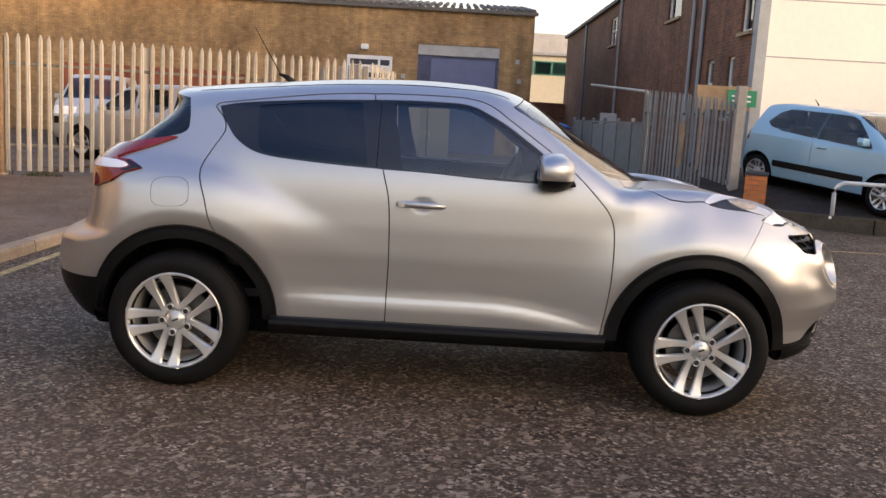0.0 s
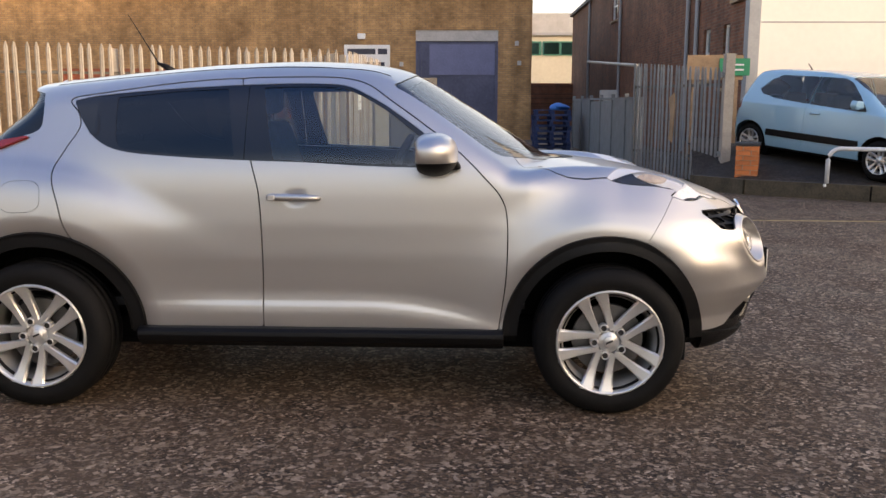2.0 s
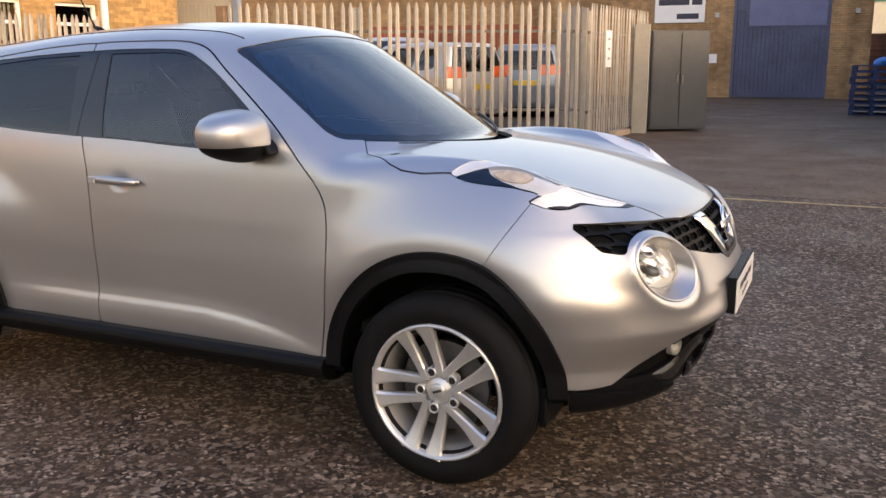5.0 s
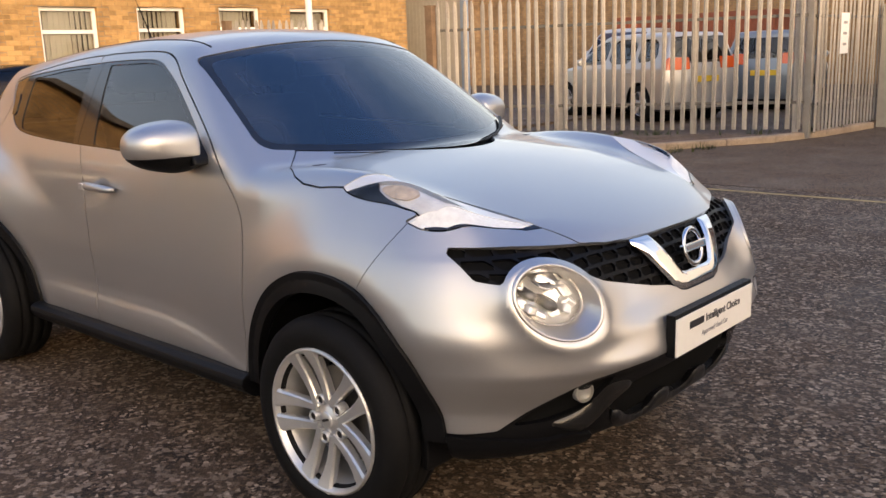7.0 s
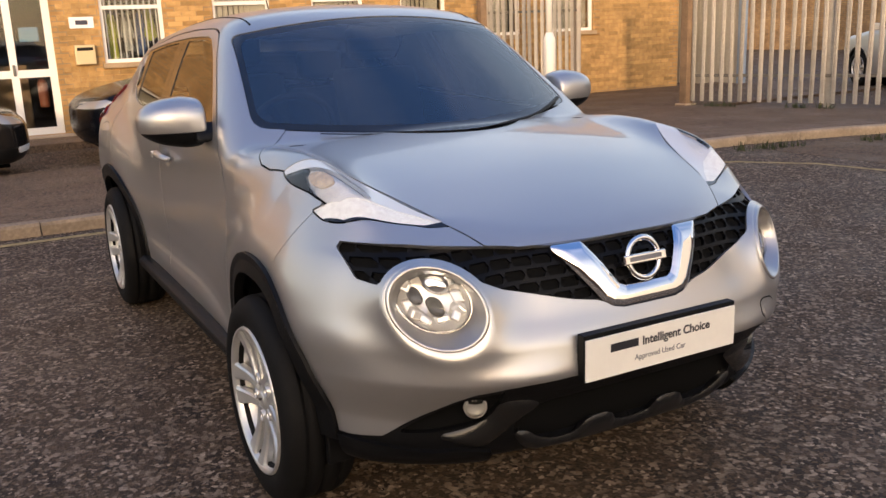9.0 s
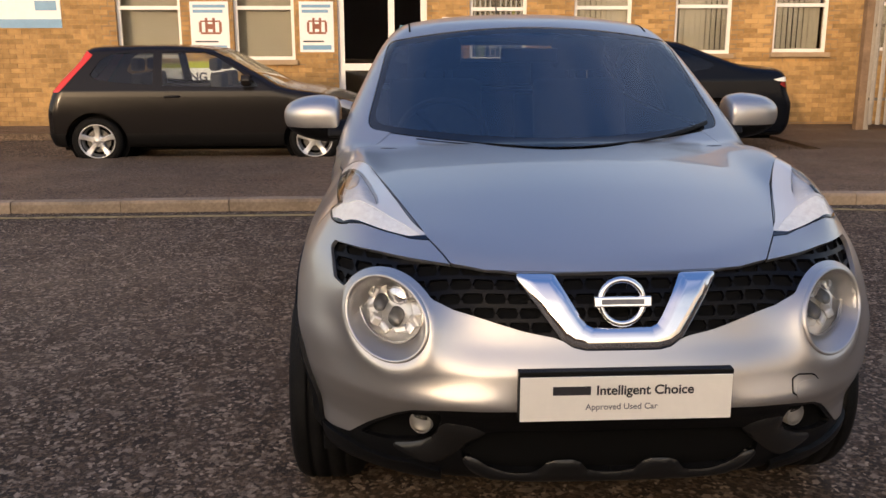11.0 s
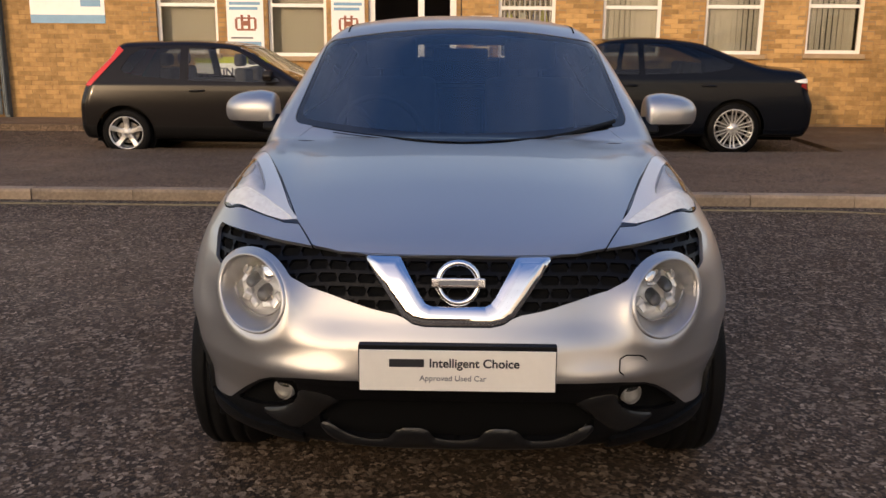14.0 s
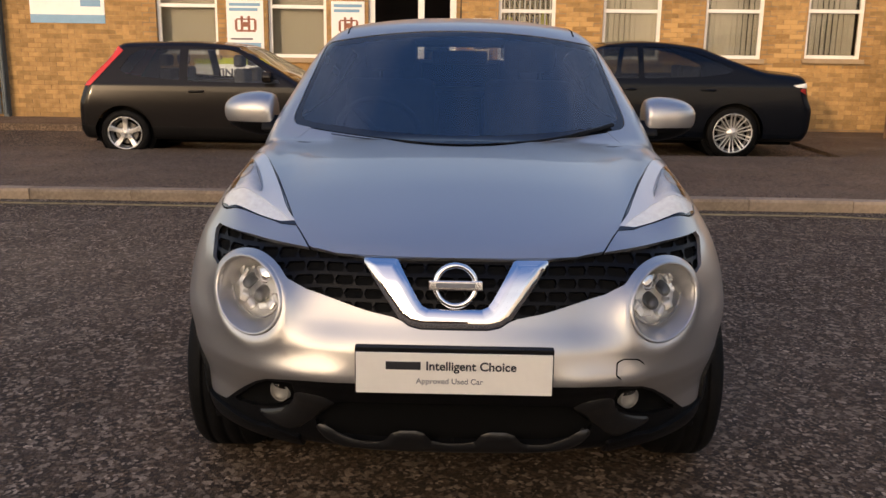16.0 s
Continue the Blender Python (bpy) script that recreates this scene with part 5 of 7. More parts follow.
    whole("grille_well", well, SHADOW_GAP, -0.030, 0)
    front_low = cut(skin, lower_f, below(0.56))
    whole("lower_bumper", cut(front_low, outside(INTAKE, y, z), outside(FOG_POCKET, y, z)), BLACK_PLASTIC, -0.004, 0.07, "matt black lower bumper")
    whole("air_intake", cut(front_low, inside(INTAKE, y, z)), SHADOW_GAP, -0.07, 0, "dark recessed air intake")
    sides("fog_lamp_pocket", cut(front_low, inside(FOG_POCKET, y, z)), GLOSS_BLACK, -0.058, 0, "gloss black fog lamp recess")
    sides("bumper_lip", cut(skin, inside(LIP_LINE, y, z), ahead(1.45)), BLACK_PLASTIC, 0.010, 0.02, "black plastic bumper lip")

    def on_nose(ys, zs):
        yy, zz = np.meshgrid(ys, zs, indexing="ij")
        lo, hi = np.full(yy.shape, 1.3), np.full(yy.shape, 2.3)
        for _ in range(26):
            mid = (lo + hi) / 2
            ins = crossover_field(mid, yy, zz) < 0
            lo, hi = np.where(ins, mid, lo), np.where(ins, hi, mid)
        V = np.stack([lo, yy, zz], -1).reshape(-1, 3)
        g = gradient(crossover_field, V, 3e-3)
        N = g / np.linalg.norm(g, axis=1)[:, None]
        n, m = yy.shape
        i = np.arange(n * m).reshape(n, m)
        T = np.concatenate([np.stack((i[:-1, :-1], i[1:, :-1], i[1:, 1:]), -1).reshape(-1, 3), np.stack((i[:-1, :-1], i[1:, 1:], i[:-1, 1:]), -1).reshape(-1, 3)])
        return V, N, T


    def bars(m):
        row = (z(m) + 0.05 * np.abs(y(m)) ** 1.5) / 0.033
        k = np.floor(row)
        u = np.abs(row - k - 0.5)
        col = y(m) / 0.056 + 0.5 * (k % 2)
        c = np.abs(col - np.floor(col) - 0.5)
        return -np.maximum(u - 0.37, c + 0.30 * u - 0.49)

    hole_edge = on_nose(np.arange(0.0, 0.76, 0.003), np.arange(0.62, 0.905, 0.003))
    whole("grille_mesh", cut(hole_edge, grille_f, bars), GRILLE_BLACK, -0.012, 0.014, "black honeycomb grille mesh")
    V_OUT = [(-0.05, 0.693), (0.090, 0.693), (0.120, 0.699), (0.144, 0.714), (0.248, 0.852), (0.163, 0.853), (0.106, 0.760), (0.092, 0.742), (0.074, 0.734), (-0.05, 0.734)]

    def rolled(m, line, band, turn, drop):
        """Rounds a sheet off towards its outline."""
        pv = poly_field(y(m), z(m), line)
        gy, gz = (poly_field(y(m) + 0.002, z(m), line) - pv) / 0.002, (poly_field(y(m), z(m) + 0.002, line) - pv) / 0.002
        fall = np.clip(1 + pv / band, 0, 1) ** 1.3
        n = m[1] + np.stack([0 * gy, gy, gz], 1) * (turn * fall)[:, None]
        return m[0] - m[1] * (drop * fall ** 2)[:, None], n / np.linalg.norm(n, axis=1)[:, None], m[2]

    vm = rolled(cut(hole_edge, inside(V_OUT, y, z)), V_OUT, 0.022, 0.75, 0.007)
    v = whole("grille_bar", vm, CHROME, 0.010, 0.025, "chrome V-shaped grille bar")
    # round badge, plain ring and bar
    bm = lathe([(0.060, 0.0), (0.062, -0.008), (0.055, -0.012), (0.047, -0.010), (0.045, 0.0)], 40, closed=True)
    bmesh.ops.transform(bm, matrix=pose(2.014, 0, 0.800, -14, 0, 90), verts=bm.verts)
    badge = part("badge", bm, CHROME, car, "round chrome badge", True)
    bm = box(bmesh.new(), -0.072, 0.072, -0.016, 0.002, -0.013, 0.013, 0.003)
    bmesh.ops.transform(bm, matrix=pose(2.014, 0, 0.800, -14, 0, 90), verts=bm.verts)
    part("badge_bar", bm, CHROME, badge)
    bm = box(bmesh.new(), -0.052, 0.052, -0.019, -0.015, -0.006, 0.006)
    bmesh.ops.transform(bm, matrix=pose(2.014, 0, 0.800, -14, 0, 90), verts=bm.verts)
    part("badge_mark", bm, INK_GREY, badge)

    # headlamps: ring, bezel, reflector with facets, bulb cover and lens
    for s in (-1, 1):
        U, A, W = pod_axes(s)
        axis = Matrix([[U[i] * POD[6], -A[i], W[i], (POD[0], s * POD[1], POD[2])[i]] for i in range(3)] + [[0, 0, 0, 1]])          # local -y looks out of the lamp
        def turned(bm):
            for v in bm.verts:              # the lens sits back and towards the wing
                v.co.x -= 0.42 * max(v.co.y, 0)
                v.co.z += 0.34 * max(v.co.y, 0)
            bmesh.ops.transform(bm, matrix=axis, verts=bm.verts)
            if s > 0:
                bmesh.ops.reverse_faces(bm, faces=bm.faces)
            return bm
        lamp = part("headlamp", turned(lathe([(0.0925, 0.012), (0.1040, 0.012), (0.1035, 0.003), (0.1005, -0.003), (0.0965, -0.005), (0.0930, -0.001)], 72, closed=True)), SILVER, car, "oval headlamp with a bright ring in a silver pod", True)
        part("bezel", turned(lathe([(0.0940, -0.002), (0.0890, 0.014), (0.0835, 0.030), (0.0780, 0.044), (0.0760, 0.048)], 56)), SILVER, lamp, "silver recessed bezel", True)
        part("lens_rim", turned(lathe([(0.0790, 0.047), (0.0785, 0.040), (0.0765, 0.040), (0.0755, 0.047)], 56, closed=True)), CHROME, lamp, "thin chrome lens rim", True)
        part("reflector", turned(lathe([(0.0765, 0.047), (0.075, 0.054), (0.068, 0.066), (0.053, 0.077), (0.033, 0.083), (0.0, 0.086)], 44)), FACET, lamp, "chrome reflector", True)
        for k in range(13):
            a = 2 * math.pi * k / 13 + 0.16 * math.sin(k * 2.4)
            bm = box(bmesh.new(), -0.012 - 0.003 * (k % 3), 0.012 + 0.003 * (k % 2), 0.052 + 0.005 * (k % 3), 0.080, 0.042 + 0.006 * (k % 2), 0.067, 0.005, Matrix.Rotation(a, 4, "Y") @ Matrix.Rotation(radians(20 * math.sin(k * 1.9)), 4, "Z"))
            part("reflector_facet", turned(bm), FACET, lamp)
        for cx, cz, cr in ((-0.006, 0.038, 0.029), (-0.026, -0.020, 0.015), (0.020, -0.022, 0.017)):
            bm = lathe([(cr, 0.084), (cr, 0.056), (cr * 0.87, 0.050), (cr * 0.6, 0.046), (0.0, 0.044)], 28)
            bmesh.ops.translate(bm, verts=bm.verts, vec=(cx, 0, cz))
            part("bulb_cover", turned(bm), CHROME if cr > 0.02 else STEEL_DARK, lamp, "", True)
        part("lens", turned(lathe([(0.0770, 0.046), (0.0735, 0.034), (0.061, 0.023), (0.041, 0.015), (0.0, 0.012)], 56)), GLASS_LAMP, lamp, "clear domed lens", True)
        # fog lamp
        bm = lathe([(0.031, 0.03), (0.031, -0.004), (0.028, -0.007), (0.026, -0.003), (0.020, 0.001), (0.0, 0.003)], 30)
        fm = pose(1.944, s * 0.494, 0.462, 0, 0, 90 + s * 24)
        bmesh.ops.transform(bm, matrix=fm, verts=bm.verts)
        fog = part("fog_lamp", bm, FOG_GLASS, car, "small round fog lamp", True)
        bm = lathe([(0.028, -0.006), (0.020, -0.011), (0.0, -0.014)], 24)
        bmesh.ops.transform(bm, matrix=fm, verts=bm.verts)
        part("lens", bm, GLASS_LAMP, fog, "", True)
        # silver blade, darkened in colour, under the fog lamp, sweeping to the centre opening
        low = on_nose(np.arange(0.0, 0.80, 0.005), np.arange(0.275, 0.50, 0.005)) if s == -1 else low
        blade = rolled(cut(low, inside(rounded(BLADE_LINE, 1), y, z)), rounded(BLADE_LINE, 1), 0.030, 0.9, 0.012)
        shell("bumper_blade", flipped(blade) if s == -1 else blade, BLADE, car, 0.008, 0.04, "lower bumper blade, silver coloured dark as if reflecting the road")
    whole("skid_plate", rolled(cut(low, inside(rounded(SKID_LINE, 1), y, z)), rounded(SKID_LINE, 1), 0.018, 0.8, 0.006), SKID, 0.010, 0.04, "dark silver skid plate with hexagonal cut-outs")
    tow = on_nose(np.arange(0.43, 0.55, 0.006), np.arange(0.52, 0.61, 0.006))
    shell("tow_eye_cover", cut(tow, inside(rounded([(0.450, 0.540), (0.528, 0.540), (0.528, 0.588), (0.450, 0.588)], 2), y, z)), SILVER, car, 0.0025, 0.004)

    # number plate with dealer lettering
    bm = boxed(2.072, 2.100, -0.262, 0.262, 0.526, 0.652, bevel=0.002)
    part("plate_holder", bm, BLACK_PLASTIC, car, "black number plate holder")
    plate = part("number_plate", boxed(2.100, 2.105, -0.259, 0.259, 0.527, 0.640, bevel=0.0015), PLATE_WHITE, car, "white show plate with black lettering")

    words("Intelligent Choice", 0.0335, 0.0007, INK, plate, pose(2.1056, -0.075, 0.594, 90, 0, 90))
    part("lettering_bar", boxed(2.1052, 2.1060, -0.180, -0.088, 0.594, 0.616), INK, plate)
    words("Approved Used Car", 0.0215, 0.0002, INK_GREY, plate, pose(2.1056, -0.100, 0.556, 90, 0, 90))

    # door mirrors, handles, aerial, wipers
    for s in (-1, 1):
        def mirror_field(px, py, pz):
            o = np.abs(py) - 0.895
            q = (np.abs(px - 0.490 + 0.14 * o) / 0.098) ** 2.2 + (np.abs(o + 0.033) / 0.136) ** 2.8 + (np.abs(pz - 1.129 - 0.05 * o) / (0.085 - 0.14 * np.clip(o, -0.05, 0.12))) ** 2.5
            return smax(smax((q ** 0.40 - 1) * 0.08, 0.425 - px, 0.012), 0.772 - np.abs(py), 0.02)
        mm = surface(mirror_field, (0.36, min(s * 0.72, s * 1.06), 1.02), (0.64, max(s * 0.72, s * 1.06), 1.26), 0.009)
        mz = lambda m: m[0][:, 2]
        mirror = shell("door_mirror", clip(mm, 1.096 - mz(mm)), SILVER, car, 0, 0.006, "silver door mirror with black base")
        shell("mirror_base", clip(mm, mz(mm) - 1.093), BLACK_PLASTIC, mirror, 0, 0.006)
        part("mirror_stalk", prism([(0.44, 1.10), (0.555, 1.125), (0.60, 1.090), (0.612, 1.064), (0.55, 1.052), (0.45, 1.058)], "y", min(s * 0.70, s * 0.82), max(s * 0.70, s * 0.82), 0.008), BLACK_PLASTIC, mirror)
        part("repeater", boxed(0.560, 0.570, s * 0.88 - 0.05, s * 0.88 + 0.05, 1.128, 1.134, bevel=0.002), GLASS_LAMP, mirror)
        part("mirror_glass", boxed(0.421, 0.425, s * 0.875 - 0.078, s * 0.875 + 0.078, 1.095, 1.185, bevel=0.001), CHROME, mirror)
        # front door handle: bar over a scooped cup
        bm = bmesh.new()
        tube(bm, [(-0.225, s * 0.800, 0.936), (-0.21, s * 0.812, 0.938), (-0.16, s * 0.818, 0.938), (-0.05, s * 0.819, 0.936), (-0.012, s * 0.812, 0.934), (0.0, s * 0.797, 0.933)], [0.012, 0.015, 0.016, 0.015, 0.013, 0.008], 10)
        handle = part("door_handle", bm, SILVER, car, "silver grab handle", True)
        part("lock_cover", boxed(-0.222, -0.190, min(s * 0.819, s * 0.833), max(s * 0.819, s * 0.833), 0.924, 0.950, bevel=0.003), ALLOY, handle)
        # rear door handle hidden in the window frame
        grip = cut(skin, inside(rounded([(-1.058, 1.290), (-1.000, 1.296), (-0.985, 1.200), (-1.030, 1.196)], 2), x, z), is_side)
        shell("rear_handle", flipped(grip) if s < 0 else grip, GLOSS_BLACK, car, 0.001, 0.004, "black rear door handle")
    bm = bmesh.new()
    tube(bm, [(-0.88, 0.0, 1.492), (-0.92, 0.0, 1.522), (-0.96, 0, 1.537)], [0.022, 0.014, 0.007], 10)
    aerial = part("aerial", bm, BLACK_PLASTIC, car, "thin black roof aerial", True)
    bm = bmesh.new()
    tube(bm, [(-0.95, 0, 1.532), (-1.10, 0, 1.780)], [0.0042, 0.0018], 6)
    part("mast", bm, BLACK_PLASTIC, aerial)
    for ya, yb, ra, lift in ((0.60, 0.10, 0.008, 0.030), (0.06, -0.48, 0.004, 0.0)):
        pts = []
        for k in range(9):
            yy = ya + (yb - ya) * k / 8
            zz = 1.062 + 0.028 * (yy / 0.63) ** 2 + lift * (1 - k / 8) ** 2
            pts.append((1.06 - 0.20 * (yy / 0.63) ** 2 - (zz - 1.068) / 0.625 + 0.004, yy, zz + 0.009))
        bm = bmesh.new()
        tube(bm, pts, [ra] * 3 + [ra * 0.6] * 6, 6)
        part("wiper", bm, BLACK_PLASTIC, car, "black windscreen wiper")
    # thin black seams along the roof edges
    seam = cut(skin, lambda m: np.abs(y(m) - 0.492) - 0.004, behind(0.285), ahead(-1.25), above(1.30))
    sides("roof_seam", seam, SHADOW_GAP, 0.0015, 0.002, "thin black roof seam")

    # wheels and wells
    for wx in (WX_F, WX_R):
        wheel_thing("wheel", 0.326, 0.215, 0.226, 5, ALLOY, car, pose(wx, -0.775, WZ, 0, -22 if wx > 0 else -24, 0))
        wheel_thing("wheel", 0.326, 0.215, 0.226, 5, ALLOY, car, pose(wx, 0.775, WZ, 0, 0, 180))
        for s in (-1, 1):
            bm = bmesh.new()
            n = 20
            ring = [[bm.verts.new((wx + (0.01 if wx < 0 else -0.01) + 0.40 * math.cos(math.pi * (k / n * 0.98 + 0.01)), s * yy, WZ + 0.01 + 0.40 * math.sin(math.pi * (k / n * 0.98 + 0.01)))) for k in range(n + 1)] for yy in (0.775 if wx > 0 else 0.82, 0.50)]
            for k in range(n):
                bm.faces.new((ring[0][k], ring[0][k + 1], ring[1][k + 1], ring[1][k]))
            bm.faces.new(ring[1])
            part("wheel_well", bm, SHADOW_GAP, car)
    for s in (-1, 1):
        part("air_deflector", boxed(1.575, 1.60, min(s * 0.52, s * 0.78), max(s * 0.52, s * 0.78), 0.225, 0.36, bevel=0.006), BLACK_PLASTIC, car, "black plastic deflector ahead of the wheel")
    part("underbody", boxed(-1.75, 1.62, -0.60, 0.60, 0.22, 0.36, bevel=0.03), SHADOW_GAP, car)

    # cabin
    dash = prism([(0.35, 0.78), (0.38, 0.98), (0.55, 1.045), (0.80, 1.055), (1.00, 1.06), (1.02, 0.9), (0.7, 0.7)], "y", -0.66, 0.66, 0.03)
    dash_ob = part("dashboard", dash, INTERIOR, car, "black moulded dashboard", True)
    bm = bmesh.new()
    c, tilt = Vector((0.28, -0.36, 1.02)), Matrix.Rotation(radians(-62), 3, "Y")
    tube(bm, [c + tilt @ Vector((0.185 * math.cos(a), 0.185 * math.sin(a), 0)) for a in [2 * math.pi * k / 28 for k in range(28)]], 0.015, 8, True)
    for a in (0, 2.2, 4.1):
        tube(bm, [c, c + tilt @ Vector((0.18 * math.sin(a), 0.18 * math.cos(a), 0))], 0.016, 6)
    tube(bm, [c, c + Vector((0.25, 0, -0.12))], 0.04, 8)
    part("steering_wheel", bm, INTERIOR, car, "black steering wheel", True)
    for sx, ys in ((-0.30, (-0.36, 0.36)), (-1.05, (-0.36, 0.36))):
        for yy in ys:
            bm = box(bmesh.new(), sx - 0.05, sx + 0.46, yy - 0.24, yy + 0.24, 0.55, 0.70, 0.05)
            seat = part("seat", bm, SEAT_CLOTH, car, "dark cloth seat", True)
            hb = 1.24 if sx > -1 else 1.12
            bm = prism([(sx - 0.02, 0.62), (sx + 0.10, 0.62), (sx - 0.10, hb), (sx - 0.19, hb)], "y", yy - 0.23, yy + 0.23, 0.035)
            part("backrest", bm, SEAT_CLOTH, seat, "", True)
            bm = box(bmesh.new(), sx - 0.22, sx - 0.11, yy - 0.13, yy + 0.13, hb + 0.04, hb + 0.20, 0.035)
            part("headrest", bm, SEAT_CLOTH, seat, "", True)
            bm = bmesh.new()
            for d in (-0.05, 0.05):
                tube(bm, [(sx - 0.155, yy + d, hb - 0.03), (sx - 0.16, yy + d, hb + 0.07)], 0.006, 6)
            part("headrest_stem", bm, CHROME, seat)
    part("rear_view_mirror", boxed(0.33, 0.36, -0.12, 0.12, 1.335, 1.395, bevel=0.012), INTERIOR, car, "black interior mirror")
    part("cabin_floor", boxed(-1.5, 0.9, -0.66, 0.66, 0.42, 0.46), INTERIOR, car)
    part("centre_console", boxed(-0.30, 0.45, -0.10, 0.10, 0.45, 0.72, bevel=0.03), INTERIOR, car)
    return car


crossover()

# ---- other parked cars ----
def parked_car(name, label, m, paint, S):
    """A simpler parked car, nose along +x, with body, windows, lamps, handles and wheels."""
    car = holder(name, None, label, "car" if S.get("cat") is None else S["cat"])
    L, W, zb = S["length"] / 2, S["width"] / 2, S["belt"]
    wf, wr, wrad = S["front_wheel"], S["rear_wheel"], S["wheel"]

    def field(x, y, z):
        Y = np.abs(y)
        top = (z - (spl(x, S["top"]) - S.get("crown", 0.05) * (Y / W) ** 2.5)) / 1.15
        w = spl(z, [(0.15, W - 0.07), (0.4, W - 0.01), (0.62, W), (zb - 0.06, W - 0.02), (zb, W - 0.045), (zb + 0.22, W - 0.15), (zb + 0.5, W - 0.15 - S.get("lean", 0.16)), (zb + 1.2, W - 0.25 - S.get("lean", 0.16))])
        side = (Y - w) / 1.08
        nose = (x - (spl(z, S["nose"]) - S.get("round_front", 0.22) * (Y / W) ** 2.4)) / 1.2
        tail = ((spl(z, S["tail"]) + S.get("round_rear", 0.14) * (Y / W) ** 2.4) - x) / 1.15
        f = smax(smax(smax(side, nose, 0.12), tail, 0.09), top, 0.08)
        return smax(f, S.get("floor", 0.22) - z, 0.05)

    B = surface(field, (-L - 0.1, -0.06, 0.1), (L + 0.1, W + 0.08, S["height"] + 0.1), S.get("step", 0.034))
    B = clip(B, -B[0][:, 1])
    x, y, z = (lambda q: q[0][:, 0]), (lambda q: q[0][:, 1]), (lambda q: q[0][:, 2])
    arch = lambda q: np.minimum(np.hypot(x(q) - wf, z(q) - wrad), np.hypot(x(q) - wr, z(q) - wrad)) - (wrad + 0.055)
    B = clip(B, -arch(B))
    is_side = lambda q: 0.32 - np.abs(q[1][:, 1])
    wins = S["windows"]
    regions = [(lambda q, P=P: np.maximum(poly_field(x(q), z(q), P), is_side(q))) for P in wins]
    screen = lambda q: np.maximum.reduce([S["screen"][0] - x(q), x(q) - S["screen"][1], zb + 0.03 - z(q), y(q) - (W - 0.16 - 0.25 * (z(q) - zb)), -0.25 + np.abs(q[1][:, 1]) - 0.35, 0.10 - q[1][:, 0]])
    back = lambda q: np.maximum.reduce([S["back"][0] - x(q), x(q) - S["back"][1], zb + 0.05 - z(q), y(q) - (W - 0.20 - 0.25 * (z(q) - zb)), 0.08 + q[1][:, 0], z(q) - S["height"] + 0.10])
    lamps = [(n, mat, (lambda q, P=P, a=a, b=b: np.maximum.reduce([poly_field(x(q), z(q), P), a - x(q), x(q) - b, 0.35 - y(q)]))) for n, mat, P, a, b in S["lamps"]]
    low = lambda q: z(q) - S.get("skirt", 0.26)
    body = B
    for r in regions + [screen, back, low] + [l[2] for l in lamps]:
        body = clip(body, -r(body))
    both = lambda q: joined(q, flipped(q))
    gaps = S.get("gaps", [])
    pieces = body
    for gx in gaps:
        g = lambda q: np.maximum.reduce([np.abs(x(q) - gx) - 0.006, 0.32 - z(q), z(q) - zb - 0.02, is_side(q)])
        line = clip(body, g(body))
        body = clip(body, -g(body))
        shell("panel_gap", both(line), SHADOW_GAP, car, -0.008, 0)
    shell("body", both(body), paint, car, 0, 0.015)
    shell("lower_skirt", both(clip(B, low(B))), S.get("skirt_mat", BLACK_PLASTIC), car, 0, 0.015)
    for r in regions:
        g = clip(B, r(B))
        if len(g[2]):
            for q in (g, flipped(g)):
                shell("side_window", q, S.get("rear_glass", S.get("glass", GLASS_DARK)) if r is not regions[0] else S.get("glass", GLASS_DARK), car, -0.004, 0)
    for nm, r in (("windscreen", screen), ("rear_window", back)):
        g = clip(B, r(B))
        if len(g[2]):
            shell(nm, both(g), S.get("glass", GLASS_DARK), car, -0.004, 0)
    for n, mat, r in lamps:
        g = clip(B, r(B))
        if len(g[2]):
            for q in (g, flipped(g)):
                shell(n, q, mat, car, 0.006, 0.01)
    part("cabin", boxed(wr - 0.1, wf - 0.35, -W + 0.22, W - 0.22, 0.3, zb - 0.02, bevel=0.05), INTERIOR, car)
    for sx in (wf - 1.15, wr + 0.45):
        for s in (-1, 1):
            part("seat_back", boxed(sx - 0.08, sx + 0.06, s * 0.36 - 0.22, s * 0.36 + 0.22, 0.5, zb + 0.16, bevel=0.04), SEAT_CLOTH, car)
            if S.get("restraints"):
                part("head_restraint", boxed(sx - 0.10, sx + 0.01, s * 0.36 - 0.14, s * 0.36 + 0.14, zb + 0.18, zb + 0.34, bevel=0.035), SEAT_CLOTH, car)
    part("underbody", boxed(-L + 0.25, L - 0.25, -W + 0.3, W - 0.3, 0.16, 0.3), SHADOW_GAP, car)
    for wx in (wf, wr):
        wheel_thing("wheel", wrad, 0.2, S["rim"], S["spokes"], ALLOY if S.get("bright", True) else STEEL_DARK, car, pose(wx, -W + 0.125, wrad), S.get("twin", False), False)
        wheel_thing("wheel", wrad, 0.2, S["rim"], S["spokes"], ALLOY, car, pose(wx, W - 0.125, wrad, 0, 0, 180), S.get("twin", False), False)
        bm = bmesh.new()
        tube(bm, [(wx, -W + 0.03, wrad), (wx, W - 0.03, wrad)], wrad + 0.06, 20)
        box_cut = part("wheel_well", bm, SHADOW_GAP, car)
        box_cut.scale = (1, 0.88, 1)
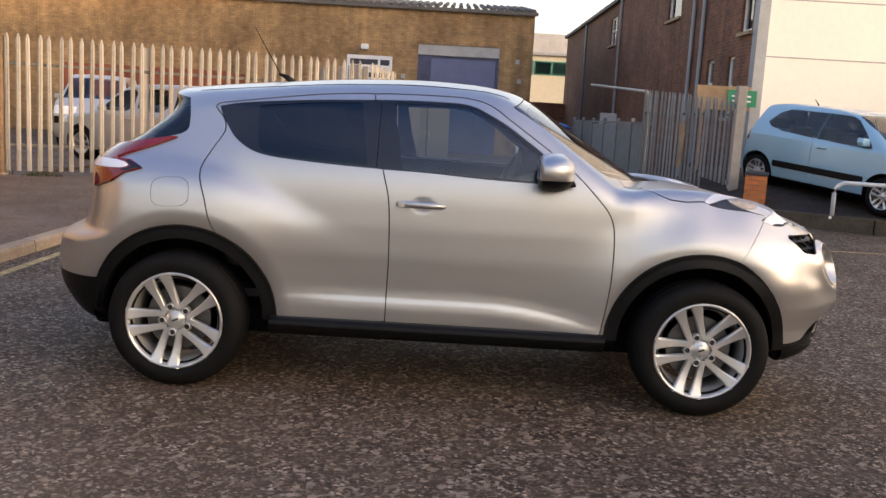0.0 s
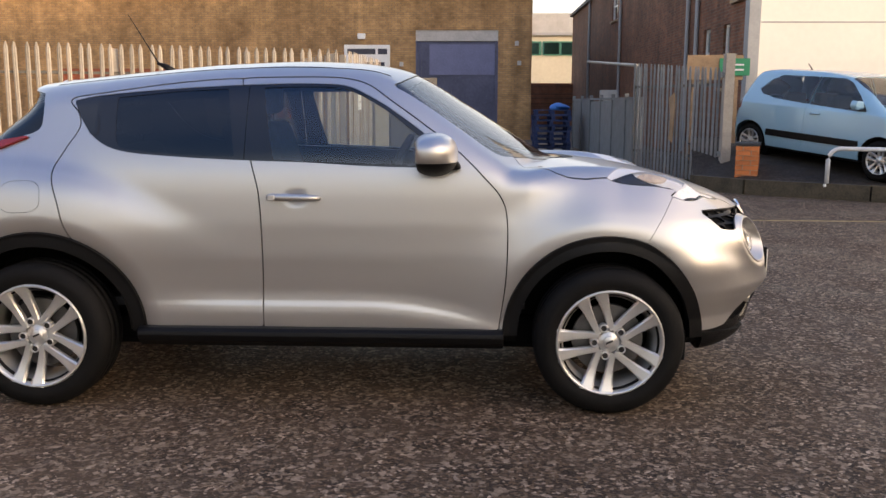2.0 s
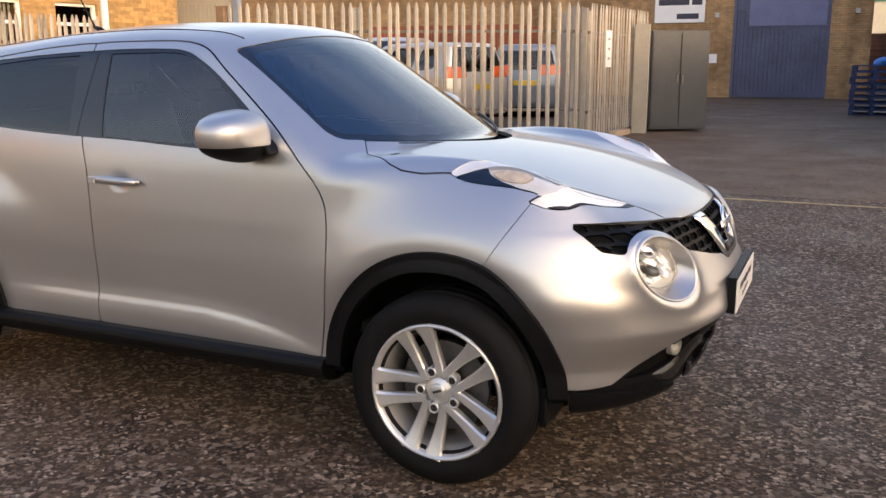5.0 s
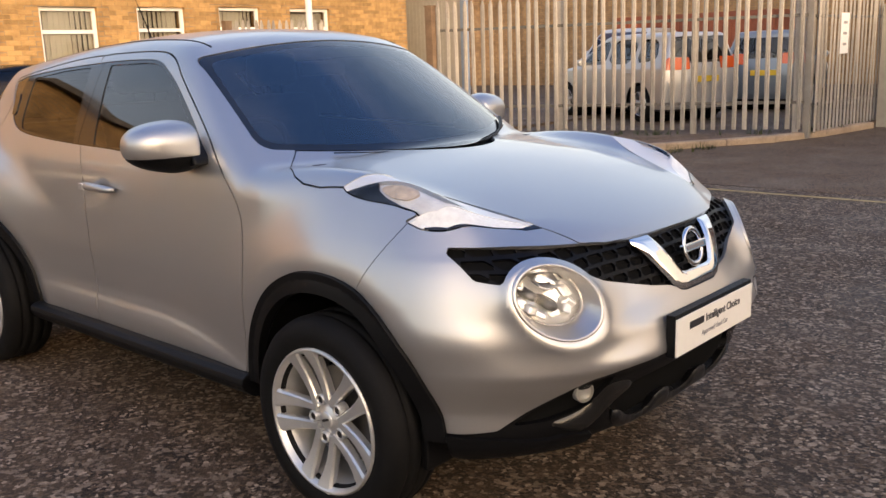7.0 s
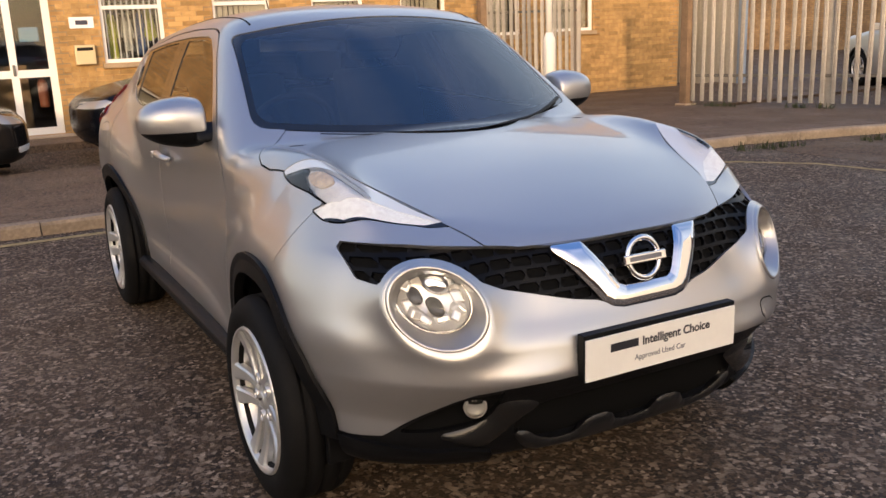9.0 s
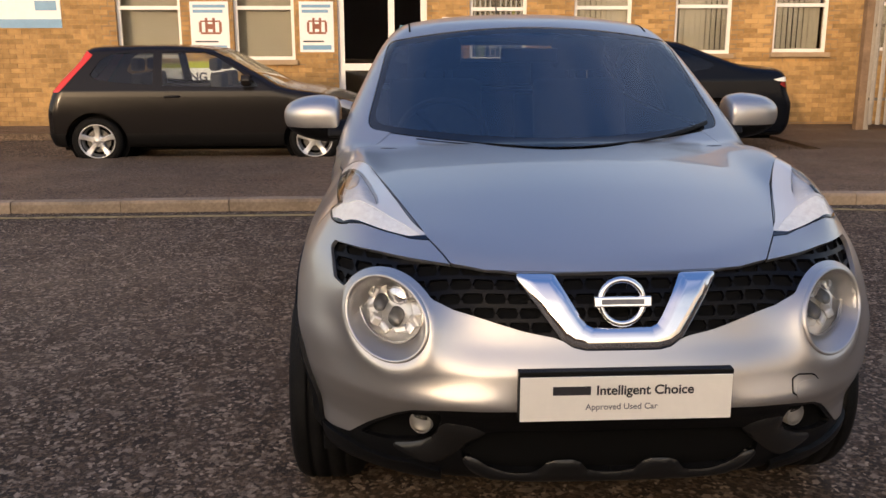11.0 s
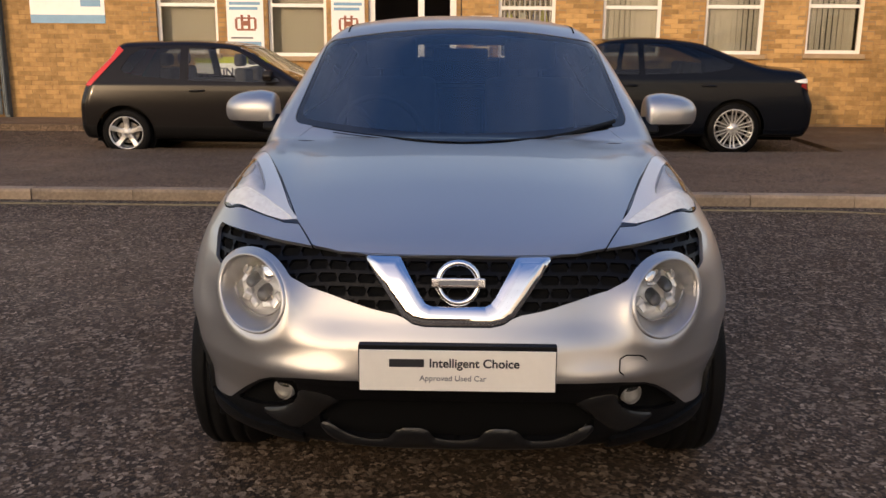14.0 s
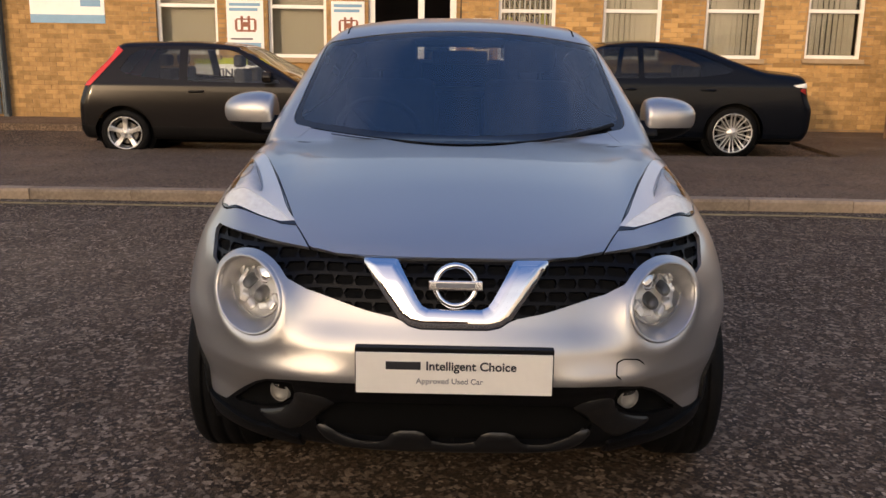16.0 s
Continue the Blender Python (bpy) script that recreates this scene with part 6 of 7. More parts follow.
    for s in (-1, 1):
        mir = prism([(0, 0), (0.16, -0.01), (0.2, 0.06), (0.17, 0.13), (0.03, 0.12)], "x", -0.05, 0.06, 0.02)
        bmesh.ops.transform(mir, matrix=pose(S["mirror"], s * (W - 0.10), zb + 0.02) @ Matrix.Scale(s, 4, (0, 1, 0)), verts=mir.verts)
        bmesh.ops.recalc_face_normals(mir, faces=mir.faces)
        part("door_mirror", mir, S.get("mirror_mat", paint), car)
        for hx in S["handles"]:
            bm = bmesh.new()
            yy = s * (W + 0.004)
            tube(bm, [(hx - 0.09, yy - s * 0.03, zb - 0.12), (hx - 0.07, yy, zb - 0.118), (hx + 0.07, yy, zb - 0.112), (hx + 0.09, yy - s * 0.03, zb - 0.112)], 0.014, 8)
            part("door_handle", bm, S.get("handle_mat", paint), car, "", True)
    for wside, mats in S.get("plates", []):
        xx = L + 0.0 if wside == "front" else -L - 0.0
        part("number_plate", boxed(xx - 0.02, xx + 0.02, -0.26, 0.26, S.get("plate_z", 0.5), S.get("plate_z", 0.5) + 0.11), mats, car)
    for f in S.get("extra", []):
        f(car)
    car.matrix_world = m
    return car


GLASS_DARK = glass("parked_car_glass", (0.80, 0.84, 0.83), ior=1.55)
PLATE_YELLOW = material("plate_yellow", (0.62, 0.42, 0.04), 0.4)
ORANGE_LENS = material("tail_lamp_orange_red", (0.62, 0.10, 0.02), 0.2, coat=0.5)

ORANGE_RED = material("hatch_lamp_red", (0.62, 0.035, 0.02), 0.2, coat=0.5)
CAR_LAMP = material("car_lamp_grey", (0.30, 0.31, 0.33), 0.12, 0.3, coat=0.5)
GLASS_SALOON = glass("saloon_glass", (0.30, 0.32, 0.32), ior=1.5)
# three-door hatchback, nose towards the yard
HATCH = dict(length=3.95, width=1.70, height=1.47, belt=0.96, wheel=0.30, rim=0.205, spokes=5, front_wheel=1.26, rear_wheel=-1.26, lean=0.14,
             top=[(-2.1, 1.30), (-1.75, 1.38), (-1.2, 1.455), (-0.5, 1.47), (0.05, 1.43), (0.55, 1.18), (0.92, 0.985), (1.4, 0.90), (1.8, 0.78), (2.1, 0.62)],
             nose=[(0.15, 1.86), (0.4, 1.98), (0.6, 1.97), (0.78, 1.90), (1.0, 1.8)],
             tail=[(0.15, -1.84), (0.4, -1.92), (0.6, -1.92), (0.9, -1.84), (1.0, -1.76), (1.35, -1.46), (1.5, -1.42)],
             windows=[[(-0.50, 1.375), (-0.48, 0.975), (0.50, 0.955), (0.66, 0.965), (0.40, 1.15), (0.12, 1.33), (-0.02, 1.375)], [(-0.60, 1.375), (-0.58, 0.985), (-1.00, 1.015), (-1.26, 1.06), (-1.31, 1.11), (-1.20, 1.29), (-1.08, 1.36)]],
             screen=(0.1, 0.98), back=(-1.95, -1.40), mirror=0.50, handles=[-0.36], gaps=[-0.55, 0.72],
             lamps=[("tail_lamp", ORANGE_RED, [(-2.1, 0.88), (-1.64, 0.90), (-1.52, 1.05), (-1.29, 1.34), (-1.38, 1.40), (-2.1, 1.30)], -2.1, -1.2), ("headlamp", CAR_LAMP, [(1.46, 0.76), (1.60, 0.80), (1.85, 0.71), (2.05, 0.62), (1.7, 0.67)], 1.4, 2.1), ("fog_lamp", REFLECTOR, [(1.82, 0.40), (2.0, 0.40), (2.0, 0.33), (1.82, 0.33)], 1.7, 2.1)],
             handle_mat=BLACK_PLASTIC, rear_glass=GLASS_SALOON, skirt=0.40, restraints=True)
parked_car("hatchback_car", "dark brown three-door hatchback parked by the brick wall", pose(-7.35, -2.80, 0, 0, 0, 90) @ Matrix.Diagonal((1, 1, 0.94, 1)), P_BROWN, HATCH)

# black saloon, nose the other way
SALOON = dict(length=4.84, width=1.85, height=1.46, belt=0.98, wheel=0.325, rim=0.245, spokes=10, twin=True, front_wheel=1.56, rear_wheel=-1.33, lean=0.17,
              top=[(-2.5, 0.98), (-2.2, 1.07), (-1.75, 1.12), (-1.35, 1.24), (-0.85, 1.41), (-0.2, 1.462), (0.25, 1.43), (0.75, 1.22), (1.15, 1.02), (1.7, 0.93), (2.2, 0.80), (2.5, 0.62)],
              nose=[(0.15, 2.26), (0.4, 2.41), (0.65, 2.42), (0.8, 2.34), (1.0, 2.2)],
              tail=[(0.15, -2.30), (0.4, -2.42), (0.6, -2.43), (0.8, -2.36), (1.05, -2.32), (1.2, -2.3)],
              windows=[[(-0.10, 1.385), (-0.10, 1.0), (0.80, 0.985), (0.98, 1.0), (0.74, 1.17), (0.42, 1.34), (0.28, 1.385)], [(-0.17, 1.385), (-0.17, 1.0), (-0.95, 1.03), (-1.22, 1.07), (-1.32, 1.12), (-1.12, 1.21), (-0.78, 1.34), (-0.60, 1.38)]],
              glass=GLASS_SALOON,
              screen=(0.3, 1.2), back=(-1.8, -0.9), mirror=0.80, handles=[0.02, -0.98], gaps=[-0.14, 0.95, -1.12],
              lamps=[("tail_lamp", RED_LENS, [(-2.5, 0.78), (-2.5, 0.90), (-2.14, 0.90), (-2.10, 0.88), (-2.25, 0.80)], -2.6, -1.9), ("tail_lamp_clear", REFLECTOR, [(-2.5, 0.905), (-2.5, 0.955), (-2.18, 0.96), (-2.02, 0.93), (-2.10, 0.905)], -2.6, -1.9), ("headlamp", CAR_LAMP, [(2.0, 0.72), (2.12, 0.76), (2.5, 0.70), (2.5, 0.64), (2.2, 0.67)], 1.8, 2.6)], plates=[("rear", PLATE_YELLOW)], plate_z=0.62)
parked_car("saloon_car", "black four-door saloon with multi-spoke alloys by the wall", pose(-8.12, 2.16, 0, 0, 0, -90), P_BLACK, SALOON)

# pale blue city car on the raised lot
CITY = dict(length=3.60, width=1.65, height=1.55, belt=1.00, wheel=0.30, rim=0.20, spokes=5, twin=True, front_wheel=1.18, rear_wheel=-1.31, lean=0.14,
            top=[(-1.9, 1.40), (-1.55, 1.48), (-1.0, 1.545), (-0.3, 1.55), (0.3, 1.50), (0.75, 1.30), (1.12, 1.06), (1.45, 0.96), (1.7, 0.82), (1.9, 0.65)],
            nose=[(0.15, 1.68), (0.4, 1.80), (0.65, 1.80), (0.85, 1.72), (1.0, 1.6)], tail=[(0.15, -1.72), (0.4, -1.80), (0.65, -1.80), (0.95, -1.74), (1.4, -1.58), (1.6, -1.52)],
            windows=[[(-0.19, 1.455), (-0.19, 1.02), (0.70, 0.985), (0.88, 0.99), (0.64, 1.22), (0.40, 1.40), (0.24, 1.455)], [(-0.23, 1.455), (-0.23, 1.02), (-0.90, 1.06), (-1.20, 1.12), (-1.29, 1.19), (-1.14, 1.36), (-0.96, 1.44)]],
            screen=(0.35, 1.15), back=(-1.9, -1.5), mirror=0.72, handles=[-0.02], gaps=[-0.22, 0.85],
            lamps=[("tail_lamp", RED_LENS, [(-1.9, 0.80), (-1.55, 0.84), (-1.58, 1.0), (-1.9, 1.0)], -2, -1.5), ("headlamp", REFLECTOR, [(1.32, 0.72), (1.5, 0.84), (1.9, 0.72), (1.9, 0.62), (1.5, 0.64)], 1.3, 2.0), ("window_pillar", GLOSS_BLACK, [(-0.228, 1.455), (-0.192, 1.455), (-0.192, 1.02), (-0.228, 1.02)], -0.4, 0.0)])


def rub_strip(car):
    for s in (-1, 1):
        part("rubbing_strip", boxed(-0.95, 0.82, min(s * 0.815, s * 0.838), max(s * 0.815, s * 0.838), 0.44, 0.55, bevel=0.015), BLACK_PLASTIC, car, "black rubbing strip")
    bm = bmesh.new()
    tube(bm, [(-0.9, 0, 1.54), (-1.0, 0, 1.64)], [0.012, 0.006], 6)
    part("aerial", bm, BLACK_PLASTIC, car)


CITY["extra"] = [rub_strip]
parked_car("city_car", "pale blue small city car on the raised lot", pose(6.52, 9.70, 0.36, 0, 4.5, -62) @ Matrix.Diagonal((1, 1, 0.95, 1)), P_BLUE, CITY)

# vehicles behind the palisade fence
SUV = dict(length=4.35, width=1.80, height=1.68, belt=1.05, wheel=0.35, rim=0.22, spokes=5, front_wheel=1.36, rear_wheel=-1.28, lean=0.10, cat="car",
           top=[(-2.3, 1.60), (-2.0, 1.65), (-1.0, 1.68), (0.0, 1.66), (0.40, 1.55), (0.95, 1.16), (1.3, 1.06), (1.8, 0.98), (2.25, 0.8)],
           nose=[(0.15, 2.0), (0.4, 2.16), (0.7, 2.17), (0.95, 2.08), (1.1, 2.0)], tail=[(0.15, -2.1), (0.4, -2.18), (0.7, -2.18), (1.1, -2.12), (1.6, -1.98), (1.7, -1.95)],
           windows=[rounded([(-0.05, 1.56), (-0.05, 1.09), (0.72, 1.08), (0.88, 1.10), (0.42, 1.50)], 1), rounded([(-0.14, 1.56), (-0.14, 1.09), (-0.95, 1.10), (-1.0, 1.56)], 1), rounded([(-1.1, 1.56), (-1.1, 1.11), (-1.55, 1.14), (-1.72, 1.22), (-1.6, 1.54)], 1)],
           screen=(0.3, 1.0), back=(-2.3, -1.9), mirror=0.72, handles=[0.0, -0.95], gaps=[-0.1, 0.85, -1.05],
           lamps=[("tail_lamp", ORANGE_LENS, [(-2.3, 0.98), (-2.0, 0.98), (-1.98, 1.20), (-2.3, 1.20)], -2.4, -1.9), ("headlamp", REFLECTOR, [(1.7, 0.78), (1.8, 0.92), (2.3, 0.88), (2.3, 0.74)], 1.6, 2.4)], plates=[("rear", PLATE_YELLOW)], plate_z=0.75)
parked_car("estate_car", "silver four-wheel-drive estate car behind the fence", pose(-6.3, 14.3, 0, 0, 0, 155), P_VAN, SUV)
VAN = dict(length=4.7, width=1.90, height=1.95, belt=1.22, wheel=0.33, rim=0.2, spokes=5, front_wheel=1.45, rear_wheel=-1.45, lean=0.08, cat="van", floor=0.25,
           top=[(-2.5, 1.90), (-1.5, 1.95), (0.6, 1.93), (1.05, 1.78), (1.6, 1.36), (1.9, 1.22), (2.2, 1.05), (2.5, 0.85)],
           nose=[(0.15, 2.2), (0.4, 2.34), (0.8, 2.34), (1.0, 2.26), (1.3, 2.1)], tail=[(0.15, -2.3), (0.5, -2.35), (1.9, -2.28)],
           windows=[rounded([(0.45, 1.78), (0.45, 1.27), (1.35, 1.26), (1.48, 1.30), (1.0, 1.74)], 1)],
           screen=(0.95, 1.75), back=(-2.6, -2.2), mirror=1.30, handles=[0.5], gaps=[0.35, 1.45],
           lamps=[("headlamp", REFLECTOR, [(1.85, 0.88), (2.0, 1.08), (2.5, 1.0), (2.5, 0.84)], 1.8, 2.6), ("front_grille", BLACK_PLASTIC, [(2.1, 0.62), (2.1, 0.80), (2.6, 0.80), (2.6, 0.62)], 2.0, 2.6)])
parked_car("panel_van", "silver panel van behind the palisade fence", pose(-9.9, 20.4, 0, 0, 0, -76), P_VAN, VAN)
parked_car("estate_car", "grey-blue estate car with a yellow rear plate behind the fence", pose(-4.9, 18.2, 0, 0, 0, 104), P_GREY, dict(SUV, height=1.62))

# ---- yellow brick unit: windows, door, signs ----
def shared(name, me, parent, m, label=""):
    ob = new(name, me)
    ob.parent = parent
    ob.matrix_local = m
    if label:
        ob["label"] = label
    return ob


def mesh_of(bm, name, mat):
    me = bpy.data.meshes.new(name)
    bm.to_mesh(me)
    bm.free()
    me.materials.append(mat)
    return me


SLAT = mesh_of(boxed(-0.006, 0.006, -0.043, 0.043, 0, 1.0), "blind_slat", BLIND)
for i, (y0, y1, z0, z1, what) in enumerate(YWINS, 1):
    w = holder("window_%d" % i, pose(YX - 0.10, 0, 0), "white plastic framed window with %s" % {"blind": "cream vertical blinds", "clothes": "hi-vis clothes hanging inside", "dark": "a dark room behind", "plain": "plain glass"}[what], "window", "", "structure")
    t = 0.055
    fr = bmesh.new()
    for b in ((y0, y1, z0, z0 + t), (y0, y1, z1 - t, z1), (y0, y0 + t, z0 + t, z1 - t), (y1 - t, y1, z0 + t, z1 - t), (y0 + t, y1 - t, z1 - 0.40, z1 - 0.40 + t)):
        box(fr, -0.03, 0.03, b[0], b[1], b[2], b[3])
    part("window_frame", fr, UPVC, w)
    part("pane", boxed(-0.004, 0.004, y0 + t, y1 - t, z0 + t, z1 - 0.40), PANE, w).visible_shadow = False
    part("pane", boxed(-0.004, 0.004, y0 + t, y1 - t, z1 - 0.40 + t, z1 - t), PANE, w).visible_shadow = False
    part("window_sill", boxed(0.0, 0.16, y0 - 0.04, y1 + 0.04, z0 - 0.075, z0 - 0.002, bevel=0.006), STONE_SILL, w)
    if what == "clothes":
        for k in range(10):
            part("window_bar", boxed(-0.075, -0.060, y0 + 0.09 + k * 0.083, y0 + 0.108 + k * 0.083, z0 + 0.03, z1 - 0.03), UPVC, w)
    if what == "blind":
        n = int((y1 - y0 - 0.12) / 0.088)
        for k in range(n + 1):
            shared("slat", SLAT, w, pose(-0.09, y0 + 0.075 + k * 0.088, z0 + 0.02, 0, 0, 18 + 14 * math.sin(i * 3 + k * 0.7)) @ Matrix.Diagonal((1, 1, z1 - z0 - 0.04, 1)))
    if what == "clothes":
        rail = bmesh.new()
        tube(rail, [(-0.22, y0 + 0.02, z1 - 0.46), (-0.22, y1 - 0.02, z1 - 0.46)], 0.012, 8)
        part("clothes_rail", rail, STEEL_DARK, w)
        for c, hang, mat, drop in ((0.20, "jacket", CLOTH_YELLOW, 0.62), (0.42, "overalls", CLOTH_WHITE, 0.50), (0.62, "overalls", CLOTH_BLUE, 0.58), (0.76, "jacket", CLOTH_YELLOW, 0.36)):
            t = z1 - 0.50
            out = [(-0.02, 0), (-0.10, -0.05), (-0.16, -0.30), (-0.11, -0.32), (-0.085, -0.16), (-0.10, -drop), (0.0, -drop - 0.02), (0.10, -drop + 0.01), (0.085, -0.15), (0.12, -0.34), (0.165, -0.31), (0.10, -0.05), (0.02, 0)]
            part(hang, prism([(y0 + c + u * 0.62, t + v) for u, v in out], "x", -0.25, -0.20, 0.008), mat, w)
    if what == "plain":
        part("backing", boxed(-0.2, -0.17, y0, y1, z0, z1), BLIND, w)

# glazed entrance door
y0, y1, z0, z1 = YDOOR
d = holder("door_1", pose(YX - 0.10, 0, 0), "white framed glazed double entrance door", "door", "", "structure")
fr = bmesh.new()
ym = y0 + (y1 - y0) * 0.60
for a, b, c, e in ((y0, y1, z1 - 0.08, z1), (y0, y0 + 0.10, z0, z1 - 0.08), (y1 - 0.10, y1, z0, z1 - 0.08), (ym - 0.05, ym + 0.05, z0, z1 - 0.08), (y0 + 0.1, ym - 0.05, z0, z0 + 0.10), (ym + 0.05, y1 - 0.1, z0, z0 + 0.10), (y0 + 0.1, ym - 0.05, 0.95, 1.06), (ym + 0.05, y1 - 0.1, 0.95, 1.06)):
    box(fr, -0.035, 0.035, a, b, c, e)
part("door_frame", fr, UPVC, d)
for a, b in ((y0 + 0.1, ym - 0.05), (ym + 0.05, y1 - 0.1)):
    for c, e in ((z0 + 0.10, 0.95), (1.06, z1 - 0.08)):
        part("pane", boxed(-0.004, 0.004, a, b, c, e), PANE, d).visible_shadow = False
part("door_handle", boxed(0.035, 0.07, ym - 0.02, ym + 0.02, 0.98, 1.14, bevel=0.006), STEEL_DARK, d)
part("door_step", boxed(0.0, 0.45, y0 - 0.1, y1 + 0.1, 0.0, 0.115, bevel=0.01), KERB, d)
part("notice", boxed(-0.03, -0.02, y1 - 0.44, y1 - 0.18, 1.46, 1.66), POSTER_BLUE, d)
part("extinguisher", lathe([(0.0, 0.0), (0.06, 0.0), (0.07, 0.03), (0.07, 0.36), (0.03, 0.42), (0.0, 0.44)], 16), POSTER_RED, d).matrix_local = pose(-0.25, y1 - 0.2, 0.5, 90)
part("shelf", boxed(-1.6, -1.3, y0 - 0.4, y1 - 0.3, 0.1, 1.1, bevel=0.01), BOARD_TAN, d)

# posters, sign board, letter box, number plate of the unit, vent pipe
def poster(name, label, ya, yb, za, zb, bars):
    p = holder(name, pose(YX, 0, 0), label, "poster")
    part("sheet", boxed(0.004, 0.016, ya, yb, za, zb, bevel=0.002), SIGN_WHITE, p)
    for mat, a, b, c, e in bars:
        part("printed_block", boxed(0.016, 0.018, ya + a * (yb - ya), ya + b * (yb - ya), za + c * (zb - za), za + e * (zb - za)), mat, p)
    return p


art = [(POSTER_BLUE, 0.08, 0.92, 0.88, 0.94), (POSTER_BLUE, 0.08, 0.85, 0.78, 0.84), (POSTER_RED, 0.26, 0.78, 0.36, 0.40), (POSTER_RED, 0.22, 0.29, 0.40, 0.60), (POSTER_RED, 0.74, 0.81, 0.40, 0.60), (POSTER_RED, 0.26, 0.78, 0.60, 0.63), (POSTER_RED, 0.38, 0.45, 0.40, 0.68), (POSTER_RED, 0.57, 0.64, 0.40, 0.68), (POSTER_RED, 0.45, 0.57, 0.46, 0.56), (POSTER_BLUE, 0.08, 0.92, 0.05, 0.14), (SIGN_INK, 0.1, 0.7, 0.20, 0.23)]
poster("wall_poster", "white paper poster with red and blue print on brick", -3.80, -3.20, 1.24, 2.02, art)
poster("wall_poster", "white paper poster with red and blue print on brick", -2.10, -1.56, 1.24, 2.02, art)
poster("sign_board", "faded white sign board with a pale blue band", -7.00, -5.78, 1.62, 2.10, [(POSTER_BLUE, 0.0, 1.0, 0.0, 0.28), (POSTER_BLUE, 0.68, 0.95, 0.55, 0.85)])
banner = poster("sign_banner", "pale banner with dark letters low on the brick wall", -4.35, -3.12, 0.60, 1.10, [(CLOTH_YELLOW, 0.0, 1.0, 0.80, 1.0)])
words("TING LA", 0.185, 0.006, SIGN_INK, banner, pose(0.0175, -4.02, 0.80, 90, 0, 90))
poster("unit_number_board", "small white number board beside the door", 0.16, 0.50, 1.62, 1.78, [(SIGN_INK, 0.25, 0.75, 0.3, 0.7)])
lb = holder("letter_box", pose(YX, 0, 0), "small cream metal letter box on the wall", "letter box")
part("body", boxed(0.004, 0.12, 0.18, 0.46, 1.10, 1.38, bevel=0.01), GOLD_BOX, lb)
part("flap", boxed(0.12, 0.128, 0.21, 0.43, 1.30, 1.345, bevel=0.003), BLACK_PLASTIC, lb)
bm = bmesh.new()
tube(bm, [(YX + 0.05, 5.05, 0.10), (YX + 0.05, 5.05, 0.55)], 0.02, 8)
tagged(part("vent_pipe", bm, PIPE_GREY), "short grey pipe at the foot of the wall", "pipe")

# ---- palisade fences ----
def pale_mesh(h, name, mat, w=0.068):
    """One W-section pale with a split pointed top."""
    bm = bmesh.new()
    pr = [(-w / 2, 0.010), (-w / 4, 0.0), (-0.006, 0.0), (0.0, 0.008), (0.006, 0.0), (w / 4, 0.0), (w / 2, 0.010)]
    rows = []
    for z, sc in ((0.0, 1.0), (h - 0.09, 1.0), (h, 0.35)):
        rows.append([bm.verts.new((u * sc, v - 0.012, z)) for u, v in pr] + [bm.verts.new((u * sc, v - 0.009, z)) for u, v in reversed(pr)])
    for A, B in zip(rows, rows[1:]):
        n = len(A)
        for k in range(n):
            bm.faces.new((A[k], A[(k + 1) % n], B[(k + 1) % n], B[k]))
    bm.faces.new(rows[-1])
    bmesh.ops.recalc_face_normals(bm, faces=bm.faces)
    return mesh_of(bm, name, mat)


RAIL_DULL = material("dull_galvanised_rail", (0.13, 0.118, 0.10), 0.7, 0.1, vary=0.3, scale=6)


def palisade(name, label, a, b, h, mat, pitch=0.145, z0=0.1, post_mat=None, posts=None, category="fence", skew=0.0, drop=0.0):
    a, b = Vector((*a, z0)), Vector((*b, z0))
    d = b - a
    ang = math.degrees(math.atan2(d.y, d.x))
    f = holder(name, pose(a.x, a.y, z0, 0, 0, ang), label, category)
    L = d.length
    me = pale_mesh(h, "pale", mat)
    n = int(L / pitch)
    for k in range(n + 1):
        shared("pale", me, f, pose(0.04 + k * pitch, -0.03, 0.05, 0.4 * math.sin(k * 5.1), skew + 0.5 * math.sin(k * 2.7), 0) @ Matrix.Diagonal((1, 1, 1 - drop * k / n, 1)))
    for z in (0.42, h - 0.42):
        part("rail", boxed(0.0, L, -0.008, 0.024, z, z + 0.045, bevel=0.004), RAIL_DULL, f)
    for p in (posts if posts is not None else (0.0, L)):
        part("post", boxed(p - 0.045, p + 0.045, 0.02, 0.12, -0.05, h - 0.02, bevel=0.006), post_mat or mat, f)
    return f


FA, FB = (-6.85, 8.73), (-1.62, 10.90)
pal = palisade("palisade_fence", "galvanised steel palisade fence on the pavement edge", FA, FB, 2.08, GALV, 0.150, posts=(2.05, 4.1, 5.55))
pal["category"] = "fence"
end = holder("fence_post", pose(-6.93, 8.70, 0.05), "rusty brown square steel end post", "post")
part("shaft", boxed(-0.075, 0.075, -0.075, 0.075, 0, 2.12, bevel=0.008), RUSTY, end)
part("cap", boxed(-0.085, 0.085, -0.085, 0.085, 2.12, 2.14, bevel=0.004), RUSTY, end)
part("foot", boxed(-0.12, 0.12, -0.12, 0.12, 0.0, 0.06, bevel=0.01), KERB, end)
leaf = palisade("palisade_gate", "galvanised palisade gate leaf standing open", (-1.52, 10.95), (-1.32, 14.3), 2.1, GALV, 0.135, z0=0.06, category="gate")
part("notice", boxed(0.75, 1.05, -0.055, -0.048, 1.15, 1.75), SIGN_WHITE, leaf)
for k in range(3):
    part("notice_print", boxed(0.84, 0.97, -0.058, -0.055, 1.27 + k * 0.16, 1.31 + k * 0.16), POST_GREY, leaf)
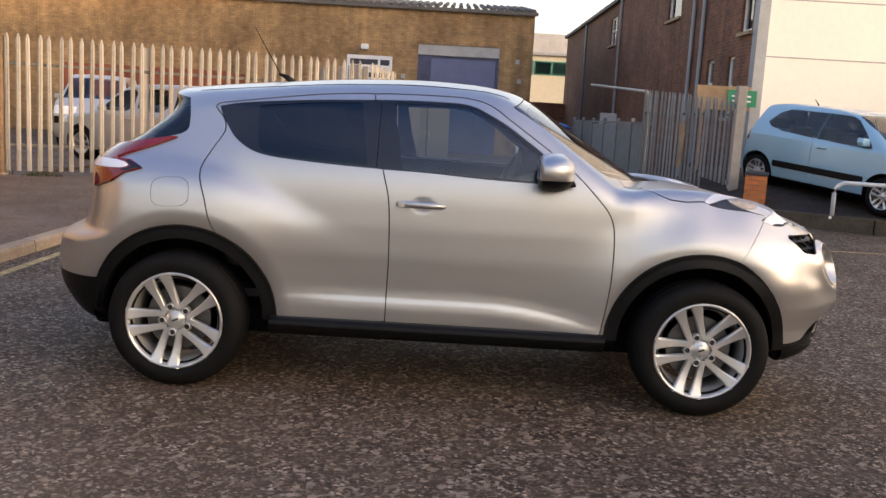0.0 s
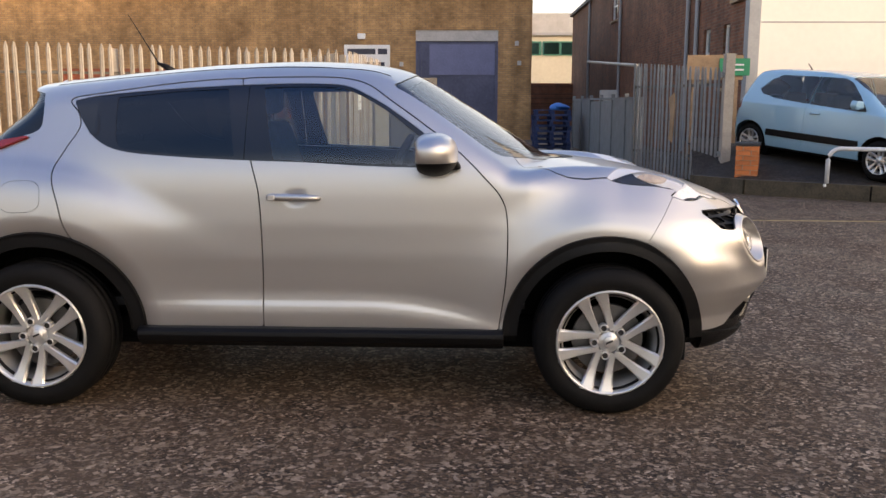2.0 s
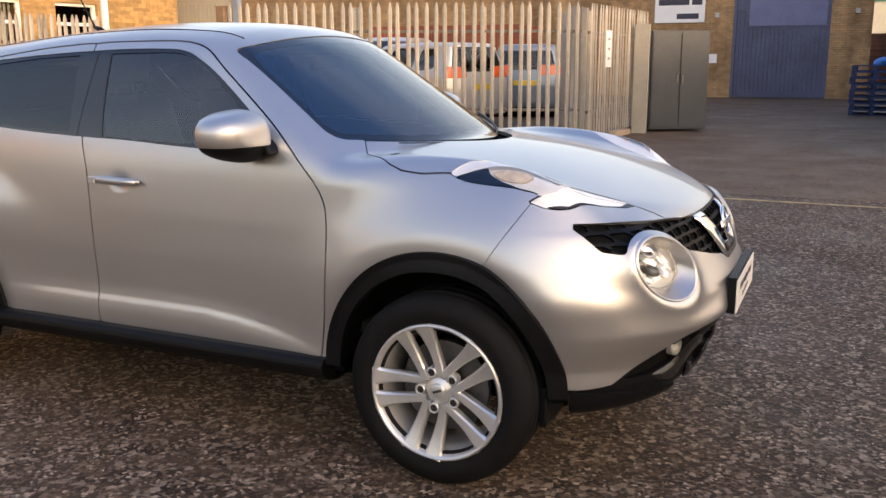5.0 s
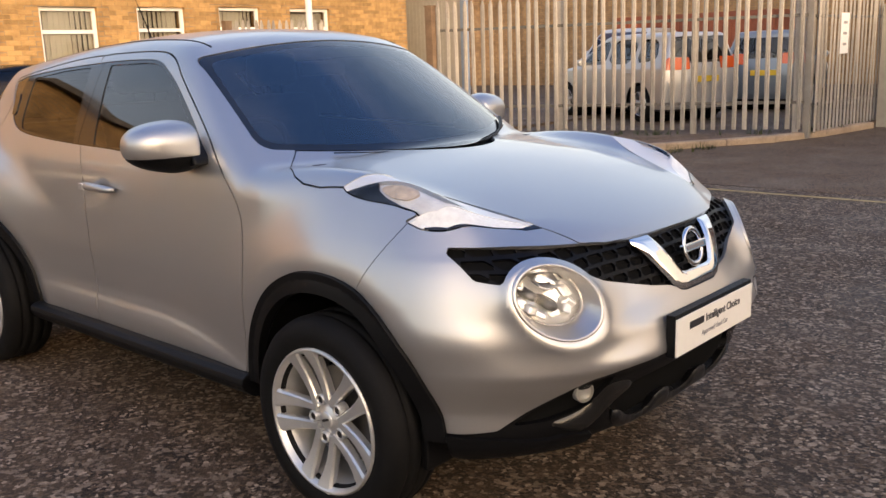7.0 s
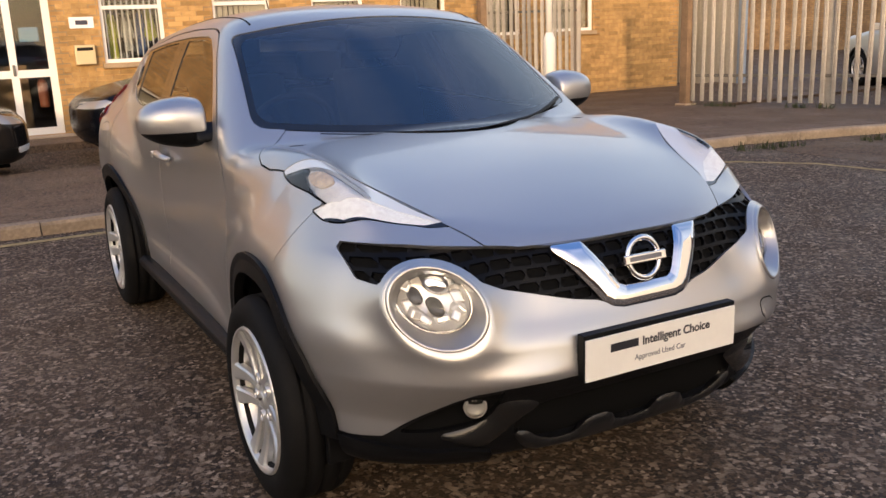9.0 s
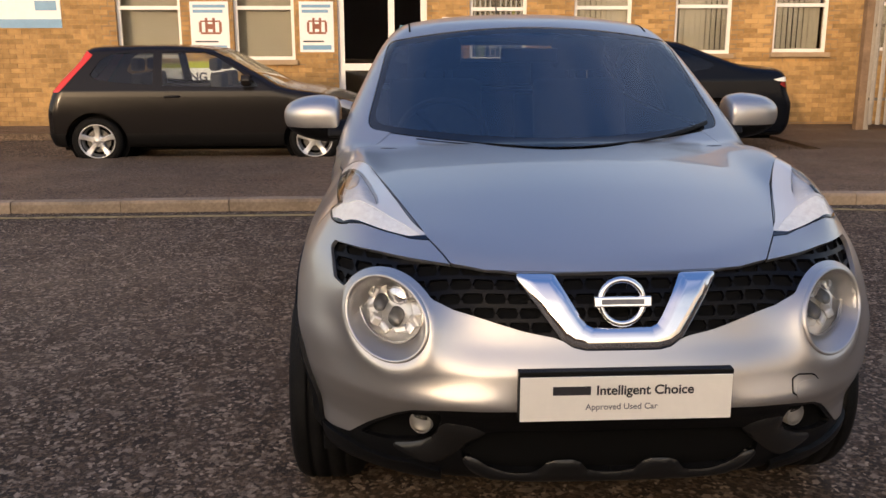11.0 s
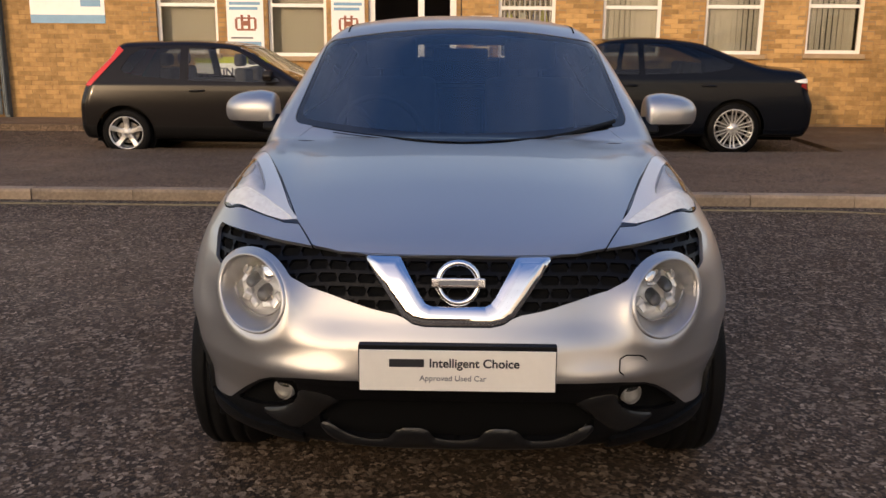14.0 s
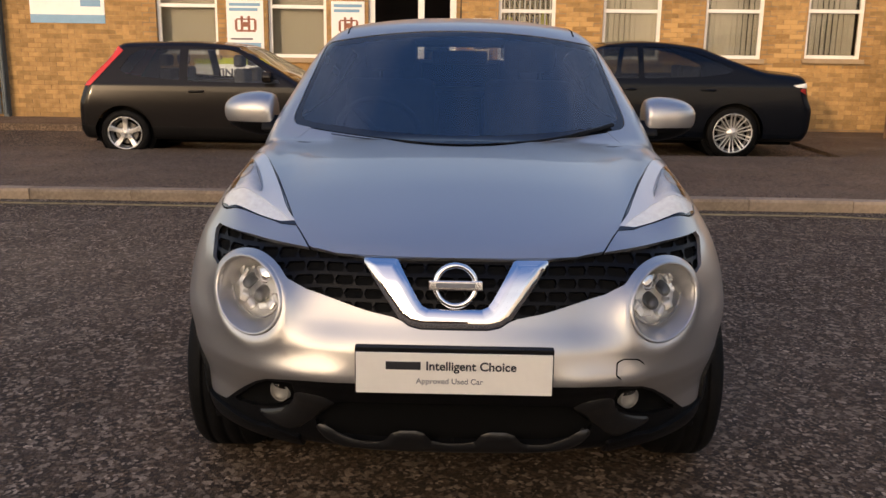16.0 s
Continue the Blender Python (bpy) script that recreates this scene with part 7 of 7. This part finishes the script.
palisade("palisade_fence", "short galvanised palisade panel inside the yard", (-2.75, 13.5), (-1.75, 11.6), 2.1, GALV, 0.145, z0=0.05)
palisade("palisade_gate", "grey steel palisade gate standing open at the yard mouth", (3.70, 12.70), (4.62, 10.05), 2.02, GALV_GREY, 0.118, z0=0.02, category="gate", drop=0.09)
palisade("palisade_gate", "light steel palisade gate beside the brick unit", (-9.60, 6.72), (-9.32, 8.42), 1.95, GALV, 0.118, z0=0.08, category="gate")
jp = holder("gate_post", pose(-9.62, 6.60, 0.05), "rusty brown square steel gate post", "post")
part("shaft", boxed(-0.06, 0.06, -0.06, 0.06, 0, 2.0, bevel=0.006), RUSTY, jp)
part("cap", boxed(-0.068, 0.068, -0.068, 0.068, 2.0, 2.02), RUSTY, jp)
palisade("palisade_gate", "dark grey steel palisade gate against the brick wall", (YX + 0.12, -10.2), (YX + 0.12, -7.50), 2.3, GALV_DARK, 0.092, z0=0.1, category="gate")
# hoarding piece on the open grey gate, gate posts, sign boards behind
tan = prism([(0.0, 0.0), (0.10, -0.05), (0.16, 0.55), (0.12, 0.80), (-0.04, 0.72), (0.03, 0.4)], "y", -0.01, 0.01)
bmesh.ops.transform(tan, matrix=pose(4.10, 11.40, 0.72, 0, 0, -71), verts=tan.verts)
tagged(part("board_scrap", tan, BOARD_TAN), "broken tan board wired to the grey gate", "board")
gp = holder("gate_post", pose(4.68, 9.92, 0.0), "square galvanised steel gate post", "post")
part("shaft", boxed(-0.075, 0.075, -0.075, 0.075, 0, 2.10, bevel=0.008), GALV, gp)
part("cap", boxed(-0.082, 0.082, -0.082, 0.082, 2.10, 2.12), GALV, gp)
for z in (0.5, 1.75):
    part("hinge", boxed(-0.12, -0.07, -0.02, 0.02, z, z + 0.09), GALV_GREY, gp)
gs = holder("green_sign", pose(5.36, 12.2, 0), "green sign board on a tan hoarding", "sign")
part("hoarding", boxed(-0.80, 0.22, 0.05, 0.08, 1.77, 2.22, bevel=0.004), BOARD_TAN, gs)
for q in (-0.66, 0.12):
    part("leg", boxed(q - 0.03, q + 0.03, 0.08, 0.13, 0.3, 2.18), BOARD_TAN, gs)
part("board", boxed(-0.22, 0.33, 0.02, 0.046, 1.85, 2.16, bevel=0.003), SIGN_GREEN, gs)
for k in range(2):
    part("lettering_bar", boxed(-0.14, 0.22, 0.016, 0.02, 1.94 + k * 0.09, 1.97 + k * 0.09), SIGN_WHITE, gs)
bm = bmesh.new()
tube(bm, [(3.72, 12.70, 2.05), (3.70, 20.0, 2.44)], 0.03, 8)
tube(bm, [(3.72, 12.72, 0.0), (3.72, 12.72, 2.06)], 0.035, 8)
tagged(part("gate_beam", bm, GALV), "thin pale steel beam over the side fence", "beam")
# solid grey side fence
sf = holder("panel_fence", None, "weathered grey sheet-steel side fence", "fence")
A, Bp = Vector((3.62, 22.3, 0)), Vector((3.98, 13.4, 0))
for k in range(6):
    p, q = A.lerp(Bp, k / 6), A.lerp(Bp, (k + 1) / 6)
    mid, dd = (p + q) / 2, q - p
    mm = pose(mid.x, mid.y, 0, 0, 0, math.degrees(math.atan2(dd.y, dd.x)))
    part("panel", box(bmesh.new(), -dd.length / 2 + 0.03, dd.length / 2 - 0.03, -0.015, 0.015, 0.06, 1.42 + 0.05 * math.sin(k * 1.9), 0.0, mm), GALV_GREY, sf)
    part("post", box(bmesh.new(), -0.04, 0.04, -0.04, 0.04, 0, 1.55, 0.0, pose(p.x, p.y, 0)), GALV_GREY, sf)
    part("coping", box(bmesh.new(), -dd.length / 2, dd.length / 2, -0.035, 0.035, 1.42, 1.47, 0.0, mm), GALV_GREY, sf)
tagged(part("electric_box", boxed(4.30, 4.75, 21.6, 21.9, 0, 1.72, bevel=0.01), SHUTTER_BOX), "pale grey service box by the side fence", "cabinet")

# ---- yard: shutter, sign, pallets, cabinets ----
rd = holder("shutter_door_1", pose(0, BY, 0), "tall blue-grey ribbed steel doors under a pale header", "door", "", "structure")
x0, x1 = ROLLER[0], ROLLER[1]
for k in range(20):
    x = x0 + 0.12 + k * (x1 - x0 - 0.24) / 20
    part("rib", boxed(x, x + 0.085, 0.085, 0.12, 0.02, 3.55), SHUTTER_BLUE, rd)
part("backing", boxed(x0 + 0.1, x1 - 0.1, 0.12, 0.16, 0.02, 3.55), SHUTTER_BLUE, rd)
part("header", boxed(x0, x1, 0.03, 0.2, 3.56, 3.95, bevel=0.01), SHUTTER_BOX, rd)
part("upper_panel", boxed(x0 + 0.5, x1 - 0.12, 0.06, 0.084, 2.35, 3.45), material("panel_blue_grey", (0.13, 0.15, 0.28), 0.5, vary=0.2, scale=2), rd)
for a, b in ((x0, x0 + 0.1), (x1 - 0.1, x1)):
    part("jamb", boxed(a, b, 0.02, 0.2, 0.0, 3.56), SHUTTER_BLUE, rd)
sp = holder("hoarding_panel", None, "tall grey-cream steel panel in a blue-grey frame", "panel")
for k in range(17):
    part("sheet", boxed(-11.90 + k * 0.112, -11.792 + k * 0.112, 13.06, 13.10, 0.0, 3.9, bevel=0.004), SHUTTER_CREAM, sp)
part("frame_post", boxed(-9.99, -9.86, 13.02, 13.16, 0.0, 3.95, bevel=0.006), BLUE_FRAME, sp)
part("frame_post", boxed(-11.98, -11.905, 13.02, 13.16, 0.0, 3.95, bevel=0.004), BLUE_FRAME, sp)
cs = holder("company_sign", pose(0, BY, 0), "white sign board with dark lettering on brown brick", "sign")
part("board", boxed(-4.10, -2.42, -0.04, -0.005, 2.50, 3.42, bevel=0.005), SIGN_WHITE, cs)
for a, b, c, e in ((-3.98, -2.95, 3.08, 3.28), (-2.86, -2.52, 3.08, 3.28), (-3.35, -2.62, 2.62, 2.80)):
    part("lettering_bar", boxed(a, b, -0.044, -0.04, c, e), SIGN_INK, cs)
lampb = holder("bulkhead_lamp", pose(-3.45, BY, 3.62), "small white bulkhead lamp on the wall", "lamp")
part("body", boxed(-0.14, 0.14, -0.2, -0.004, 0, 0.20, bevel=0.03), SIGN_WHITE, lampb)
for x, z in ((-2.0, 2.65), (2.2, 3.4), (2.3, 2.7)):
    tagged(part("alarm_box", boxed(x - 0.07, x + 0.07, BY - 0.08, BY - 0.004, z, z + 0.16, bevel=0.01), SHUTTER_BOX), "small pale box fixed to the brick", "box")
tagged(part("notice_plate", boxed(-2.35, -1.95, BY - 0.03, BY - 0.004, 1.15, 1.45), SIGN_WHITE), "small white notice on brown brick", "notice")
PAL_SLAT = mesh_of(boxed(-0.5, 0.5, -0.05, 0.05, 0, 0.02), "pallet_board", PALLET_BLUE)
PAL_BLOCK = mesh_of(boxed(-0.05, 0.05, -0.07, 0.07, 0, 0.09), "pallet_block", PALLET_BLUE)
for k in range(8):
    p = holder("pallet", pose(2.80 + 0.02 * math.sin(k * 2.1), 20.6 + 0.02 * math.cos(k * 1.7), 0.005 + k * 0.145, 0, 0, 2 * math.sin(k * 3.3)), "stacked blue painted wooden pallet in the yard", "pallet", "stack of pallets")
    for q in range(7):
        shared("board", PAL_SLAT, p, pose(0, -0.54 + q * 0.18, 0.12))
    for q in (-0.54, 0, 0.54):
        shared("bottom_board", PAL_SLAT, p, pose(0, q, 0.0))
        for u in (-0.44, 0, 0.44):
            shared("block", PAL_BLOCK, p, pose(u, q, 0.025))
bm = bmesh.new()
bmesh.ops.create_icosphere(bm, subdivisions=3, radius=0.26)
for v in bm.verts:
    q = v.co.copy()
    v.co = Vector((q.x * 1.1, q.y * 0.9, max(q.z * 0.45, -0.1))) + Vector((1, 1, 0.6)) * 0.09 * noise.noise(q * 4)
bmesh.ops.translate(bm, verts=bm.verts, vec=(3.05, 20.7, 1.235))
tagged(part("plastic_sheet", bm, TARP_BLUE, smooth=True), "crumpled bright blue sheet on the pallets", "sheet")
cab = holder("steel_cabinet", pose(-0.72, 14.1, 0.0, 0, 0, 30), "grey steel double-door cabinet beside the gate, coloured dark as if shaded", "cabinet")
part("body", boxed(-0.55, 0.55, -0.3, 0.3, 0.05, 1.85, bevel=0.01), CABINET_GREY, cab)
for s in (-1, 1):
    part("door", boxed(s * 0.27 - 0.255, s * 0.27 + 0.255, -0.32, -0.3, 0.1, 1.8, bevel=0.004), CABINET_GREY, cab)
    part("door_handle", boxed(s * 0.05 - 0.012, s * 0.05 + 0.012, -0.345, -0.32, 0.9, 1.05), STEEL_DARK, cab)
tagged(part("sheet_panel", boxed(-1.28, -1.02, 13.2, 13.28, 0, 1.95), SHUTTER_CREAM), "pale sheet steel panel beside the cabinet", "panel")
ct = holder("container", None, "rusty red steel container behind the fence", "container")
part("body", boxed(-12.4, -7.2, 23.6, 26.0, 0.0, 2.36), material("container_red", (0.27, 0.08, 0.04), 0.6, 0.1, vary=0.3, scale=1.5), ct)
rib = mesh_of(boxed(-0.07, 0.07, -0.03, 0, 0.12, 2.15), "container_rib", bpy.data.materials["container_red"])
for k in range(18):
    shared("rib", rib, ct, pose(-12.25 + k * 0.285, 23.6, 0))

# ---- street furniture ----
lp = holder("street_post", pose(-6.62, 5.85, 0.05), "slim white steel post with a yellow box on top", "post")
part("base", lathe([(0.0, 0.0), (0.085, 0.0), (0.085, 1.15), (0.05, 1.25), (0.0, 1.25)], 20), POST_WHITE, lp, smooth=True).matrix_local = pose(0, 0, 0, 90)
part("shaft", lathe([(0.0, 1.2), (0.05, 1.2), (0.045, 2.4), (0.0, 2.4)], 16), POST_WHITE, lp, smooth=True).matrix_local = pose(0, 0, 0, 90)
part("yellow_box", boxed(-0.13, 0.13, -0.07, 0.07, 2.30, 2.62, bevel=0.015), material("grit_yellow", (0.62, 0.42, 0.03), 0.5, vary=0.15, scale=6), lp)
hoop = holder("hoop_rail", pose(5.70, 8.32, 0.2), "white painted tubular hoop rail on the lot edge", "rail")
bm = bmesh.new()
dv = Vector((0.93, -0.36, 0))
pts = [Vector((0, 0, 0)), Vector((0, 0, 0.36))] + [dv * (0.16 * (1 - math.cos(a))) + Vector((0, 0, 0.36 + 0.16 * math.sin(a))) for a in (0.4, 0.8, 1.2, 1.57)] + [dv * 2.6 + Vector((0, 0, 0.52))] + [dv * (2.6 + 0.16 * math.sin(a)) + Vector((0, 0, 0.36 + 0.16 * math.cos(a))) for a in (0.5, 1.0, 1.57)] + [dv * 2.76]
tube(bm, pts, 0.032, 10)
part("tube", bm, RAIL_WHITE, hoop, smooth=True)
for q in (Vector((0, 0, 0)), dv * 2.76):
    part("foot", box(bmesh.new(), q.x - 0.06, q.x + 0.06, q.y - 0.06, q.y + 0.06, -0.02, 0.02), RAIL_WHITE, hoop)
# pipes and frames on the red-brown building
for y, x in ((30.6, RX - 0.06), (19.5, RX - 0.06), (18.5, RX - 0.06), (40.0, RX - 0.06)):
    bm = bmesh.new()
    tube(bm, [(x, y, 0.1), (x, y, 6.2)], 0.055, 8)
    tagged(part("downpipe", bm, PIPE_GREY), "grey plastic downpipe on dark brick", "pipe")
for i, (a, b, c, e) in enumerate(RWINS, len(YWINS) + 1):
    w = holder("window_%d" % i, pose(RX + 0.1, 0, 0), "white framed window in dark brick", "window", "", "structure")
    fr = bmesh.new()
    for q in ((a, b, c, c + 0.06), (a, b, e - 0.06, e), (a, a + 0.06, c, e), (b - 0.06, b, c, e), (a, b, (c + e) / 2, (c + e) / 2 + 0.05)):
        box(fr, -0.04, 0.04, q[0], q[1], q[2], q[3])
    part("window_frame", fr, UPVC, w)
    part("pane", boxed(0.0, 0.008, a, b, c, e), PANE_SKY, w)
    part("window_sill", boxed(-0.18, -0.02, a - 0.05, b + 0.05, c - 0.08, c - 0.004), STONE_SILL, w)


# weeds and dirt along the foot of the fence and the kerb corner
rnd = random.Random(5)
bm = bmesh.new()
runs = [((-6.8, 8.62), (-1.7, 10.75), 0.085), ((-1.62, 10.95), (-1.42, 14.0), 0.085), ((3.75, 12.6), (4.6, 10.0), 0.005), ((-3.50, 4.5), (-2.2, 9.5), 0.003)]
for (ax, ay), (bx, by), zz in runs:
    n = int(math.hypot(bx - ax, by - ay) * 16)
    for k in range(n):
        t = rnd.random()
        if math.sin(t * 23) + rnd.random() < 0.3:
            continue
        cx, cy = ax + (bx - ax) * t + rnd.gauss(0, 0.05), ay + (by - ay) * t + rnd.gauss(0, 0.05)
        for _ in range(7):
            a, h, w = rnd.uniform(0, 6.28), rnd.uniform(0.03, 0.11), rnd.uniform(0.004, 0.009)
            dx, dy, lean = math.cos(a), math.sin(a), rnd.uniform(0.1, 0.7)
            px, py = cx + rnd.gauss(0, 0.025), cy + rnd.gauss(0, 0.025)
            p = [(px - dy * w, py + dx * w, zz), (px + dy * w, py - dx * w, zz), (px + dx * h * lean * 0.5 + dy * w * 0.6, py + dy * h * lean * 0.5 - dx * w * 0.6, zz + h * 0.6), (px + dx * h * lean, py + dy * h * lean, zz + h)]
            v = [bm.verts.new(q) for q in p]
            bm.faces.new(v[:3])
            bm.faces.new((v[0], v[2], v[3]))
tagged(part("weeds", bm, GRASS), "low dry weeds along the foot of the fence", "weeds", "", "stuff")
# ---- small pieces: kerb stones, pillar bricks, wall bricks ----
kerb = holder("kerb", None, "worn concrete kerb along the pavement", "kerb", "", "structure")


def kerb_mesh(length):
    bm = prism([(-0.125, -0.10), (0.0, -0.10), (0.0, 0.075), (-0.012, 0.098), (-0.125, 0.102)], "y", 0.004, length - 0.004)
    return mesh_of(bm, "kerb_stone", KERB)


STONE = kerb_mesh(0.915)
for k in range(46):
    y = 4.4 - 0.915 * (k + 1)
    shared("kerb_stone", STONE, kerb, pose(KERB_X + 0.003 * math.sin(k * 2.2), y, 0.004 * math.sin(k * 1.3), 0, 0.5 * math.sin(k * 3.7), 0.15 * math.sin(k * 1.9)))
for (xa, ya), (xb, yb) in zip(CORNER, CORNER[1:]):
    d = Vector((xb - xa, yb - ya))
    n = max(1, round(d.length / 0.9))
    ang = math.degrees(math.atan2(-d.x, d.y))
    me = kerb_mesh(d.length / n)
    for k in range(n):
        shared("kerb_stone", me, kerb, pose(xa + d.x * k / n, ya + d.y * k / n, 0.0, 0, 0, ang))

pillar = holder("brick_pillar", pose(4.86, 9.30, 0.05, 0, 0, -20), "short orange brick pillar beside the gate post", "pillar")
part("core", boxed(-0.155, 0.155, -0.155, 0.155, 0, 0.66), MORTAR, pillar)
BR = mesh_of(boxed(-0.1075, 0.1075, -0.051, 0.051, 0, 0.065, bevel=0.003), "brick", ORANGE_BRICK)
for c in range(9):
    z = 0.008 + c * 0.073
    for k in range(4):
        m = pose(0, 0, 0, 0, 0, 90 * k) @ pose(-0.056 if c % 2 else 0.056, -0.115, z)
        shared("brick", BR, pillar, m)
part("coping", boxed(-0.18, 0.18, -0.18, 0.18, 0.665, 0.71, bevel=0.006), CABINET_GREY, pillar)

# single bricks of the sunlit wall: the stretch between the entrance and the far corner as pieces, the rest joined
wall = bpy.data.objects["wall_west"]
BRICK_PIECE = material("wall_brick", (0.40, 0.23, 0.085), 0.85, vary=0.28, scale=9, bump=0.002, bump_scale=120, tint=(0.54, 0.335, 0.135), random_mix=0.9)
BRICK_STUFF = material("wall_brick_joined", (0.40, 0.23, 0.085), 0.85, vary=0.28, scale=9, bump=0.002, bump_scale=120, tint=(0.54, 0.335, 0.135))
N_, L_ = BRICK_STUFF.node_tree.nodes, BRICK_STUFF.node_tree.links
geo, hsv = N_.new("ShaderNodeNewGeometry"), N_.new("ShaderNodeHueSaturation")
mr = N_.new("ShaderNodeMapRange")
mr.inputs["To Min"].default_value, mr.inputs["To Max"].default_value = 0.66, 1.12
L_.new(geo.outputs["Random Per Island"], mr.inputs["Value"])
L_.new(mr.outputs[0], hsv.inputs["Value"])
bsdf = N_["Principled BSDF"]
L_.new(bsdf.inputs["Base Color"].links[0].from_socket, hsv.inputs["Color"])
L_.new(hsv.outputs["Color"], bsdf.inputs["Base Color"])
WB = mesh_of(boxed(0.0, 0.005, 0.0, 0.217, 0.0, 0.067), "brick", BRICK_PIECE)
free = lambda y, z: not any(a - 0.02 < y + 0.217 and y < b + 0.02 and c - 0.085 < z + 0.067 and z < e + 0.01 for a, b, c, e in [w[:4] for w in YWINS] + [YDOOR])
verts, faces, single = [], [], 0
for row in range(33):
    z = 0.105 + row * 0.075
    for col in range(-68, 56):
        y = col * 0.225 + (0.1125 if row % 2 else 0.0)
        if y > 11.7 or y < -10.35 or not free(y, z):
            continue
        if 1.5 < y < 5.6 and single < 300 and z < 1.9:
            shared("brick", WB, wall, pose(YX, y, z))
            single += 1
            continue
        n = len(verts)
        h = 0.004 + 0.002 * ((row * 7 + col * 3) % 5) / 5
        verts += [(YX + u, y + v, z + w) for u in (0, h) for v, w in ((0, 0), (0.217, 0), (0.217, 0.067), (0, 0.067))]
        faces += [(n + 4, n + 5, n + 6, n + 7), (n, n + 1, n + 5, n + 4), (n + 1, n + 2, n + 6, n + 5), (n + 2, n + 3, n + 7, n + 6), (n + 3, n, n + 4, n + 7)]
me = bpy.data.meshes.new("brickwork")
me.from_pydata(verts, [], faces)
me.materials.append(BRICK_STUFF)
bw = new("brickwork", me)
bw.parent = wall
bw["kind"] = "stuff"
